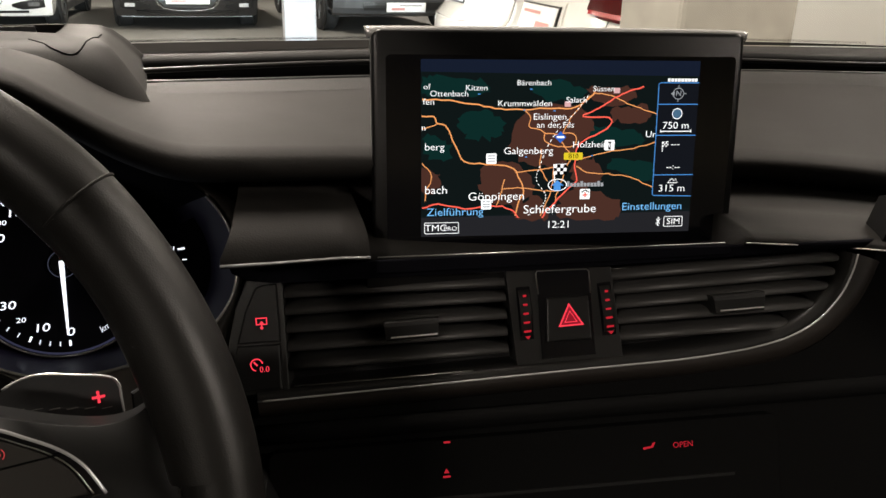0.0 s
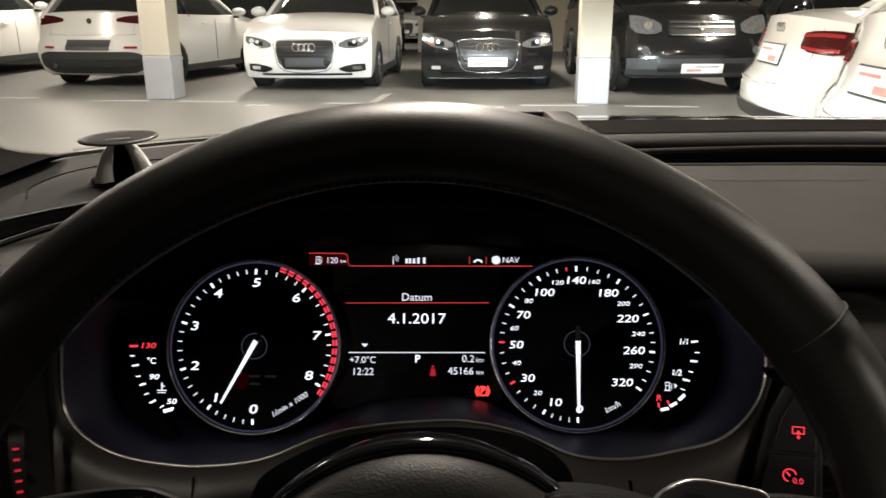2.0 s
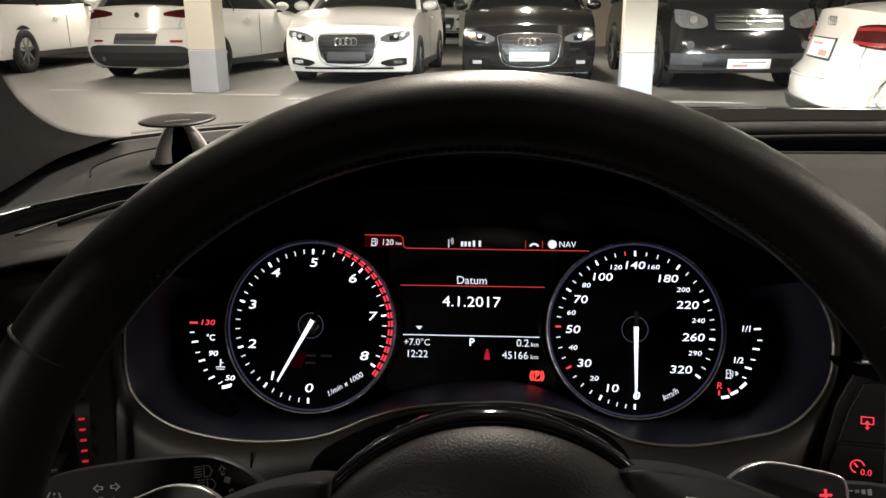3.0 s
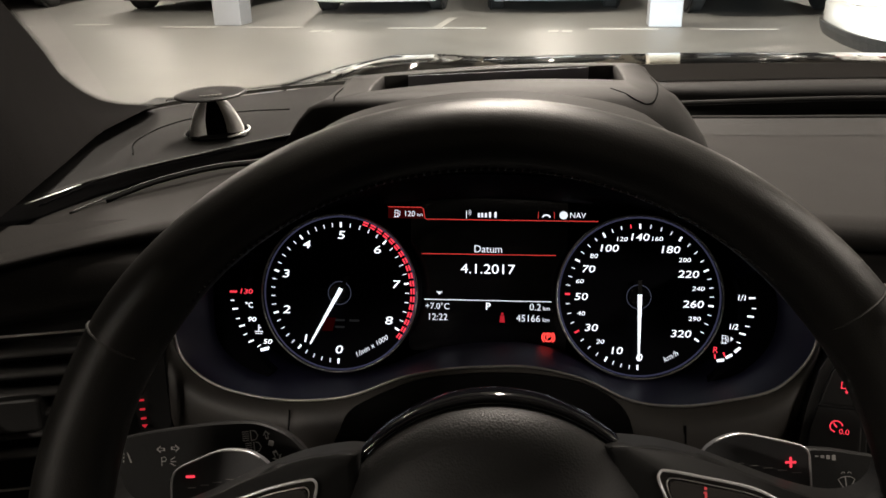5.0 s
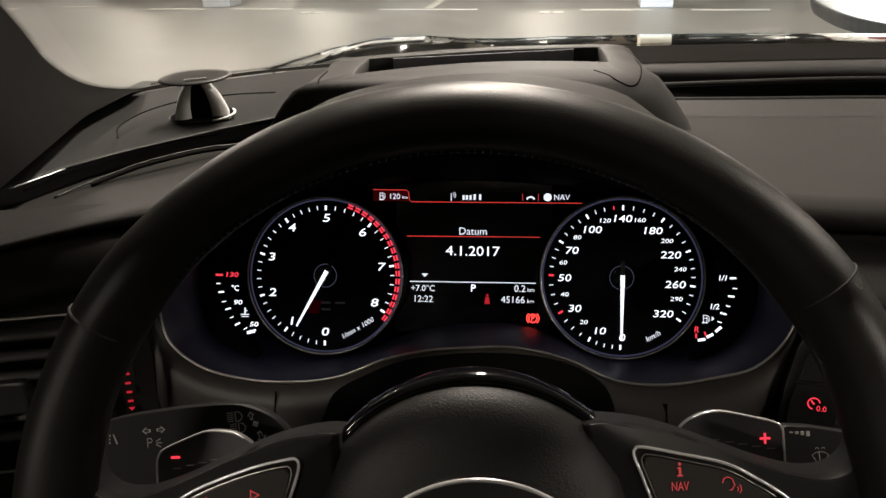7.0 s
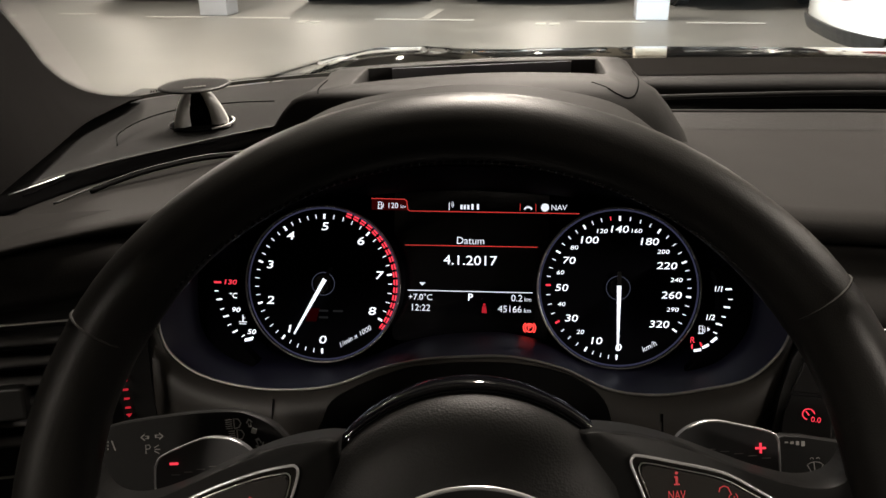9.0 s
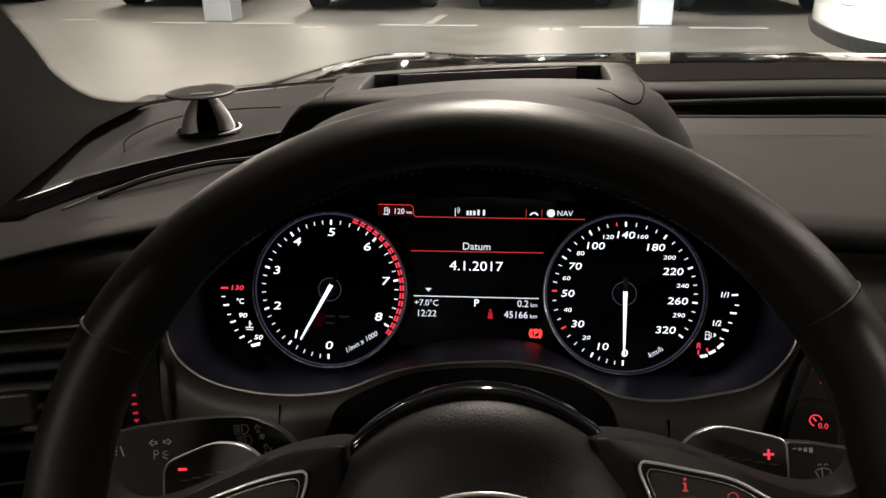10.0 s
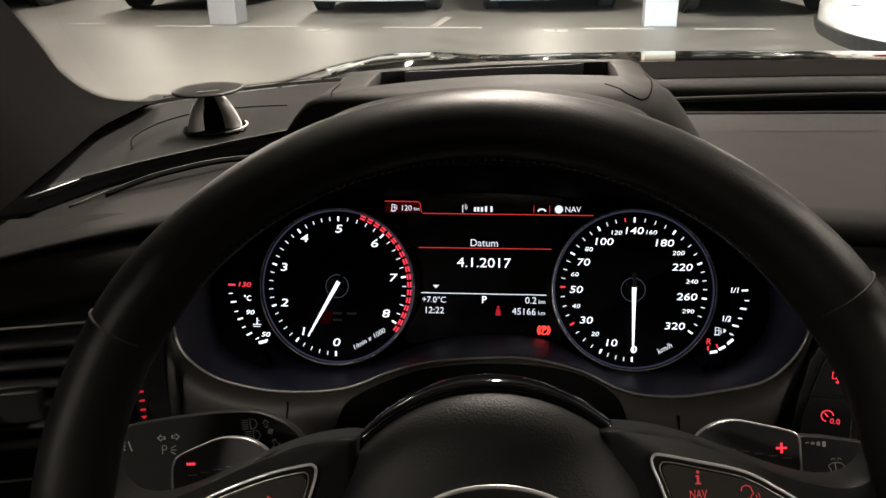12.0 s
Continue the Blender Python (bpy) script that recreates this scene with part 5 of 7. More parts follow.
def crown(q):
    """The upper part of the cover stands taller and nearer to the wheel than its foot."""
    p, hub_at = HM @ Vector(q), Vector((-0.054, 0.154, 1.049))
    return hub_at + (p - hub_at) * (1 - 0.10 * min(1, max(0, (q[2] - 0.914) / 0.0365)))


def hud_loop(dx, z, y0, y1, wf, wb):
    return [(x + dx, y + skew(x, y), z) for x, y in spline([Vector(p) for p in ((-wf, y0), (-wf * 0.55, y0 - 0.006), (0, y0 - 0.010), (wf * 0.55, y0 - 0.006), (wf, y0), (wf * 1.0, y0 + 0.03), (wb, y1 - 0.03), (wb * 0.93, y1), (0, y1 + 0.012), (-wb * 0.93, y1), (-wb, y1 - 0.03), (-wf * 1.0, y0 + 0.03))], 4, closed=True)]


rows = [hud_loop(0.007, z, y0, y1, wf, wb) for z, y0, y1, wf, wb in ((0.922, 0.616, 0.796, 0.128, 0.124), (0.930, 0.626, 0.793, 0.126, 0.123), (0.941, 0.643, 0.787, 0.120, 0.117), (0.9475, 0.656, 0.781, 0.115, 0.112), (0.9508, 0.664, 0.774, 0.108, 0.106))]


def pocket(z, k):
    w, y0, y1 = 0.0845 * k, 0.686 - 0.012 * (k - 1), 0.750 + 0.012 * (k - 1)
    pts = [(-w, y0), (-w * 0.55, y0 - 0.002), (0, y0 - 0.003), (w * 0.55, y0 - 0.002), (w, y0), (w + 0.001, y0 + 0.02), (w + 0.001, y1 - 0.02), (w, y1), (0, y1 + 0.004), (-w, y1), (-w - 0.001, y1 - 0.02), (-w - 0.001, y0 + 0.02)]
    out = []
    for i, p in enumerate(pts):
        q = pts[(i + 1) % 12]
        out += [(0.009 + p[0] + (q[0] - p[0]) * t / 4, skew(p[0] + (q[0] - p[0]) * t / 4, p[1] + (q[1] - p[1]) * t / 4) + p[1] + (q[1] - p[1]) * t / 4, z + 0.0040 * max(0, 1 - ((p[0] + (q[0] - p[0]) * t / 4) / w) ** 2) * max(0, 1 - max(0, p[1] + (q[1] - p[1]) * t / 4 - y0) / 0.02)) for t in range(4)]
    return out


rows += [pocket(0.9535, 1.03), pocket(0.9530, 1.0), pocket(0.922, 0.97)]
cover = part("cover", loft([[crown(q) for q in r] for r in rows], closed=True), HUD_PAD, hud, "grey grained cover", True)


def laid_on(ob, points):
    """Drops points on the top of an object."""
    e = ob.evaluated_get(bpy.context.evaluated_depsgraph_get())
    out = []
    for p in points:
        hit, q, _, _ = e.ray_cast(Vector((p[0], p[1], 1.2)), Vector((0, 0, -1)))
        if hit:
            out.append(q)
    return out


# added plate; pale blue-grey puts the light on the pocket's far wall into colour
part("pocket_back", loft([[crown((x + 0.009, y + skew(x, 0.748), z)) for y, z in ((0.7480, 0.922), (0.7480, 0.9526), (0.7490, 0.9526), (0.7490, 0.922))] for x in (-0.068, 0.066)], closed=True, caps=True), surface("pocket_wall_lit_grey", (0.32, 0.32, 0.35), 0.8, mottle=0.05), hud, "added pocket back wall, its lit look put into blue-grey")
part("pocket_floor", loft([[crown(q) for q in pocket(z, 0.985)] for z in (0.921, 0.925)], closed=True, caps=True), HARD_BLACK, hud)
SEAM_R = ((0.0106, 0.7772), (0.025, 0.7635), (0.0387, 0.7605), (0.0462, 0.7714), (0.0514, 0.8138), (0.0524, 0.8500))
for path in (SEAM_R, [crown((*p, 0.95)).to_2d() for p in ((-0.0950, 0.640), (-0.0985, 0.660), (-0.0990, 0.686))]):
    line_on = laid_on(cover, [Vector((*q, 0)) for q in spline([Vector(p) for p in path], 6)])
    if len(line_on) > 2:
        part("cover_seam", tube(line_on, 0.0006), SLOT_BLACK, hud)


# ---- pop-up tweeter ----
tw = thing("tweeter_speaker", "oval pop-up tweeter on silver legs", "loudspeaker")
TM = pose(-0.3309, 0.8145, 0.9225, 9, -2, 18) @ Matrix.Scale(1.08, 4)
prof = [(0.0, 0.0016), (0.018, 0.0015), (0.026, 0.0010), (0.0292, 0.0002), (0.0287, -0.0006), (0.022, -0.0018), (0.0, -0.0024)]
part("disc", loft([[(r * math.cos(a), 0.62 * r * math.sin(a), z) for a in np.linspace(0, 2 * math.pi, 40, endpoint=False)] for r, z in [(max(r, 1e-4), z) for r, z in prof]], closed=True, m=TM), SATIN_BLACK, tw, "dark oval lens disc", True)
part("brand_bar", join(*[slab(rect(-0.008 + 0.0030 * k, -0.008 + 0.0030 * k + 0.0022, -0.0115, -0.0103), 0.0028, 0.0022, TM) for k in range(6)]), PRINT_GREY, tw)
for s in (-1, 1):
    pts = spline([Vector((s * 0.0070, -0.004, -0.0022)), Vector((s * 0.0140, -0.006, -0.012)), Vector((s * 0.0195, -0.006, -0.024)), Vector((s * 0.0232, -0.006, -0.037))], 6)
    rows = []
    for i, p in enumerate(pts):
        w = 0.0045 + 0.0110 * i / len(pts)
        rows.append([p, p + Vector((0, 0.010, 0)), p + Vector((-s * w, 0.010, 0)), p + Vector((-s * w, 0.0, 0)), p + Vector((-s * w * 0.5, -0.0022, 0))])
    part("leg", loft(rows, closed=True, caps=True, m=TM), SILVER, tw, "curved silver leg", True)
part("cone", loft([[(r * math.cos(a), 0.7 * r * math.sin(a), z) for a in np.linspace(0, 2 * math.pi, 20, endpoint=False)] for r, z in ((0.0040, -0.003), (0.0060, -0.014), (0.0115, -0.036))], closed=True, caps=True, m=TM), SLOT_BLACK, tw, smooth=True)
ring_at = lambda r, a: TM @ Vector((r * math.cos(a), 0.62 * r * math.sin(a), -0.0325))
part("base_well", loft([[ring_at(r, a) for a in np.linspace(0, 2 * math.pi, 32, endpoint=False)] for r in (0.0258, 0.001)], closed=True), SLOT_BLACK, tw)
part("base_ring", tube([ring_at(0.0266, a) for a in np.linspace(0, 2 * math.pi, 32, endpoint=False)], 0.0004, closed=True), SATIN_BLACK, tw, smooth=True)
# silver arc laid on the dark ring as its highlight
part("base_clip", tube([ring_at(0.0266, a) for a in np.linspace(-1.25, 0.35, 10)], 0.0010), SILVER, tw, "silver arc standing in for the base ring's glint", True)
part("speaker_panel_seam", tube(spline([Vector(p) for p in ((-0.3625, 0.7219, 0.8933), (-0.3788, 0.76, 0.8933), (-0.3788, 0.8145, 0.893), (-0.3603, 0.8581, 0.8925), (-0.3221, 0.8821, 0.8925), (-0.284, 0.8908, 0.8925))], 6), 0.0006), SLOT_BLACK, dash)

# ---- vent on the driver's outer side ----
LV = plane_frame((-0.345, 0.552, 0.78), (0.97, 0.24, 0), (0, 0.2, 1))
outer = thing("outer_air_vent", "black outer air vent with chrome line", "air vent", "dash air vents")
part("vent_frame", slab(rect(-0.10, 0.058, -0.075, 0.055, 0.01), -0.018, -0.03, LV), HARD_BLACK, outer)
for k in range(6):
    v = 0.030 - 0.0135 * k
    rows = [[(u, v + 0.0032, -0.004), (u, v + 0.0028, -0.0012), (u, v + 0.0014, 0.0004), (u, v, 0.0007), (u, v - 0.0014, 0.0), (u, v - 0.0018, -0.003), (u, v + 0.005, -0.02)] for u in (-0.10, 0.030)]
    part("air_slat", loft(rows, closed=True, caps=True, m=LV), SLAT, outer, smooth=True)
part("chrome_line", tube([LV @ Vector((u, 0.044, 0.003)) for u in (-0.1, 0.055)], 0.0009), SATIN_METAL, outer)
part("chrome_line", tube([LV @ Vector((u, -0.058, 0.003)) for u in (-0.1, 0.02)], 0.0009), SATIN_METAL, outer)
part("tab", slab(rect(-0.052, -0.014, -0.018, 0.004, 0.003), 0.008, -0.01, LV, bevel=0.002), SATIN_BLACK, outer)
m = at2(LV, 0.047, -0.005, 0.0, 0)
part("thumb_wheel", loft([[(sx, 0.022 * math.sin(a), 0.006 * math.cos(a)) for sx in (-0.004, 0.004)] for a in np.linspace(-1.5, 1.5, 15)], m=m), HARD_BLACK, outer, smooth=True)
for k in range(5):
    part("red_mark", slab(rect(-0.0016, 0.0016, 0.013 - 0.0062 * k - 0.0006, 0.013 - 0.0062 * k + 0.0006), 0.0069, 0.0060, m), RED_DIM, outer)
part("red_mark", slab([(-0.0018, -0.0165), (0, -0.0187), (0.0018, -0.0165)], 0.0062, 0.0052, m), RED_DIM, outer)

# ---- navigation screen ----
S = plane_frame((0.2383, 0.585, 0.8332), (0.9817, -0.1902, 0), (0.0282, 0.1435, 0.9893)) @ Matrix.Scale(0.991, 4)
nav = thing("navigation_screen", "pop-up navigation screen showing a lit night map", "screen")
part("housing", slab(rect(-0.0285, 0.2040, -0.019, 0.1250, 0.006), 0.0, -0.014, S, bevel=0.002), HOUSING, nav, "black screen housing", True)
part("top_edge", tube(spline([Vector(p) for p in ((-0.0254, 0.1205, -0.004), (-0.0246, 0.1226, -0.004), (-0.0225, 0.1238, -0.004), (0.09, 0.1243, -0.004), (0.197, 0.1238, -0.004), (0.2005, 0.1215, -0.004))], 6), 0.0030, S), BRIGHT_TRIM, nav, "silver top edge", True)
part("glass", slab(rect(-0.0200, 0.1990, -0.0060, 0.1105, 0.003), 0.0008, -0.001, S, bevel=0.0003), PANEL_OFF, nav, "dark screen glass")
part("lower_lip", slab(rect(-0.0285, 0.2035, -0.0205, -0.0145, 0.001), 0.003, -0.02, S, bevel=0.001), HOUSING, nav)
part("slot_edge", tube([S @ Vector((x, -0.0188, 0.0183)) for x in np.linspace(-0.033, 0.206, 8)], 0.0004), SATIN_METAL, dash, smooth=True)
part("slot_frame", slab(rect(-0.034, 0.207, -0.030, -0.0185, 0.002), 0.018, -0.03, S, bevel=0.001), HOUSING, dash)

# what the screen shows: night map, labels, side bar
NIGHT = glow("map_night_ground", (0.012, 0.020, 0.022), 0.5)
part("map_field", slab(rect(0.0008, 0.1752, 0.0006, 0.1078), 0.0011, 0.0006, S), NIGHT, nav, "lit night map")
picture = nav.children[-1]
put = lambda nm, bm, mat, label="": part(nm, bm, mat, picture, label)
MAP_ORANGE = [
    [(1.4, 84.7), (18.3, 83.6), (35.8, 81.0), (49.1, 78.8), (64.6, 78.5), (82.6, 79.1), (96.2, 79.7), (106.1, 86.6), (108.3, 89.4)],
    [(1.4, 74.8), (8.6, 74.1), (10.8, 69.8), (16.2, 68.3), (21.8, 56.8), (27.4, 46.9), (40.8, 45.6), (56.7, 43.2), (61.4, 37.5), (65.1, 28.5), (61.8, 21.8), (59.8, 12.7)],
    [(1.4, 46.2), (7.1, 38.5), (4.3, 29.7), (2.7, 23.0)],
    [(51.3, 29.9), (63.9, 30.3), (75.4, 28.7), (84.7, 28.1)],
    [(97.9, 43.7), (107.5, 39.0), (119.2, 38.4), (131.2, 36.8), (141.0, 32.8), (149.6, 29.2)],
    [(97.8, 47.1), (116.1, 52.0), (134.8, 54.4), (149.2, 57.7)],
    [(107.2, 88.7), (118.8, 86.5), (129.4, 82.2), (140.2, 78.4), (149.3, 75.5)],
    [(85.0, 21.3), (89.0, 34.8), (92.1, 43.8), (94.1, 50.5), (88.0, 59.4), (91.0, 68.2), (96.4, 76.9), (105.0, 86.6)],
    [(77.5, 63.9), (84.4, 63.4), (95.1, 63.7), (97.3, 57.1), (88.2, 55.6), (78.4, 58.4), (77.5, 63.9)],
    [(64.7, 78.1), (68.2, 73.7), (67.2, 68.3), (74.1, 66.1), (77.5, 63.9)],
    [(59.0, 39.8), (73.8, 41.8), (81.8, 42.8), (92.1, 43.8)],
    [(84.0, 43.9), (83.3, 32.7), (80.3, 21.4), (76.0, 12.3)],
    [(52.3, 35.5), (50.3, 26.5), (48.1, 19.8)],
    [(75.6, 55.1), (74.9, 44.0), (79.8, 35.0)],
    [(1.4, 66.7), (10.8, 69.8)],
]
MAP_RED = [
    [(139.2, 92.4), (127.9, 88.7), (118.9, 83.7), (108.9, 77.9), (101.5, 74.2), (117.7, 73.5), (117.6, 66.9), (106.3, 61.4), (99.0, 56.0), (97.0, 43.7), (98.3, 34.7), (89.4, 25.7), (80.5, 16.3), (77.2, 11.1)],
    [(1.4, 18.6), (12.0, 21.0), (27.8, 18.0), (48.1, 19.3), (57.8, 16.2), (62.1, 11.5)],
]
MAP_RAIL = [
    [(103.9, 86.6), (96.4, 76.9), (87.6, 68.2), (80.1, 57.3), (74.9, 44.0), (72.9, 35.1), (79.0, 25.9), (76.9, 19.2), (66.7, 12.1)],
]
MAP_TOWN = [
    [(66.9, 77.0), (96.2, 79.5), (108.3, 68.0), (100.7, 57.1), (88.7, 43.8), (65.6, 46.4), (55.2, 57.5)],
    [(40.9, 44.5), (61.2, 44.2), (72.0, 28.4), (55.0, 19.6), (36.6, 29.0)],
    [(95.6, 43.7), (109.3, 48.0), (114.8, 34.4), (98.6, 29.0)],
    [(104.8, 89.8), (129.9, 92.4), (133.9, 84.3), (114.4, 81.6)],
    [(119.2, 78.9), (140.0, 81.0), (144.1, 72.2), (124.4, 69.7)],
    [(1.4, 41.8), (10.9, 39.5), (13.1, 31.7), (1.4, 27.5)],
    [(89.4, 25.7), (108.1, 27.7), (127.4, 20.3), (123.3, 10.0), (90.1, 10.8)],
    [(59.6, 19.5), (75.6, 23.7), (80.7, 11.0), (59.8, 11.5)],
]
MAP_WOOD = [
    [(13.9, 98.2), (37.7, 95.1), (42.2, 87.7), (18.3, 85.7), (2.1, 87.8), (2.1, 96.1)],
    [(27.1, 77.2), (46.9, 76.0), (51.6, 64.1), (36.1, 59.9), (25.0, 66.5)],
    [(106.0, 68.1), (129.3, 66.8), (143.9, 58.8), (120.6, 54.6), (106.4, 59.2)],
    [(121.0, 47.9), (147.3, 45.2), (148.1, 33.8), (121.4, 41.1)],
    [(68.6, 95.1), (95.5, 94.1), (100.5, 85.5), (77.9, 84.5)],
    [(3.2, 62.4), (16.3, 60.1), (18.5, 49.2), (4.3, 49.4)],
]

clip = lambda pts: [(min(max(x, 1.0), 175.0), min(max(y, 0.8), 107.6)) for x, y in pts]
GROUND = glow("map_ground", (0.010, 0.017, 0.017), 0.5)
put("map_ground", slab(mm([(0.8, 13.0), (175.2, 15.8), (175.2, 99.5), (120, 101.5), (60, 102), (0.8, 101)]), 0.0013, 0.0008, S), GROUND)
put("map_sky", slab(mm([(0.8, 100.5), (175.2, 98.5), (175.2, 107.8), (0.8, 107.8)]), 0.00135, 0.0009, S), glow("map_sky", (0.018, 0.028, 0.060), 0.45))
WOODS = glow("map_wood", (0.008, 0.048, 0.042), 0.5)
TOWNS = glow("map_town", (0.085, 0.034, 0.024), 0.85)
rough_edge = lambda pts: [(p.x, p.y) for p in (q + Vector((noise.noise(q * 0.35), noise.noise(q * 0.35 + Vector((9, 3, 0))), 0)) * 4.0 for q in spline([Vector((*p, 0)) for p in pts], 6, closed=True))]
for pts in MAP_WOOD:
    put("map_wood", slab(mm(clip(rough_edge(pts))), 0.00145, 0.001, S), WOODS)
for pts in MAP_TOWN:
    put("map_town", slab(mm(clip(rough_edge(pts))), 0.00155, 0.001, S), TOWNS)
ORANGE_LIT, ROAD_RED = glow("map_orange_road", (0.90, 0.36, 0.12), 1.1), glow("map_red_road", (0.95, 0.12, 0.08), 1.15)
wander = lambda pts: [(p.x + 0.9 * noise.noise(p * 0.22), p.y + 0.9 * noise.noise(p * 0.3 + Vector((5, 0, 0)))) for p in spline([Vector((*p, 0)) for p in pts], 4)]
for i, pts in enumerate(MAP_ORANGE):
    put("map_road", stroke(mm(clip(wander(pts))), 0.00085 if i < 2 else 0.0006, 0.0017, S), ORANGE_LIT)
for pts in MAP_RED:
    put("map_red_road", stroke(mm(clip(wander(pts))), 0.0009, 0.0018, S), ROAD_RED)
MAP_WHITE = glow("map_white", (0.95, 0.95, 0.95), 1.25)
MAP_GREY = glow("map_grey", (0.55, 0.57, 0.60), 0.7)
MAP_BLUE = glow("map_blue", (0.10, 0.38, 0.95), 0.85)
MENU_BLUE = glow("menu_blue", (0.20, 0.55, 1.0), 1.05)
BLACK_INK = glow("map_black", (0.0, 0.0, 0.0), 0.0)
rail = spline([Vector((*p, 0)) for p in MAP_RAIL[0]], 8)
put("map_railway", join(*[stroke(mm([(rail[i].x, rail[i].y), (rail[i + 1].x, rail[i + 1].y)]), 0.0005, 0.0018, S) for i in range(0, len(rail) - 1, 2)]), MAP_WHITE)
word = lambda s, x, y, h, mat=None, align="CENTER", bold=-0.00003: lettering("map_label", s, h * 1.35 / 1000, at2(S, x / 1000, y / 1000, 0.0024), mat or MAP_WHITE, picture, align=align, bold=bold, stretch=1.12)
for s, x, y, h in (("of", 4.2, 91.6, 3.4), ("Kitzen", 34.3, 91.1, 3.5), ("Ottenbach", 17.8, 87.6, 3.6), ("fen", 5.4, 82.8, 3.9), ("B\u00e4renbach", 69.7, 94.1, 3.4), ("Krummw\u00e4lden", 64.3, 81.9, 3.8), ("S\u00fcssen", 113.5, 90.7, 3.4), ("Salach", 96.5, 84.0, 3.6), ("Eislingen", 80.1, 73.9, 4.1), ("an der Fils", 83.7, 68.9, 3.8), ("Galgenberg", 67.2, 53.2, 4.5), ("Holzheim", 107.2, 56.8, 4.2), ("Ur", 145.2, 62.9, 4.2), ("berg", 8.9, 55.9, 4.5), ("bach", 9.9, 29.6, 5.1), ("G\u00f6ppingen", 47.6, 25.2, 5.4), ("Schiefergrube", 88.4, 16.6, 5.7), ("n", 2.3, 67.5, 3.9)):
    word(s, x, y, h)
word("Zielf\u00fchrung", 21.8, 15.9, 5.1, MENU_BLUE)
word("Einstellungen", 149.0, 17.3, 5.1, MENU_BLUE)
for k in range(11):
    put("street_label_bar", slab(rect(0.0925 + 0.0022 * k, 0.0941 + 0.0022 * k, 0.0307, 0.0330 + (0.0010 if k in (0, 4, 9) else 0)), 0.0021, 0.0017, S), MAP_GREY)
for k in range(9):
    put("edge_label_bar", slab(rect(0.1545 + 0.0022 * k, 0.1561 + 0.0022 * k, 0.0953, 0.0972), 0.0021, 0.0017, S), MAP_WHITE)
put("status_bar", slab(mm([(0.8, 0.6), (175.2, 0.6), (175.2, 13.6), (0.8, 12.6)]), 0.0015, 0.001, S), glow("status_bar", (0.030, 0.030, 0.035), 0.6))
word("12:21", 87.9, 6.7, 4.8)
word("TMC", 9.9, 6.0, 4.4)
word("PRO", 19.0, 5.5, 2.9)
word("SIM", 164.1, 7.3, 4.1)
for x0, x1, y0, y1 in ((2.7, 24.3, 2.4, 9.6), (157.6, 170.4, 3.9, 10.7)):
    put("label_frame", frame_of(mm(rect(x0, x1, y0, y1, 0.9)), mm(rect(x0 + 0.4, x1 - 0.4, y0 + 0.4, y1 - 0.4, 0.6)), 0.0020, S), MAP_WHITE)
put("radio_link_symbol", stroke(mm([(152.6, 9.0), (155.2, 5.8), (153.9, 4.4), (153.9, 10.4), (155.2, 8.9), (152.6, 5.6)]), 0.0005, 0.0020, S), MAP_WHITE)
side = put("side_bar", slab(mm([(148.8, 25.2), (149.6, 24.3), (175.1, 23.6), (175.1, 94.6), (149.8, 94.6), (148.8, 93.6)]), 0.0019, 0.0014, S), glow("side_bar", (0.012, 0.014, 0.020), 0.6))
put("side_bar_frame", join(stroke(mm([(175.1, 23.6), (149.6, 24.3), (148.8, 25.2), (148.8, 93.6), (149.8, 94.6), (175.1, 94.6)]), 0.0005, 0.0021, S), *[stroke(mm([(148.8, y), (175.1, y)]), 0.0005, 0.0021, S) for y in (81.5, 62.3, 37.4)]), MAP_BLUE)
put("compass_symbol", join(frame_of(mm(ring(161.8, 88.0, 3.6, 24)), mm(ring(161.8, 88.0, 3.15, 24)), 0.0021, S), slab(mm([(157.0, 88.0), (159.2, 89.2), (159.2, 86.8)]), 0.0022, 0.0018, S), *[stroke(mm(p), 0.0004, 0.0021, S) for p in (((161.8, 91.6), (161.8, 93.2)), ((161.8, 84.4), (161.8, 82.8)), ((165.4, 88), (167, 88)))]), MAP_GREY)
word("N", 161.9, 88.0, 3.4, MAP_GREY)
put("zoom_symbol", slab(mm(ring(161.8, 75.7, 3.0, 24)), 0.0021, 0.0017, S), glow("zoom_field", (0.10, 0.22, 0.36), 0.7))
put("zoom_symbol", frame_of(mm(ring(161.8, 75.7, 3.4, 24)), mm(ring(161.8, 75.7, 2.9, 24)), 0.0023, S), MAP_WHITE)
word("750 m", 161.4, 68.3, 4.6)
put("scale_bar", join(stroke(mm([(151.8, 64.8), (171.6, 64.8)]), 0.0006, 0.0021, S), stroke(mm([(151.8, 64.0), (151.8, 65.8)]), 0.0006, 0.0021, S), stroke(mm([(171.6, 64.0), (171.6, 65.8)]), 0.0006, 0.0021, S)), MAP_WHITE)
word("---", 161.9, 56.9, 4.1)
word("--:--", 161.4, 42.5, 4.1)
word("315 m", 161.4, 28.7, 4.7)
put("height_symbol", stroke(mm([(158.6, 32.3), (161.2, 35.2), (162.6, 33.6), (163.6, 34.8), (165.2, 32.3), (158.6, 32.3)]), 0.0005, 0.0021, S), MAP_WHITE)


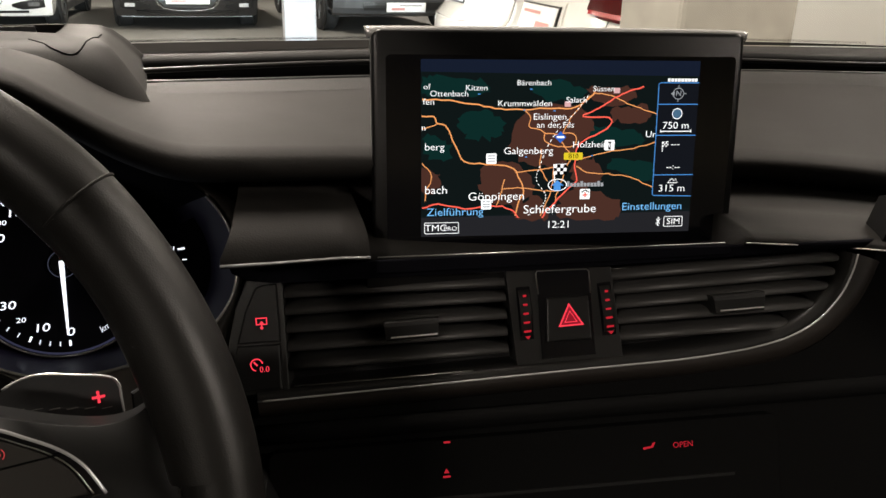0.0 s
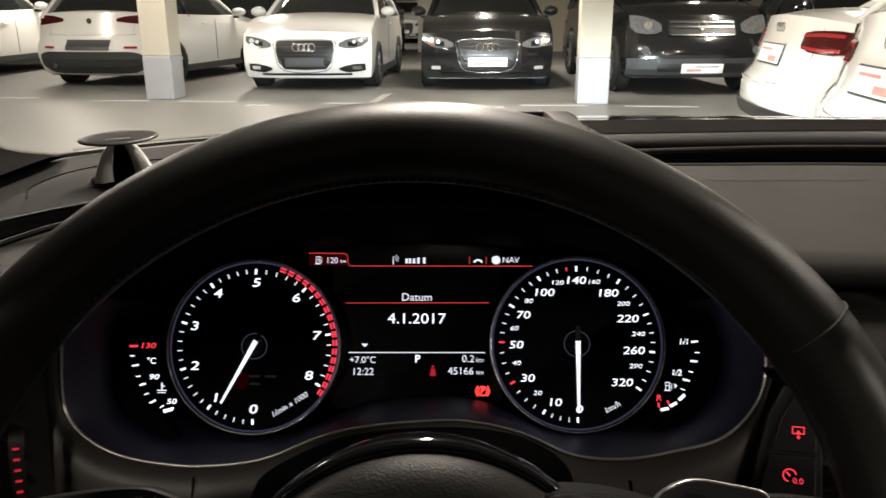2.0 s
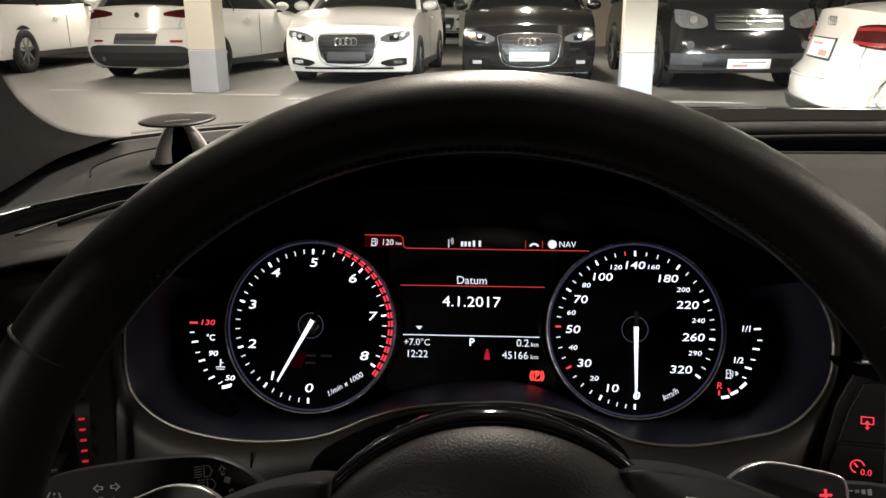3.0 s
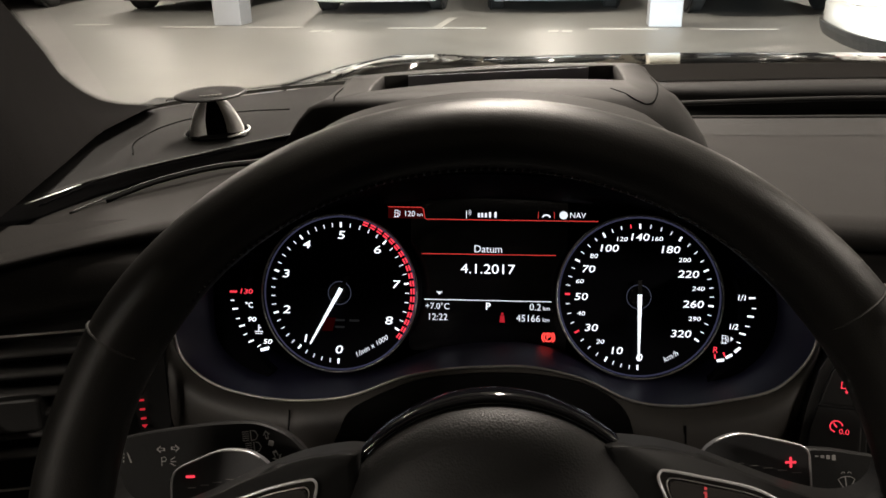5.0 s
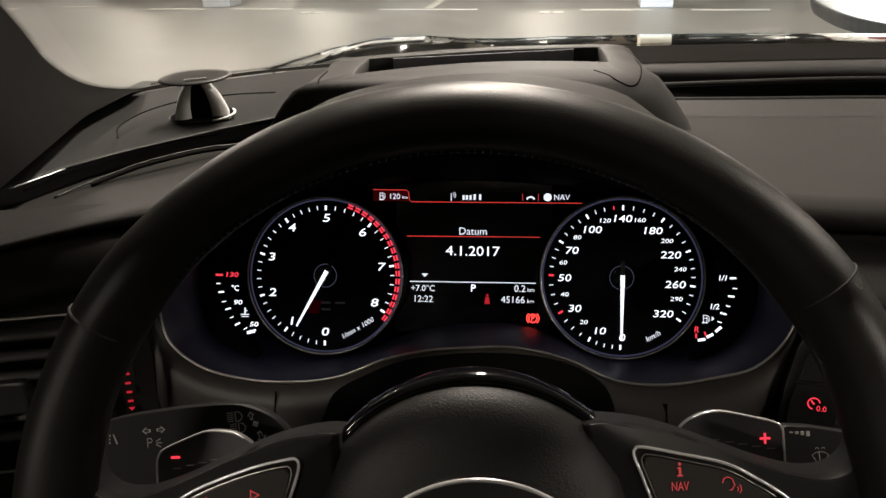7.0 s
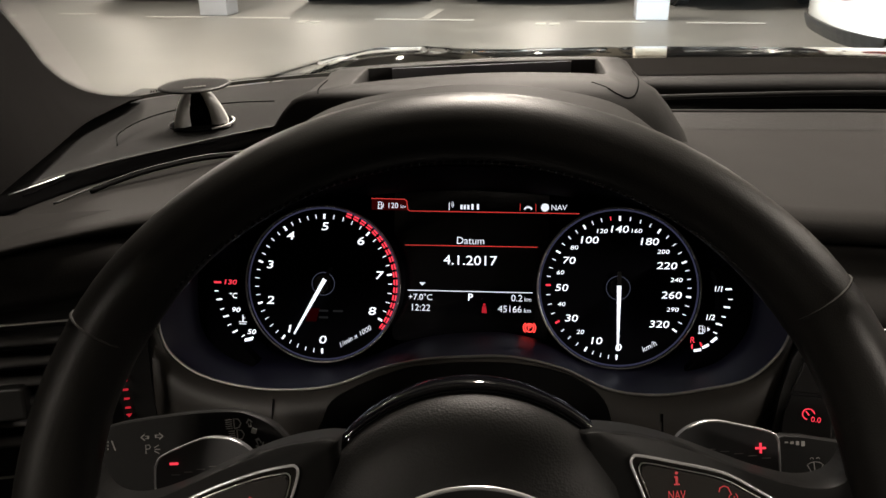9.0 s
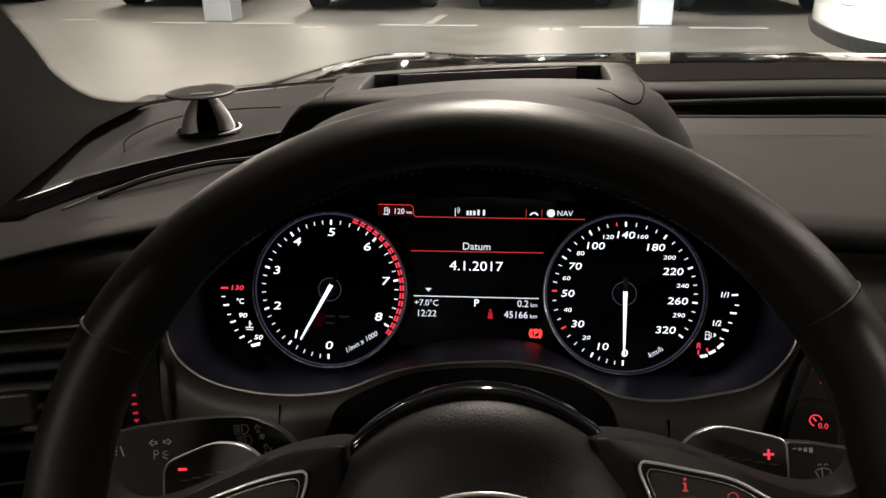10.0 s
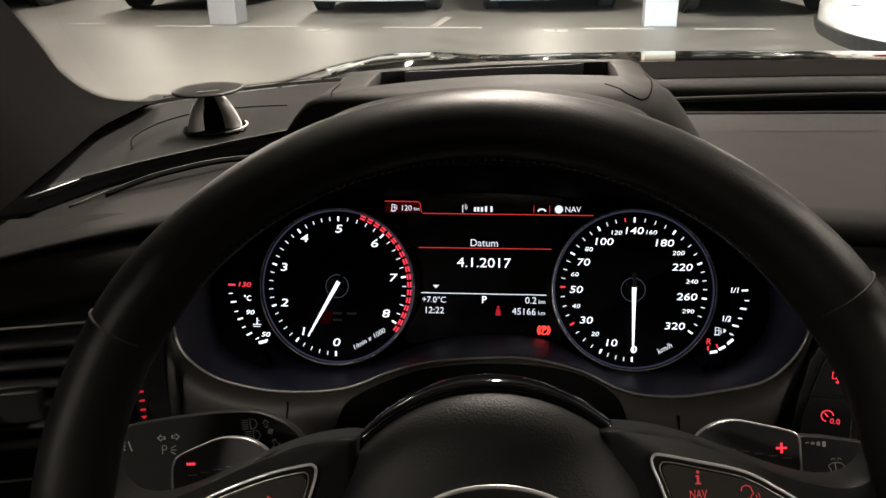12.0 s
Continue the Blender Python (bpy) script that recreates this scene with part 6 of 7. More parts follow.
def chequer(x, y, w, h, nx, ny, z):
    put("flag_field", slab(mm([(x, y), (x + w, y + 0.4), (x + w, y + h + 0.4), (x, y + h)]), z, z - 0.0004, S), MAP_WHITE)
    sq = [slab(mm([(x + w * i / nx, y + h * j / ny), (x + w * (i + 1) / nx, y + h * j / ny), (x + w * (i + 1) / nx, y + h * (j + 1) / ny), (x + w * i / nx, y + h * (j + 1) / ny)]), z + 0.0002, z, S) for i in range(nx) for j in range(ny) if (i + j) % 2]
    put("flag_check", join(*sq), BLACK_INK)


chequer(83.6, 38.4, 8.2, 6.4, 4, 3, 0.0024)
put("flag_pole", stroke(mm([(83.4, 45), (84.6, 33)]), 0.0006, 0.0025, S), MAP_WHITE)
chequer(153.4, 55.0, 4.0, 3.2, 4, 3, 0.0023)
put("flag_pole", stroke(mm([(153.2, 58.6), (153.6, 52)]), 0.0004, 0.0024, S), MAP_WHITE)
put("position_ring", frame_of(mm([(86.2 + 6.2 * math.cos(a), 32.0 + 3.9 * math.sin(a)) for a in np.linspace(0, 6.28, 28)[:-1]]), mm([(86.2 + 5.6 * math.cos(a), 32.0 + 3.4 * math.sin(a)) for a in np.linspace(0, 6.28, 28)[:-1]]), 0.0026, S), MAP_WHITE)
put("position_arrow", slab(mm([(86.2, 35.0), (90.0, 31.6), (88.2, 31.6), (88.6, 28.6), (83.8, 28.6), (84.2, 31.6), (82.4, 31.6)]), 0.0027, 0.0023, S), MAP_BLUE)
put("fuel_sign", slab(mm([(87.2, 65.2), (90.8, 61.6), (87.2, 58.0), (83.6, 61.6)]), 0.0024, 0.002, S), glow("sign_blue", (0.03, 0.16, 0.75), 0.8))
put("fuel_sign_bar", slab(mm(rect(84.8, 89.6, 61.0, 62.2)), 0.0025, 0.0022, S), MAP_WHITE)
put("road_sign", slab(mm(rect(89.8, 101.8, 47.6, 52.0, 0.6)), 0.0024, 0.002, S), glow("sign_yellow", (0.95, 0.72, 0.03), 0.85))
lettering("road_sign_word", "B10", 0.0042, at2(S, 0.0958, 0.0498, 0.0026), BLACK_INK, picture)
for k, (x, y) in enumerate(((44.1, 48.7), (41.3, 20.4), (104.4, 25.9), (118.9, 56.4))):
    put("place_sign", slab(mm(rect(x - 3.2, x + 3.2, y - 3.2, y + 3.2, 0.7)), 0.0022, 0.0018, S), MAP_WHITE)
    if k == 2:
        put("place_sign_cross", join(slab(mm(rect(x - 1.6, x + 1.6, y - 0.9, y - 0.1)), 0.0025, 0.0022, S), slab(mm(rect(x - 0.4, x + 0.4, y - 2.1, y + 1.1)), 0.00255, 0.0022, S)), ROAD_RED)
        put("place_sign_roof", stroke(mm([(x - 2.4, y + 1.2), (x, y + 2.6), (x + 2.4, y + 1.2)]), 0.0008, 0.0024, S), BLACK_INK)
    elif k == 3:
        put("place_sign_tower", slab(mm([(x - 0.8, y - 2.6), (x + 0.8, y - 2.6), (x + 0.6, y + 1.0), (x + 1.2, y + 2.2), (x - 1.2, y + 2.2), (x - 0.6, y + 1.0)]), 0.0024, 0.0022, S), BLACK_INK)
    else:
        put("place_sign_bars", join(*[slab(mm(rect(x - 2.2, x + 2.2, y + d, y + d + 0.6)), 0.0024, 0.0022, S) for d in (-1.8, -0.2, 1.4)]), MAP_GREY)
for x, y in ((91.1, 81.6), (122.0, 89.8)):
    put("place_sign", slab(mm(rect(x - 1.9, x + 1.9, y - 1.6, y + 1.6)), 0.0021, 0.0018, S), glow("sign_pink", (0.95, 0.55, 0.55), 0.8))
for x, y in ((36, 87.5), (83, 77.5), (68, 90.5), (64, 78), (108, 50), (66, 49.5)):
    put("pond", slab(mm(rect(x - 0.7, x + 0.7, y - 0.3, y + 0.3)), 0.0018, 0.0015, S), MAP_BLUE)


# ---- parked cars ----
WHITE_PAINT = surface("white_car_paint", (0.78, 0.77, 0.74), 0.22, coat=0.7, mottle=0.02)
BLACK_PAINT = surface("black_parked_paint", (0.010, 0.010, 0.011), 0.14, coat=0.8, mottle=0.05)
GREY_PAINT = surface("grey_parked_paint", (0.10, 0.10, 0.105), 0.2, coat=0.7)
CAR_GLASS = surface("dark_car_glass", (0.012, 0.014, 0.014), 0.05, mottle=0.1)
CLADDING = surface("grey_black_cladding", (0.035, 0.036, 0.038), 0.55, grain=0.2, scale=60)
LENS = surface("clear_lamp_lens", (0.24, 0.245, 0.25), 0.10, metal=0.6, mottle=0.6, mottle_scale=20)
AMBER = surface("amber_lens", (0.75, 0.22, 0.03), 0.1)
TAIL_RED = surface("red_tail_lens", (0.060, 0.0020, 0.003), 0.10, coat=0.6, mottle=0.25, mottle_scale=18)
TAIL_BRIGHT = surface("bright_red_lens", (0.30, 0.020, 0.022), 0.12, coat=0.6)
ALLOY = surface("alloy_rim", (0.45, 0.45, 0.45), 0.3, metal=0.9)
PLATE_WHITE = surface("white_plate", (0.88, 0.88, 0.87), 0.35)
PLATE_DARK = surface("dark_plate", (0.06, 0.06, 0.065), 0.4)
RED_PRINT = surface("red_print", (0.62, 0.30, 0.28), 0.5)
BADGE = surface("badge_metal", (0.65, 0.65, 0.64), 0.2, metal=1.0)
GRILLE_BAR = surface("dark_grille_bar", (0.014, 0.014, 0.015), 0.3)
LAMP_BOWL = surface("lamp_reflector", (0.75, 0.76, 0.78), 0.25, metal=0.4)
MESH_BLACK = surface("grille_mesh", (0.008, 0.008, 0.008), 0.4)


def road_wheel(parent, x, y, r, side):
    m = Matrix.Translation((x, y, r)) @ Matrix.Rotation(radians(90 * side), 4, "Y")
    prof = [(0.62, 0.10), (0.70, 0.112), (0.92, 0.112), (0.985, 0.095), (1.0, 0.06), (1.0, -0.06), (0.985, -0.095), (0.92, -0.112), (0.70, -0.112), (0.62, -0.10)]
    w = part("wheel", loft([[(q * r * math.cos(a), q * r * math.sin(a), z) for a in np.linspace(0, 2 * math.pi, 28, endpoint=False)] for q, z in prof + prof[:1]], closed=True, m=m), RUBBER, parent, "black tyre on alloy rim", True)
    rim = [slab(ring(0, 0, 0.66 * r, 28), 0.055, 0.045, m), frame_of(ring(0, 0, 0.69 * r, 28), ring(0, 0, 0.61 * r, 28), 0.100, m)]
    for k in range(7):
        a = k * 2 * math.pi / 7
        d, s = Vector((math.cos(a), math.sin(a))), Vector((-math.sin(a), math.cos(a)))
        rim.append(slab([d * 0.10 * r - s * 0.07 * r, d * 0.65 * r - s * 0.045 * r, d * 0.65 * r + s * 0.045 * r, d * 0.10 * r + s * 0.07 * r], 0.096, 0.06, m))
    rim.append(slab(ring(0, 0, 0.15 * r, 14), 0.098, 0.05, m))
    part("rim", join(*rim), ALLOY, w)


def parked_car(label, paint, at, L=4.3, Wd=1.77, H=1.43, zf=0.74, zw=0.98, zr=0.97, r=0.32, bonnet=1.15, sedan=False, ground=0.17, front="hatch", rear="hatch", plate_z=0.78, lamp_z=0.84, plate="sale"):
    car = thing("parked_car", label, "car", "parked cars", at=at)
    hw = Wd / 2
    hwz = lambda z: hw * (1 - 0.035 * ((z - 0.55) / 0.40) ** 2)
    yw, yb = L / 2 - bonnet, -L / 2 + (0.75 if sedan else 0.22)

    def belt(y):
        return curve_at([(-L / 2, zr - 0.03), (-L / 2 + 0.25, zr), (yb, zr + (0.02 if sedan else 0)), (0, (zw + zr) / 2 - 0.01), (yw, zw), (yw + 0.5 * bonnet, zf + 0.68 * (zw - zf)), (L / 2 - 0.18, zf + 0.03), (L / 2, zf)], y)

    nose = lambda x, z: L / 2 - 0.19 * min(1.05, abs(x) / hw) ** 2.8 - 0.09 * max(0, (z - 0.48) / 0.30) ** 1.7 - 0.10 * max(0, (0.36 - z) / 0.2) ** 1.5
    tail = lambda x, z: -(L / 2 + 0.07 / (1 + math.exp((z - 0.60) / 0.02)) - 0.17 * min(1.05, abs(x) / hw) ** 2.8 - 0.10 * max(0, (z - 0.58) / 0.40) ** 1.4 - 0.12 * max(0, (0.40 - z) / 0.2) ** 1.5)
    US = np.linspace(-1, 1, 21)
    grids = []
    for fn, top in ((nose, zf + 0.0), (tail, zr - 0.03)):
        grids.append(loft([[(u * hwz(z), fn(u * hwz(z), z), z + (0.05 * (1 - u * u) if z >= top - 1e-6 else 0)) for u in US] for z in np.linspace(ground, top, 11)]))
    yn, yt = nose(hw, zf), tail(hw, zr)
    for s in (-1, 1):
        rows = []
        for k in range(10):
            row = []
            for t in np.linspace(0, 1, 29):
                y = nose(hw, ground + (zf - ground) * k / 9) * (1 - t) + tail(hw, ground + (zr - ground) * k / 9) * t
                z = ground + (belt(y) - ground) * k / 9
                row.append((s * hwz(z) * (1 if k else 0.97), y, z))
            rows.append(row)
        grids.append(loft(rows))
    for y0, y1 in ((None, yw - 0.05), (yb + 0.05, None)):
        rows = []
        for t in np.linspace(0, 1, 9):
            row = []
            for u in US:
                x = u * hwz(zf if y0 is None else zr)
                a = nose(x, zf) if y0 is None else y0
                b = y1 if y1 is not None else tail(x, zr - 0.03)
                y = a + (b - a) * t
                end = zf if y0 is None else zr - 0.03
                w = min(1, 5 * (t if y0 is None else 1 - t))
                row.append((x, y, end + (belt(y) - end) * w + 0.05 * (1 - u * u)))
            rows.append(row)
        grids.append(loft(rows))
    body = part("body", join(*grids), paint, car, smooth=True)

    def patch(name, cols, off, mat, fn=nose, parent=None, lab="", depth=0.02):
        sgn = 1 if fn is nose else -1
        bm = bmesh.new()
        outer, inner = [], []
        for x, z0, z1 in cols:
            zs = [z0 + (z1 - z0) * k / 3 for k in range(4)]
            outer.append([bm.verts.new((x, fn(x, z) + sgn * off, z)) for z in zs])
            inner.append([bm.verts.new((x, fn(x, z) + sgn * (off - depth), z)) for z in zs])
        n = len(cols)
        for g in (outer, inner):
            for i in range(n - 1):
                for k in range(3):
                    bm.faces.new((g[i][k], g[i + 1][k], g[i + 1][k + 1], g[i][k + 1]))
        for i in range(n - 1):
            bm.faces.new((outer[i][0], outer[i + 1][0], inner[i + 1][0], inner[i][0]))
            bm.faces.new((outer[i][3], outer[i + 1][3], inner[i + 1][3], inner[i][3]))
        for i in (0, n - 1):
            for k in range(3):
                bm.faces.new((outer[i][k], outer[i][k + 1], inner[i][k + 1], inner[i][k]))
        return part(name, bm, mat, parent or car, lab)

    flip = lambda cols, s: [(s * x, a, b) for x, a, b in cols] if s > 0 else [(-x, a, b) for x, a, b in cols][::-1]
    even = lambda x0, x1, z0, z1, n=5: [(x0 + (x1 - x0) * i / (n - 1), z0, z1) for i in range(n)]

    # glasshouse
    def ring_at(zed, wf, y_front, y_rear, bow_f, bow_r):
        pts = [(wf * u, y_front + bow_f * (1 - u * u), zed) for u in np.linspace(-1, 1, 9)]
        pts += [(wf, y_front + (y_rear - y_front) * t, zed) for t in (0.2, 0.4, 0.6, 0.8)]
        pts += [(wf * u, y_rear - bow_r * (1 - u * u), zed) for u in np.linspace(1, -1, 9)]
        pts += [(-wf, y_front + (y_rear - y_front) * t, zed) for t in (0.8, 0.6, 0.4, 0.2)]
        return pts
    zb = min(zw, zr) - 0.02
    lo = ring_at(zb, hw * 0.94, yw - 0.10, yb, 0.16, 0.10)
    hi = ring_at(H - 0.05, hw * 0.70, yw - 0.95, yb + (0.75 if sedan else 0.45), 0.10, 0.06)
    md = [tuple(Vector(a).lerp(Vector(b), 0.5) + Vector((0.03 * (1 if a[0] > 0 else -1) * min(1, abs(a[0])), 0, 0.02))) for a, b in zip(lo, hi)]
    part("windows", loft([lo, md, hi], closed=True), CAR_GLASS, car, "dark car windows", True)
    top = [tuple(Vector(p) + Vector((-0.12 * p[0], (0.05 if p[1] < 0 else -0.05), 0.05))) for p in hi]
    cen = [(p[0] * 0.1, p[1] * 0.2, H + 0.01) for p in hi]
    part("roof", loft([[tuple(Vector(p) + Vector((0, 0, -0.01))) for p in hi], [(p[0] * 0.97, p[1], p[2] + 0.025) for p in hi], top, cen], closed=True), paint, car, smooth=True)
    for i in (0, 8, 13, 21):
        part("pillar", tube([Vector(lo[i]), Vector(md[i]), Vector(hi[i])], 0.035), paint, car, smooth=True)
    for i in (11, 23):
        part("pillar", tube([Vector(lo[i]), Vector(md[i]), Vector(hi[i])], 0.03), MESH_BLACK, car, smooth=True)
    for s in (-1, 1):
        for y in (L / 2 - 0.86, -L / 2 + 0.80):
            arch = slab(ring(0, 0, r * 1.13, 28), 0.004, -0.02, Matrix.Translation((s * (hw - 0.008), y, r + 0.01)) @ Matrix.Rotation(radians(90 * s), 4, "Y"))
            part("wheel_arch", arch, MESH_BLACK, car)
            road_wheel(car, s * (hw - 0.085), y, r, s)
        m = pose(s * (hw + 0.09), yw - 0.22, zw + 0.06)
        rows = [[(s * 0.11 * k * math.cos(a), -0.02 + yy, 0.075 * k * math.sin(a)) for a in np.linspace(0, 2 * math.pi, 14, endpoint=False)] for k, yy in ((0.4, 0.12), (0.85, 0.08), (1.0, 0.0), (0.95, -0.05))]
        mi = part("mirror", loft(rows, closed=True, caps=True, m=m), paint, car, smooth=True)
        part("mirror_arm", box(-0.06, 0.06, -0.02, 0.02, -0.09, -0.05, pose(s * (hw - 0.0), yw - 0.2, zw + 0.05)), MESH_BLACK, mi)
        part("door_handle", box(-0.012, 0.012, -0.09, 0.09, -0.012, 0.012, pose(s * (hw + 0.004), -0.35, 0.86), bevel=0.005), paint, car)
        part("sill", box(-0.03, 0.03, -L / 2 + 1.15, L / 2 - 1.2, ground - 0.01, ground + 0.09, pose(s * (hw - 0.03), 0, 0), bevel=0.01), CLADDING, car)
        part("door_gap", box(-0.002, 0.002, -0.006, 0.006, ground + 0.12, 0.93, pose(s * (hw + 0.001), 0.02, 0)), MESH_BLACK, car)
    part("underside", box(-hw + 0.08, hw - 0.08, -L / 2 + 0.25, L / 2 - 0.25, ground - 0.02, ground + 0.16), MESH_BLACK, car)

    # front
    if front == "suv":
        part_z = zf
        g = patch("grille", [(-0.42, zf - 0.17, zf - 0.02), (-0.40, zf - 0.19, zf - 0.01), (0, zf - 0.20, zf), (0.40, zf - 0.19, zf - 0.01), (0.42, zf - 0.17, zf - 0.02)], 0.022, MESH_BLACK, lab="black grille with chrome bars")
        for z in (zf - 0.03, zf - 0.085, zf - 0.185):
            patch("chrome_bar", even(-0.40, 0.40, z - 0.014 if z > zf - 0.1 else z - 0.006, z + 0.006, 9), 0.034, BADGE, parent=g)
        part("badge", tube([Vector((0.05 * math.cos(a), nose(0, zf - 0.07) + 0.05, zf - 0.075 + 0.05 * math.sin(a))) for a in np.linspace(0, 6.28, 20)[:-1]], 0.008, closed=True), BADGE, g)
        for s in (-1, 1):
            patch("headlight", flip([(0.50, zf - 0.14, zf - 0.06), (0.56, zf - 0.17, zf - 0.02), (0.68, zf - 0.18, zf + 0.03), (0.80, zf - 0.16, zf + 0.05), (0.86, zf - 0.10, zf + 0.05)], s), 0.02, LENS, lab="clear faceted headlight")
            part("bulb", slab(ring(0, 0, 0.05, 16), 0.01, -0.02, Matrix.Translation((s * 0.66, nose(0.66, zf - 0.08) + 0.03, zf - 0.07)) @ Matrix.Rotation(radians(-90), 4, "X")), BADGE, car)
            part("fog_light", slab(ring(0, 0, 0.05, 16), 0.03, -0.02, Matrix.Translation((s * 0.70, nose(0.70, 0.56), 0.56)) @ Matrix.Rotation(radians(-90), 4, "X"), bevel=0.008), LENS, car)
        patch("lower_bumper", even(-hw * 0.98, hw * 0.98, ground + 0.03, 0.46, 15), 0.012, CLADDING, lab="grey unpainted lower bumper")
        patch("intake", even(-0.55, 0.55, 0.30, 0.40, 9), 0.022, MESH_BLACK)
        pz = 0.34
    elif front == "hatch":
        g = patch("grille", [(-0.39, 0.52, 0.63), (-0.36, 0.38, 0.66), (-0.28, 0.29, 0.668), (0, 0.28, 0.672), (0.28, 0.29, 0.668), (0.36, 0.38, 0.66), (0.39, 0.52, 0.63)], 0.016, MESH_BLACK, lab="black single-frame grille")
        rimp = [(-0.405, 0.54), (-0.385, 0.66), (0, 0.685), (0.385, 0.66), (0.405, 0.54), (0.295, 0.275), (-0.295, 0.275)]
        part("grille_frame", tube([Vector((x, nose(x, z) + 0.018, z)) for x, z in [(p.x, p.y) for p in spline([Vector(p) for p in rimp], 4, closed=True)]], 0.004, closed=True), BADGE if paint is not WHITE_PAINT else MESH_BLACK, g, smooth=True)
        for k in range(7):
            z = 0.32 + 0.052 * k
            w = 0.27 + 0.10 * min(1, (z - 0.30) / 0.2)
            patch("grille_bar", even(-w, w, z - 0.008, z + 0.008, 7), 0.026, GRILLE_BAR, parent=g)
        for k in range(4):
            part("badge_ring", tube([Vector((-0.105 + 0.07 * k + 0.048 * math.cos(a), nose(0, 0.57) + 0.04, 0.575 + 0.048 * math.sin(a))) for a in np.linspace(0, 6.28, 18)[:-1]], 0.007, closed=True), BADGE, g)
        for s in (-1, 1):
            h = patch("headlight", flip([(0.46, 0.585, 0.63), (0.55, 0.565, 0.675), (0.66, 0.565, 0.70), (0.76, 0.59, 0.715), (0.84, 0.65, 0.715)], s), 0.014, LENS, lab="clear headlight")
            patch("lamp_insert", flip(even(0.58, 0.70, 0.59, 0.65, 4), s), 0.020, CAR_GLASS, parent=h)
            for nm, bx, bz, br in (("lamp_bowl", 0.75, 0.665, 0.030), ("lamp_bowl", 0.66, 0.645, 0.024)):
                part(nm, slab(ring(0, 0, br, 14), 0.012, -0.01, Matrix.Translation((s * bx, nose(bx, bz) + 0.020, bz)) @ Matrix.Rotation(radians(-90), 4, "X"), bevel=0.004), LAMP_BOWL, h)
            if paint is BLACK_PAINT:
                patch("amber_insert", flip(even(0.72, 0.79, 0.62, 0.64, 3), s), 0.022, AMBER, parent=h)
            f = patch("fog_grille", flip([(0.46, 0.28, 0.31), (0.56, 0.245, 0.34), (0.68, 0.25, 0.36), (0.80, 0.27, 0.36)], s), 0.010, MESH_BLACK, lab="black fog lamp opening")
            patch("fog_light", flip(even(0.63, 0.75, 0.285, 0.33, 4), s), 0.020, LAMP_BOWL if s > 0 or paint is BLACK_PAINT else LENS, parent=f)
        patch("lip", even(-0.62, 0.62, 0.205, 0.235, 11), 0.012, MESH_BLACK)
        pz = 0.385
    else:
        g = patch("grille", even(-0.36, 0.36, 0.50, 0.72, 7), 0.016, MESH_BLACK)
        for s in (-1, 1):
            patch("headlight", flip([(0.48, 0.66, 0.72), (0.62, 0.63, 0.77), (0.80, 0.68, 0.79)], s), 0.014, LENS)
        pz = 0.46
    pl = patch("number_plate", even(-0.26, 0.26, pz - 0.058, pz + 0.058, 3), 0.045, PLATE_DARK if plate == "dark" else PLATE_WHITE, lab="blank dealer plate", depth=0.015)
    if plate != "dark":
        patch("print_bar", even(-0.20, 0.10, pz + 0.015, pz + 0.030, 3), 0.047, PRINT_GREY, parent=pl, depth=0.001)
        patch("print_bar", even(0.02, 0.20, pz - 0.035, pz - 0.005, 3), 0.047, RED_PRINT, parent=pl, depth=0.001)

    # rear
    t = tail
    if rear == "slim":
        for s in (-1, 1):
            patch("tail_light", flip([(0.42, 0.915, 0.955), (0.56, 0.895, 0.985), (0.72, 0.88, 1.0), (hw * 0.97, 0.86, 1.0)], s), 0.012, TAIL_RED, fn=t, lab="slim red tail light")
            patch("reflector", flip(even(0.55, 0.72, 0.545, 0.575, 4), s), 0.010, TAIL_BRIGHT, fn=t)
        patch("plate_recess", [(-0.40, 0.52, 0.66), (-0.34, 0.50, 0.69), (0.34, 0.50, 0.69), (0.40, 0.52, 0.66)], 0.006, paint, fn=t)
        patch("number_plate", even(-0.34, 0.34, 0.52, 0.665, 3), 0.014, PLATE_DARK, fn=t, lab="dark blank plate")
        patch("diffuser", [(-0.80, 0.30, 0.45), (-0.74, 0.24, 0.48), (-0.64, 0.20, 0.50)] + even(-0.5, 0.5, 0.19, 0.50, 7) + [(0.64, 0.20, 0.50), (0.74, 0.24, 0.48), (0.80, 0.30, 0.45)], 0.035, CLADDING, fn=t, lab="dark lower bumper")
        part("badge", slab(ring(0, 0, 0.04, 18), 0.012, -0.02, Matrix.Translation((0, t(0, 0.92), 0.92)) @ Matrix.Rotation(radians(90), 4, "X")), BADGE, car)
        part("exhaust", tube([Vector((-0.55, t(0.55, 0.3) + 0.02, 0.30)), Vector((-0.55, t(0.55, 0.3) - 0.05, 0.30))], 0.035), BADGE, car)
        part("lid_gap", tube([Vector((x, t(x, z) - 0.002, z)) for x, z in [(p.x, p.y) for p in spline([Vector(p) for p in ((-0.68, 0.90), (-0.64, 0.76), (-0.58, 0.73), (0.58, 0.73), (0.64, 0.76), (0.68, 0.90))], 5)]], 0.002), CLADDING, car)
    else:
        for s in (-1, 1):
            tl = patch("tail_light", flip([(0.50, lamp_z - 0.035, lamp_z + 0.045), (0.60, lamp_z - 0.065, lamp_z + 0.058), (0.74, lamp_z - 0.075, lamp_z + 0.060), (hw * 0.90, lamp_z - 0.078, lamp_z + 0.060), (hw * 0.985, lamp_z - 0.072, lamp_z + 0.052)], s), 0.014, TAIL_RED, fn=t, lab="wide red tail light with bright bands")
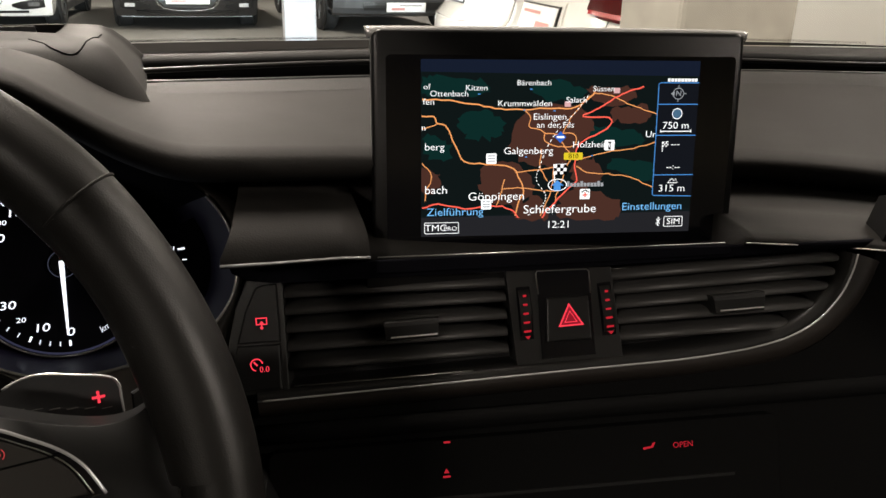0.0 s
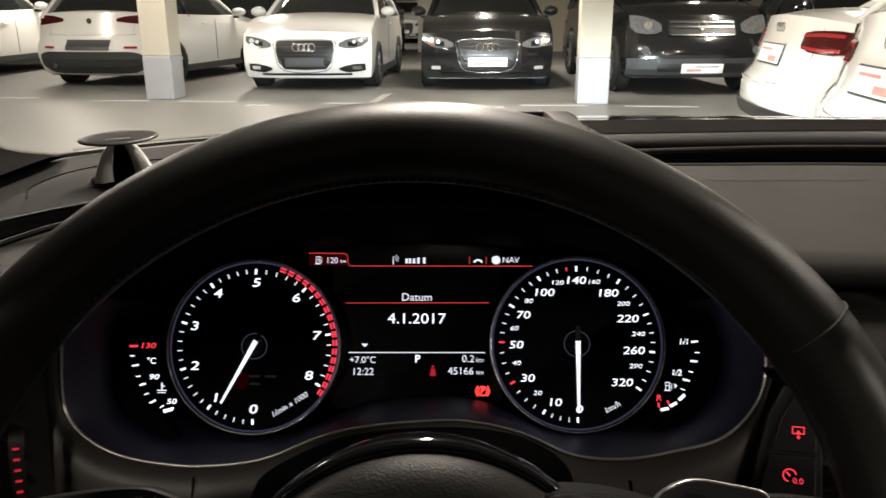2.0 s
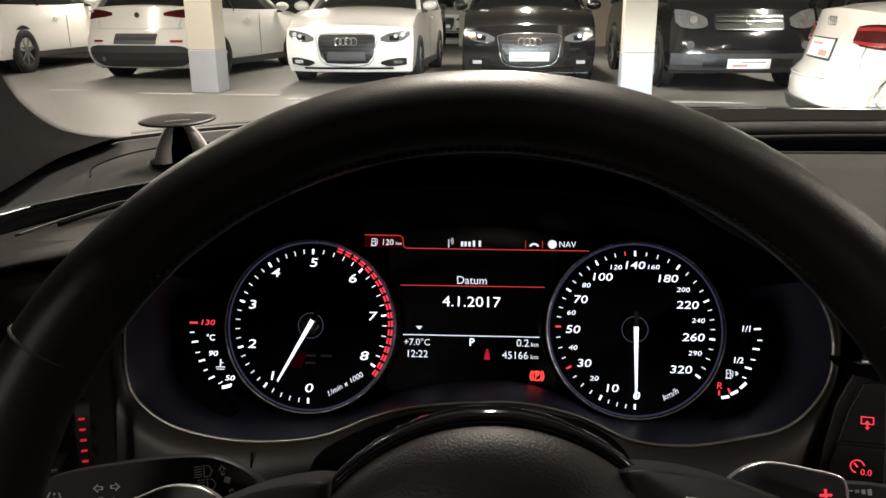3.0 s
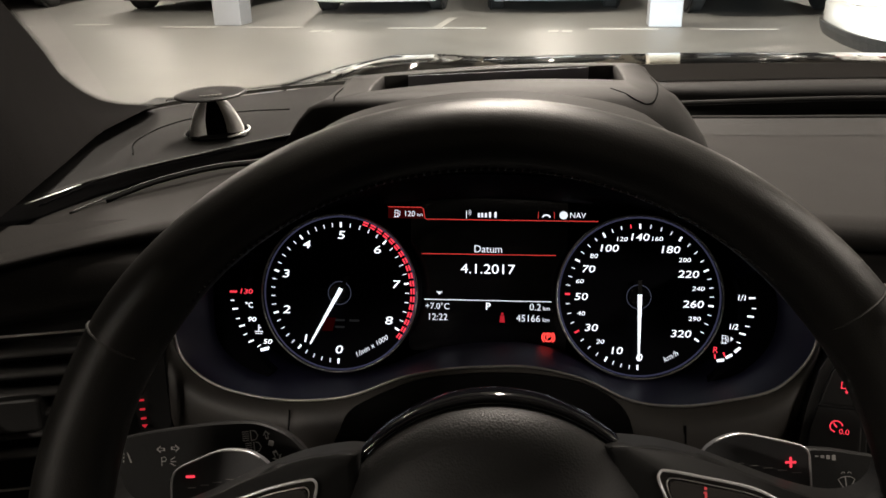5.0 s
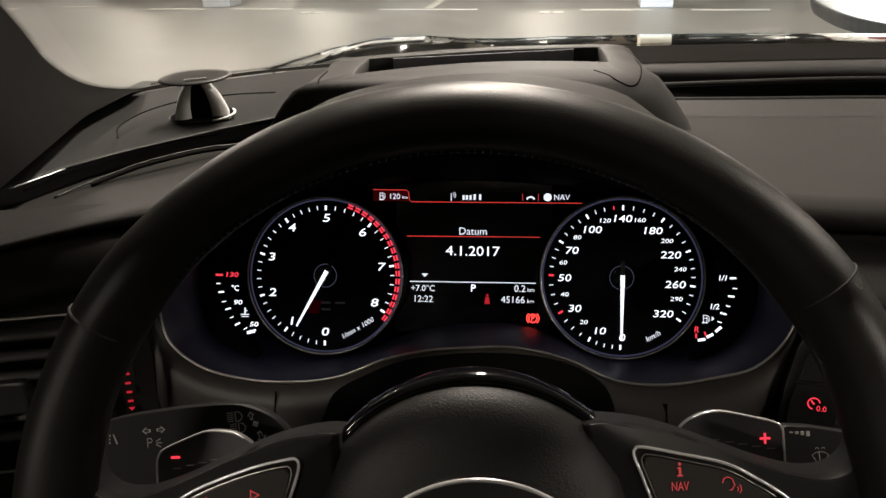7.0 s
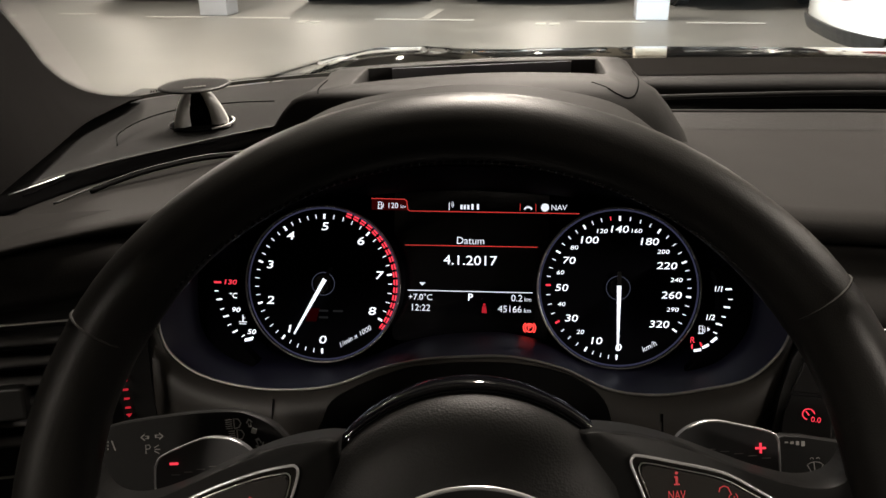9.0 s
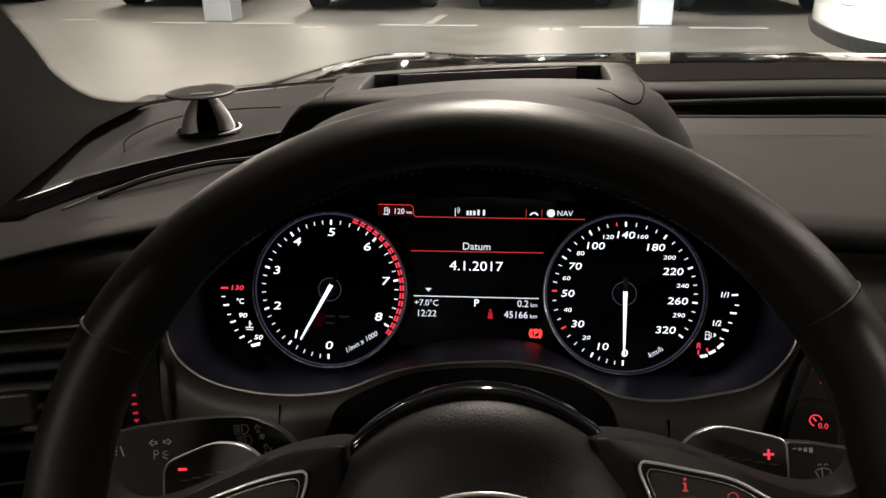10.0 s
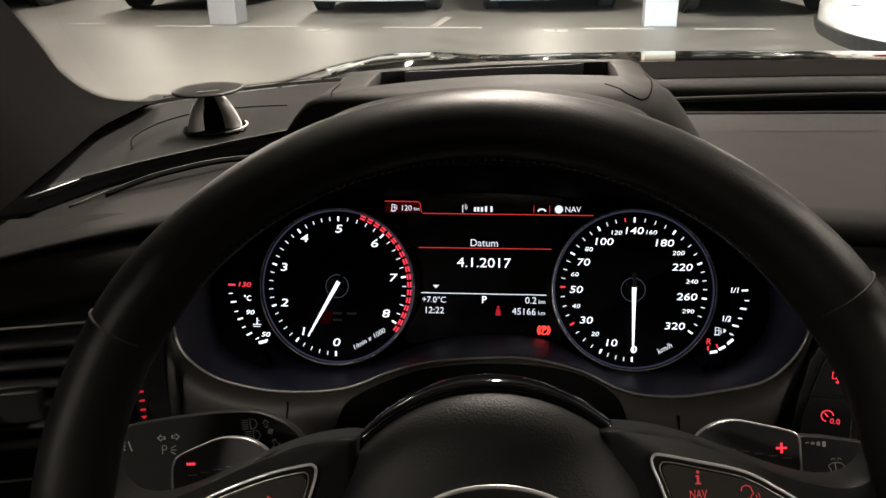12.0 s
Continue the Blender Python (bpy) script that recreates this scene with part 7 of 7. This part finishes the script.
            patch("light_band", flip([(0.50, lamp_z + 0.020, lamp_z + 0.038), (0.70, lamp_z + 0.025, lamp_z + 0.045), (hw * 0.95, lamp_z + 0.020, lamp_z + 0.04)], s), 0.018, TAIL_BRIGHT, fn=t, parent=tl)
            patch("light_band", flip([(0.52, lamp_z - 0.05, lamp_z - 0.034), (0.70, lamp_z - 0.062, lamp_z - 0.042), (hw * 0.95, lamp_z - 0.062, lamp_z - 0.042)], s), 0.018, TAIL_BRIGHT, fn=t, parent=tl)
        patch("plate_recess", even(-0.30, 0.30, plate_z - 0.085, plate_z + 0.085, 5), 0.006, paint, fn=t)
        pl = patch("number_plate", even(-0.265, 0.265, plate_z - 0.068, plate_z + 0.068, 5), 0.016, MESH_BLACK, fn=t, lab="dealer plate in a black frame")
        patch("plate_sheet", even(-0.255, 0.255, plate_z - 0.056, plate_z + 0.060, 5), 0.019, PLATE_WHITE, fn=t, parent=pl)
        patch("print_bar", even(-0.20, 0.05, plate_z + 0.022, plate_z + 0.036, 3), 0.021, RED_PRINT, fn=t, parent=pl, depth=0.003)
        patch("print_bar", even(0.02, 0.20, plate_z - 0.045, plate_z - 0.010, 3), 0.021, RED_PRINT, fn=t, parent=pl, depth=0.003)
        for k in range(4):
            part("badge_ring", tube([Vector((-0.066 + 0.044 * k + 0.028 * math.cos(a), t(0, plate_z + 0.17) - 0.008, plate_z + 0.17 + 0.028 * math.sin(a))) for a in np.linspace(0, 6.28, 18)[:-1]], 0.004, closed=True), BADGE, car)
        part("lid_gap", tube([Vector((x, t(x, z) - 0.002, z)) for x, z in [(p.x, p.y) for p in spline([Vector(p) for p in ((-0.66, zr - 0.06), (-0.64, lamp_z - 0.12), (-0.56, plate_z - 0.16), (0.56, plate_z - 0.16), (0.64, lamp_z - 0.12), (0.66, zr - 0.06))], 5)]], 0.002), CLADDING, car)
        patch("bumper_crease", even(-hw * 0.96, hw * 0.96, plate_z - 0.185, plate_z - 0.175, 15), 0.008, paint, fn=t)
        for s in (-1, 1):
            part("side_skirt", box(-0.012, 0.012, -L / 2 + 0.17, -L / 2 + 0.46, ground - 0.01, ground + (0.08 if ground > 0.3 else 0.15), pose(s * (hw - 0.004), 0, 0), bevel=0.005), MESH_BLACK, car)
        patch("lower_bumper", even(-hw * 0.985, hw * 0.985, ground - 0.01, ground + (0.08 if ground > 0.3 else 0.15), 21), 0.022, MESH_BLACK, fn=t, lab="dark lower bumper edge")
    return car


parked_car("white hatchback facing the lane beside a column", WHITE_PAINT, pose(-2.02, 13.05, 0, 0, 0, 178), plate="dark")
parked_car("black hatchback facing the lane with pale plate", BLACK_PAINT, pose(0.36, 13.0, 0, 0, 0, 180))
parked_car("black off-road car facing the lane beside a column", BLACK_PAINT, pose(2.88, 12.45, 0, 0, 0, 183), L=4.57, Wd=1.85, H=1.70, zf=0.93, zw=1.14, zr=1.10, r=0.36, ground=0.23, front="suv")
parked_car("white hatchback with slim red tail lights, rear to lane", WHITE_PAINT, pose(-4.96, 13.72, 0, 0, 0, -9), L=4.35, Wd=1.80, H=1.46, zr=1.02, rear="slim")
parked_car("white off-road car standing beside the white hatchback", WHITE_PAINT, pose(-8.75, 14.3, 0, 0, 0, 2), L=4.5, Wd=1.84, H=1.66, zf=0.9, zw=1.1, zr=1.08, r=0.35, ground=0.24, front="suv", rear="slim")
parked_car("black car with red tail lights behind a column", BLACK_PAINT, pose(-4.7, 19.6, 0, 0, 0, -4), L=4.6, Wd=1.86, H=1.62, zr=1.05, rear="wide", lamp_z=0.88)
parked_car("grey car standing far behind the white hatchback", GREY_PAINT, pose(-2.45, 21.6, 0, 0, 0, 180))
parked_car("small white car far off by the back wall", WHITE_PAINT, pose(-1.95, 30.2, 0, 0, 0, 180))
parked_car("dark car standing behind the white saloon", BLACK_PAINT, pose(5.75, 12.2, 0, 0, 0, 176))
H1 = Vector((0.9925, -0.122, 0))
p = Vector((2.07, 5.65, 0)) + H1 * 2.28
parked_car("white saloon with red tail lights, rear to lane", WHITE_PAINT, pose(p.x, p.y, 0, 0, 0, -97), L=4.6, Wd=1.82, H=1.42, zr=0.98, zf=0.74, sedan=True, ground=0.34, rear="wide", plate_z=0.75, lamp_z=0.85)
p = Vector((1.77, 3.65, 0)) + H1 * 2.28
parked_car("white estate car with red tail lights and dealer plate", WHITE_PAINT, pose(p.x, p.y, 0, 0, 0, -97), L=4.6, Wd=1.82, H=1.44, zr=1.0, zf=0.74, ground=0.34, rear="wide", plate_z=0.72, lamp_z=0.83)
parked_car("white car behind the bare concrete column", WHITE_PAINT, pose(4.15, 1.02, 0, 0, 0, -90), L=4.4, Wd=1.82, H=1.60, zr=1.12, zf=0.8, rear="slim")
